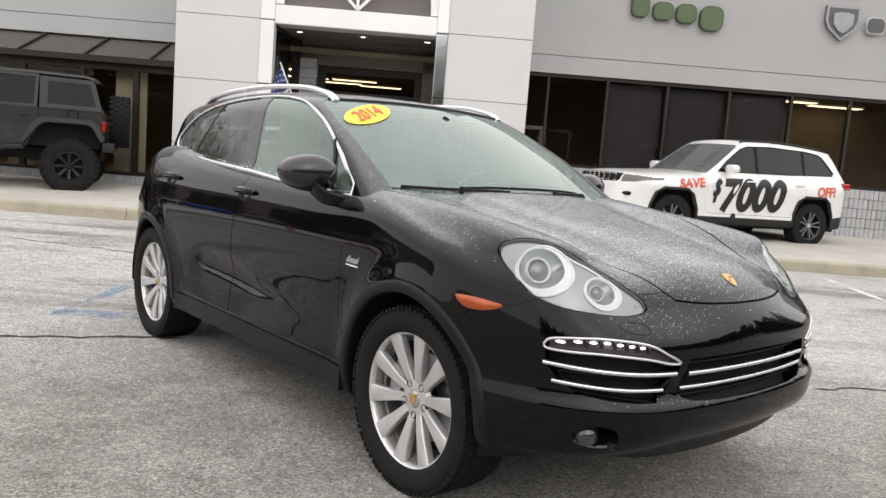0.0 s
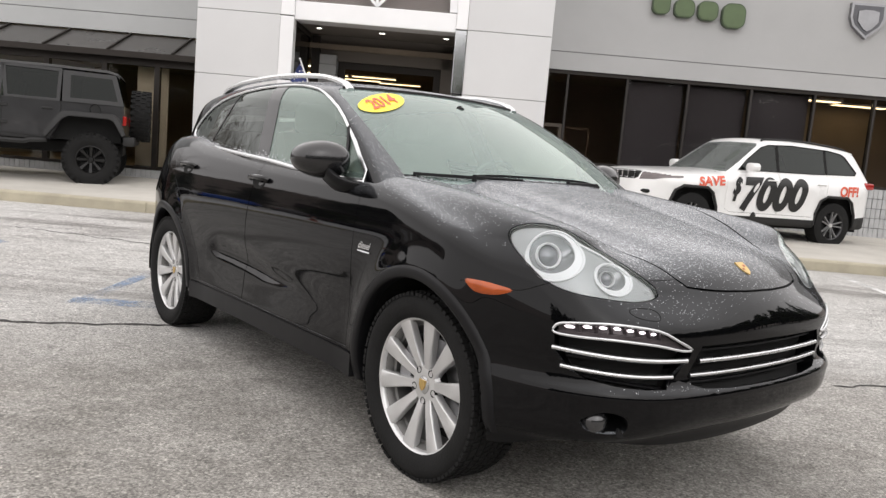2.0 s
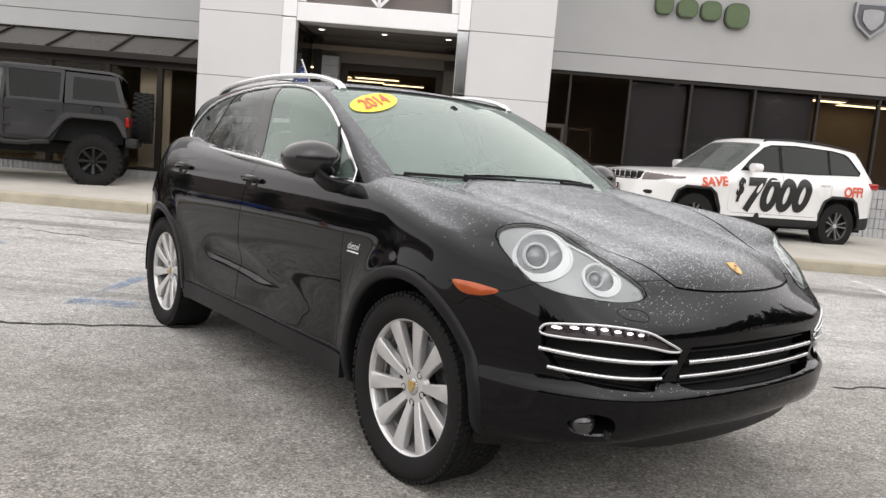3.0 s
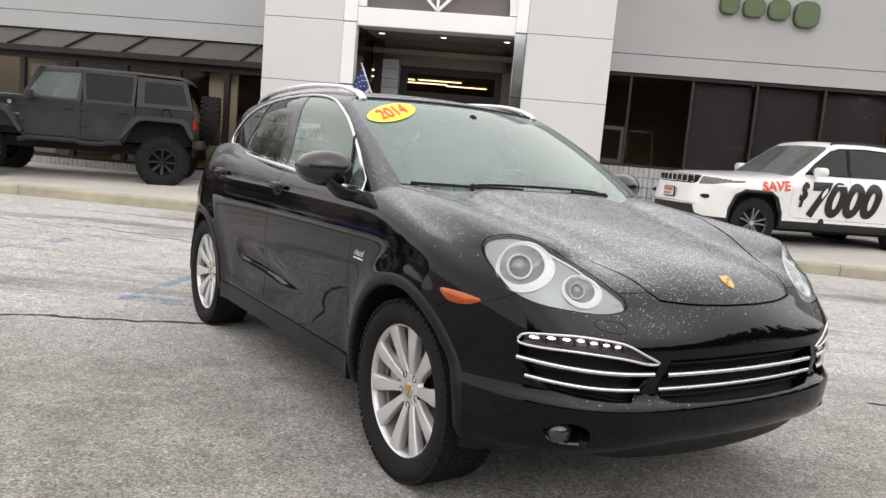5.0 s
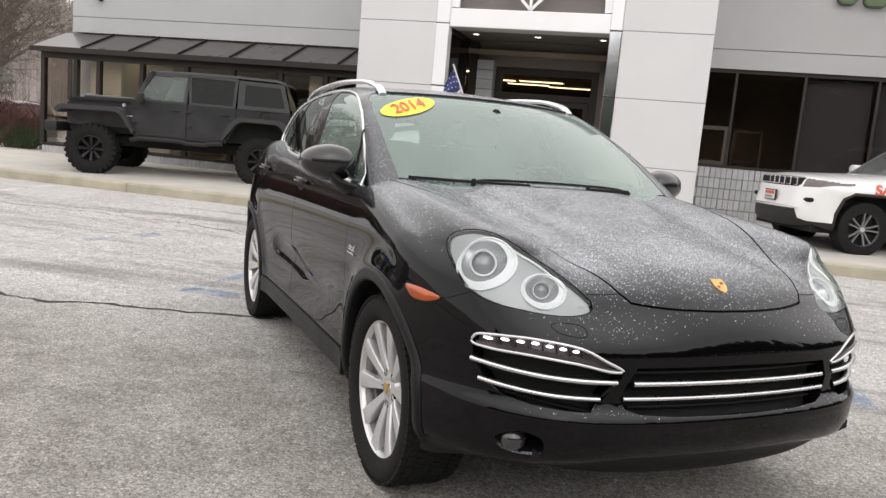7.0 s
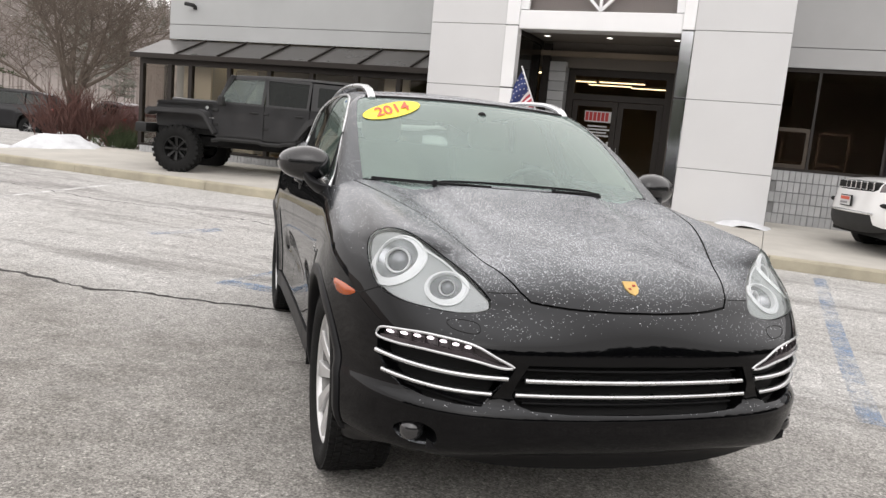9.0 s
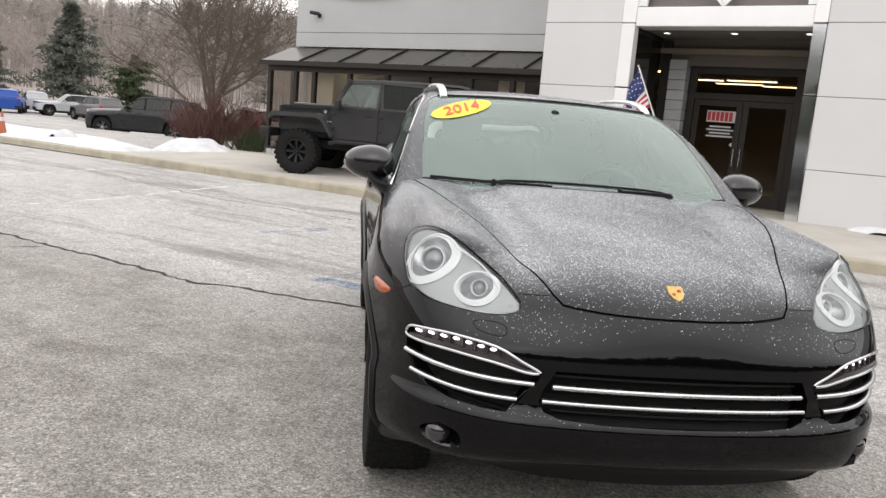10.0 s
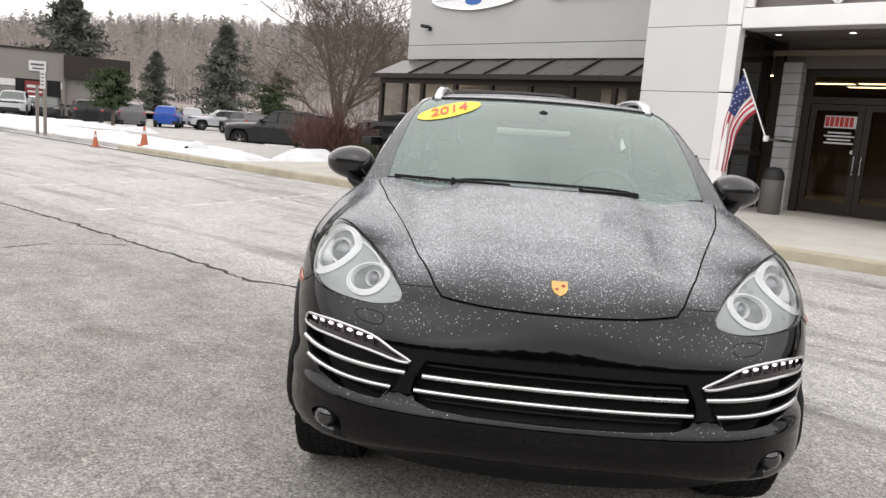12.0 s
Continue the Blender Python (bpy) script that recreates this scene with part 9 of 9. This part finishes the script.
# ---- wooded hill: in view on one side, added unseen all round for reflections ----
def hill_height(a, r):
    ridge = 32 + 3 * math.sin(a * 2.3 + 0.7) + 2 * math.sin(a * 5.1) + 1.2 * math.sin(a * 11.0 + 2)
    ridge -= 11 * smoothstep(1.95, 2.2, a) * (1 - smoothstep(2.6, 3.2, a))
    return ridge * smoothstep(105, 340, r)


def build_hill():
    bm = bmesh.new()
    rs, n = [100, 120, 150, 180, 215, 255, 300, 345, 420, 600], 160
    g = []
    for i in range(n):
        a = 2 * math.pi * i / n
        g.append([bm.verts.new((r * math.cos(a), r * math.sin(a), hill_height(a, r) + (0.5 if r < 110 else noise.noise(Vector((r * math.cos(a) * 0.03, r * math.sin(a) * 0.03, 0))) * 3.0))) for r in rs])
    for i in range(n):
        for j in range(len(rs) - 1):
            bm.faces.new((g[i][j], g[(i + 1) % n][j], g[(i + 1) % n][j + 1], g[i][j + 1]))
    bmesh.ops.recalc_face_normals(bm, faces=list(bm.faces))
    tagged(part("hill", bm, M["hill"], None, "wooded winter hillside paled for haze, its unseen rest added for reflections", 180), "", "hill", kind="structure")


# brown hillside with the haze painted in as a lighter base
M["hill"] = surface("haze_paled_hillside", (0.30, 0.265, 0.245), 0.95, 0, 0.25, 0.05, 0.7)
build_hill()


def build_woods():
    """Bare trees and pines on the hillside, paled for haze, and an unseen pine belt, each as one mass of thin twigs."""
    rnd = random.Random(77)

    def ribbons(r2, n, pine):
        """Trunk and twigs of one tree of height 1, as slim triangles."""
        tri = []
        for k in range(2):
            w = Vector((0.009, 0, 0)) if k else Vector((0, 0.009, 0))
            tri += [-w, w, Vector((0, 0, 1.0))]
        for i in range(n):
            z = r2.uniform(0.22, 0.98) if pine else r2.uniform(0.28, 0.96)
            a = r2.uniform(0, 6.283)
            e = r2.uniform(-0.15, 0.35) if pine else r2.uniform(0.35, 1.25)
            d = Vector((math.cos(a) * math.cos(e), math.sin(a) * math.cos(e), math.sin(e)))
            ln = ((1.04 - z) * r2.uniform(0.20, 0.36) + 0.03) if pine else (1.16 - z) * r2.uniform(0.18, 0.46)
            p = Vector((0, 0, z))
            side = d.cross(Vector((r2.gauss(0, 1), r2.gauss(0, 1), r2.gauss(0, 1)))).normalized()
            if pine:
                tri += [p + side * 0.018, p + d * ln, p - side * 0.018]
                q = p + d * ln * 0.55
                tri += [q + side * 0.035, q + d * ln * 0.35, q - side * 0.035]
            else:
                tri += [p + side * 0.0035, p + d * ln, p - side * 0.0035]
                for _ in range(3):
                    q = p + d * ln * r2.uniform(0.25, 0.9)
                    d2 = (d + Vector((r2.gauss(0, 0.6), r2.gauss(0, 0.6), r2.gauss(0, 0.5)))).normalized()
                    tri += [q + side * 0.0028, q + d2 * ln * 0.5, q - side * 0.0028]
        return np.array([tuple(v) for v in tri])

    # the last entry is unseen, added behind the camera to darken the car's reflections
    for nm, count, pine, mat, lab, sector, rad in (("woods", 5200, False, "twig_hazed", "bare winter woods on the hillside, twigs paled for haze", (84, 136), (122, 357)),
                                                   ("pine_woods", 300, True, "hill_pine_hazed", "scattered pines on the wooded hillside, needles paled for haze", (84, 136), (122, 357)),
                                                   ("tree_line", 520, True, "needles", "unseen pine belt added behind the camera to darken car reflections", (196, 352), (38, 56))):
        kinds = [ribbons(random.Random(100 + k + 50 * pine), 90 if pine else 24, pine) for k in range(6)]
        V = []
        for i in range(count):
            a = radians(rnd.uniform(*sector))
            r = rad[0] + (rad[1] - rad[0]) * rnd.random() ** (0.8 if not pine else 0.55)
            x, y = r * math.cos(a), r * math.sin(a)
            h = rnd.uniform(8.0, 13.0) if not pine else rnd.uniform(9.0, 14.5)
            t = rnd.uniform(0, 6.283)
            v = kinds[rnd.randrange(6)] * h
            V.append(np.stack([v[:, 0] * math.cos(t) - v[:, 1] * math.sin(t) + x, v[:, 0] * math.sin(t) + v[:, 1] * math.cos(t) + y, v[:, 2] + hill_height(a, r) - 0.8], 1))
        V = np.concatenate(V)
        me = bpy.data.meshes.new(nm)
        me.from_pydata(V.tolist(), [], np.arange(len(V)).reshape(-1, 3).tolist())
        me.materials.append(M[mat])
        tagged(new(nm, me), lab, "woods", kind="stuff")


# needles of the hill's pines paled for haze as well
M["hill_pine_hazed"] = surface("haze_paled_hill_pine", (0.23, 0.235, 0.205), 0.85, 0, 0.3, 0.2, 5)
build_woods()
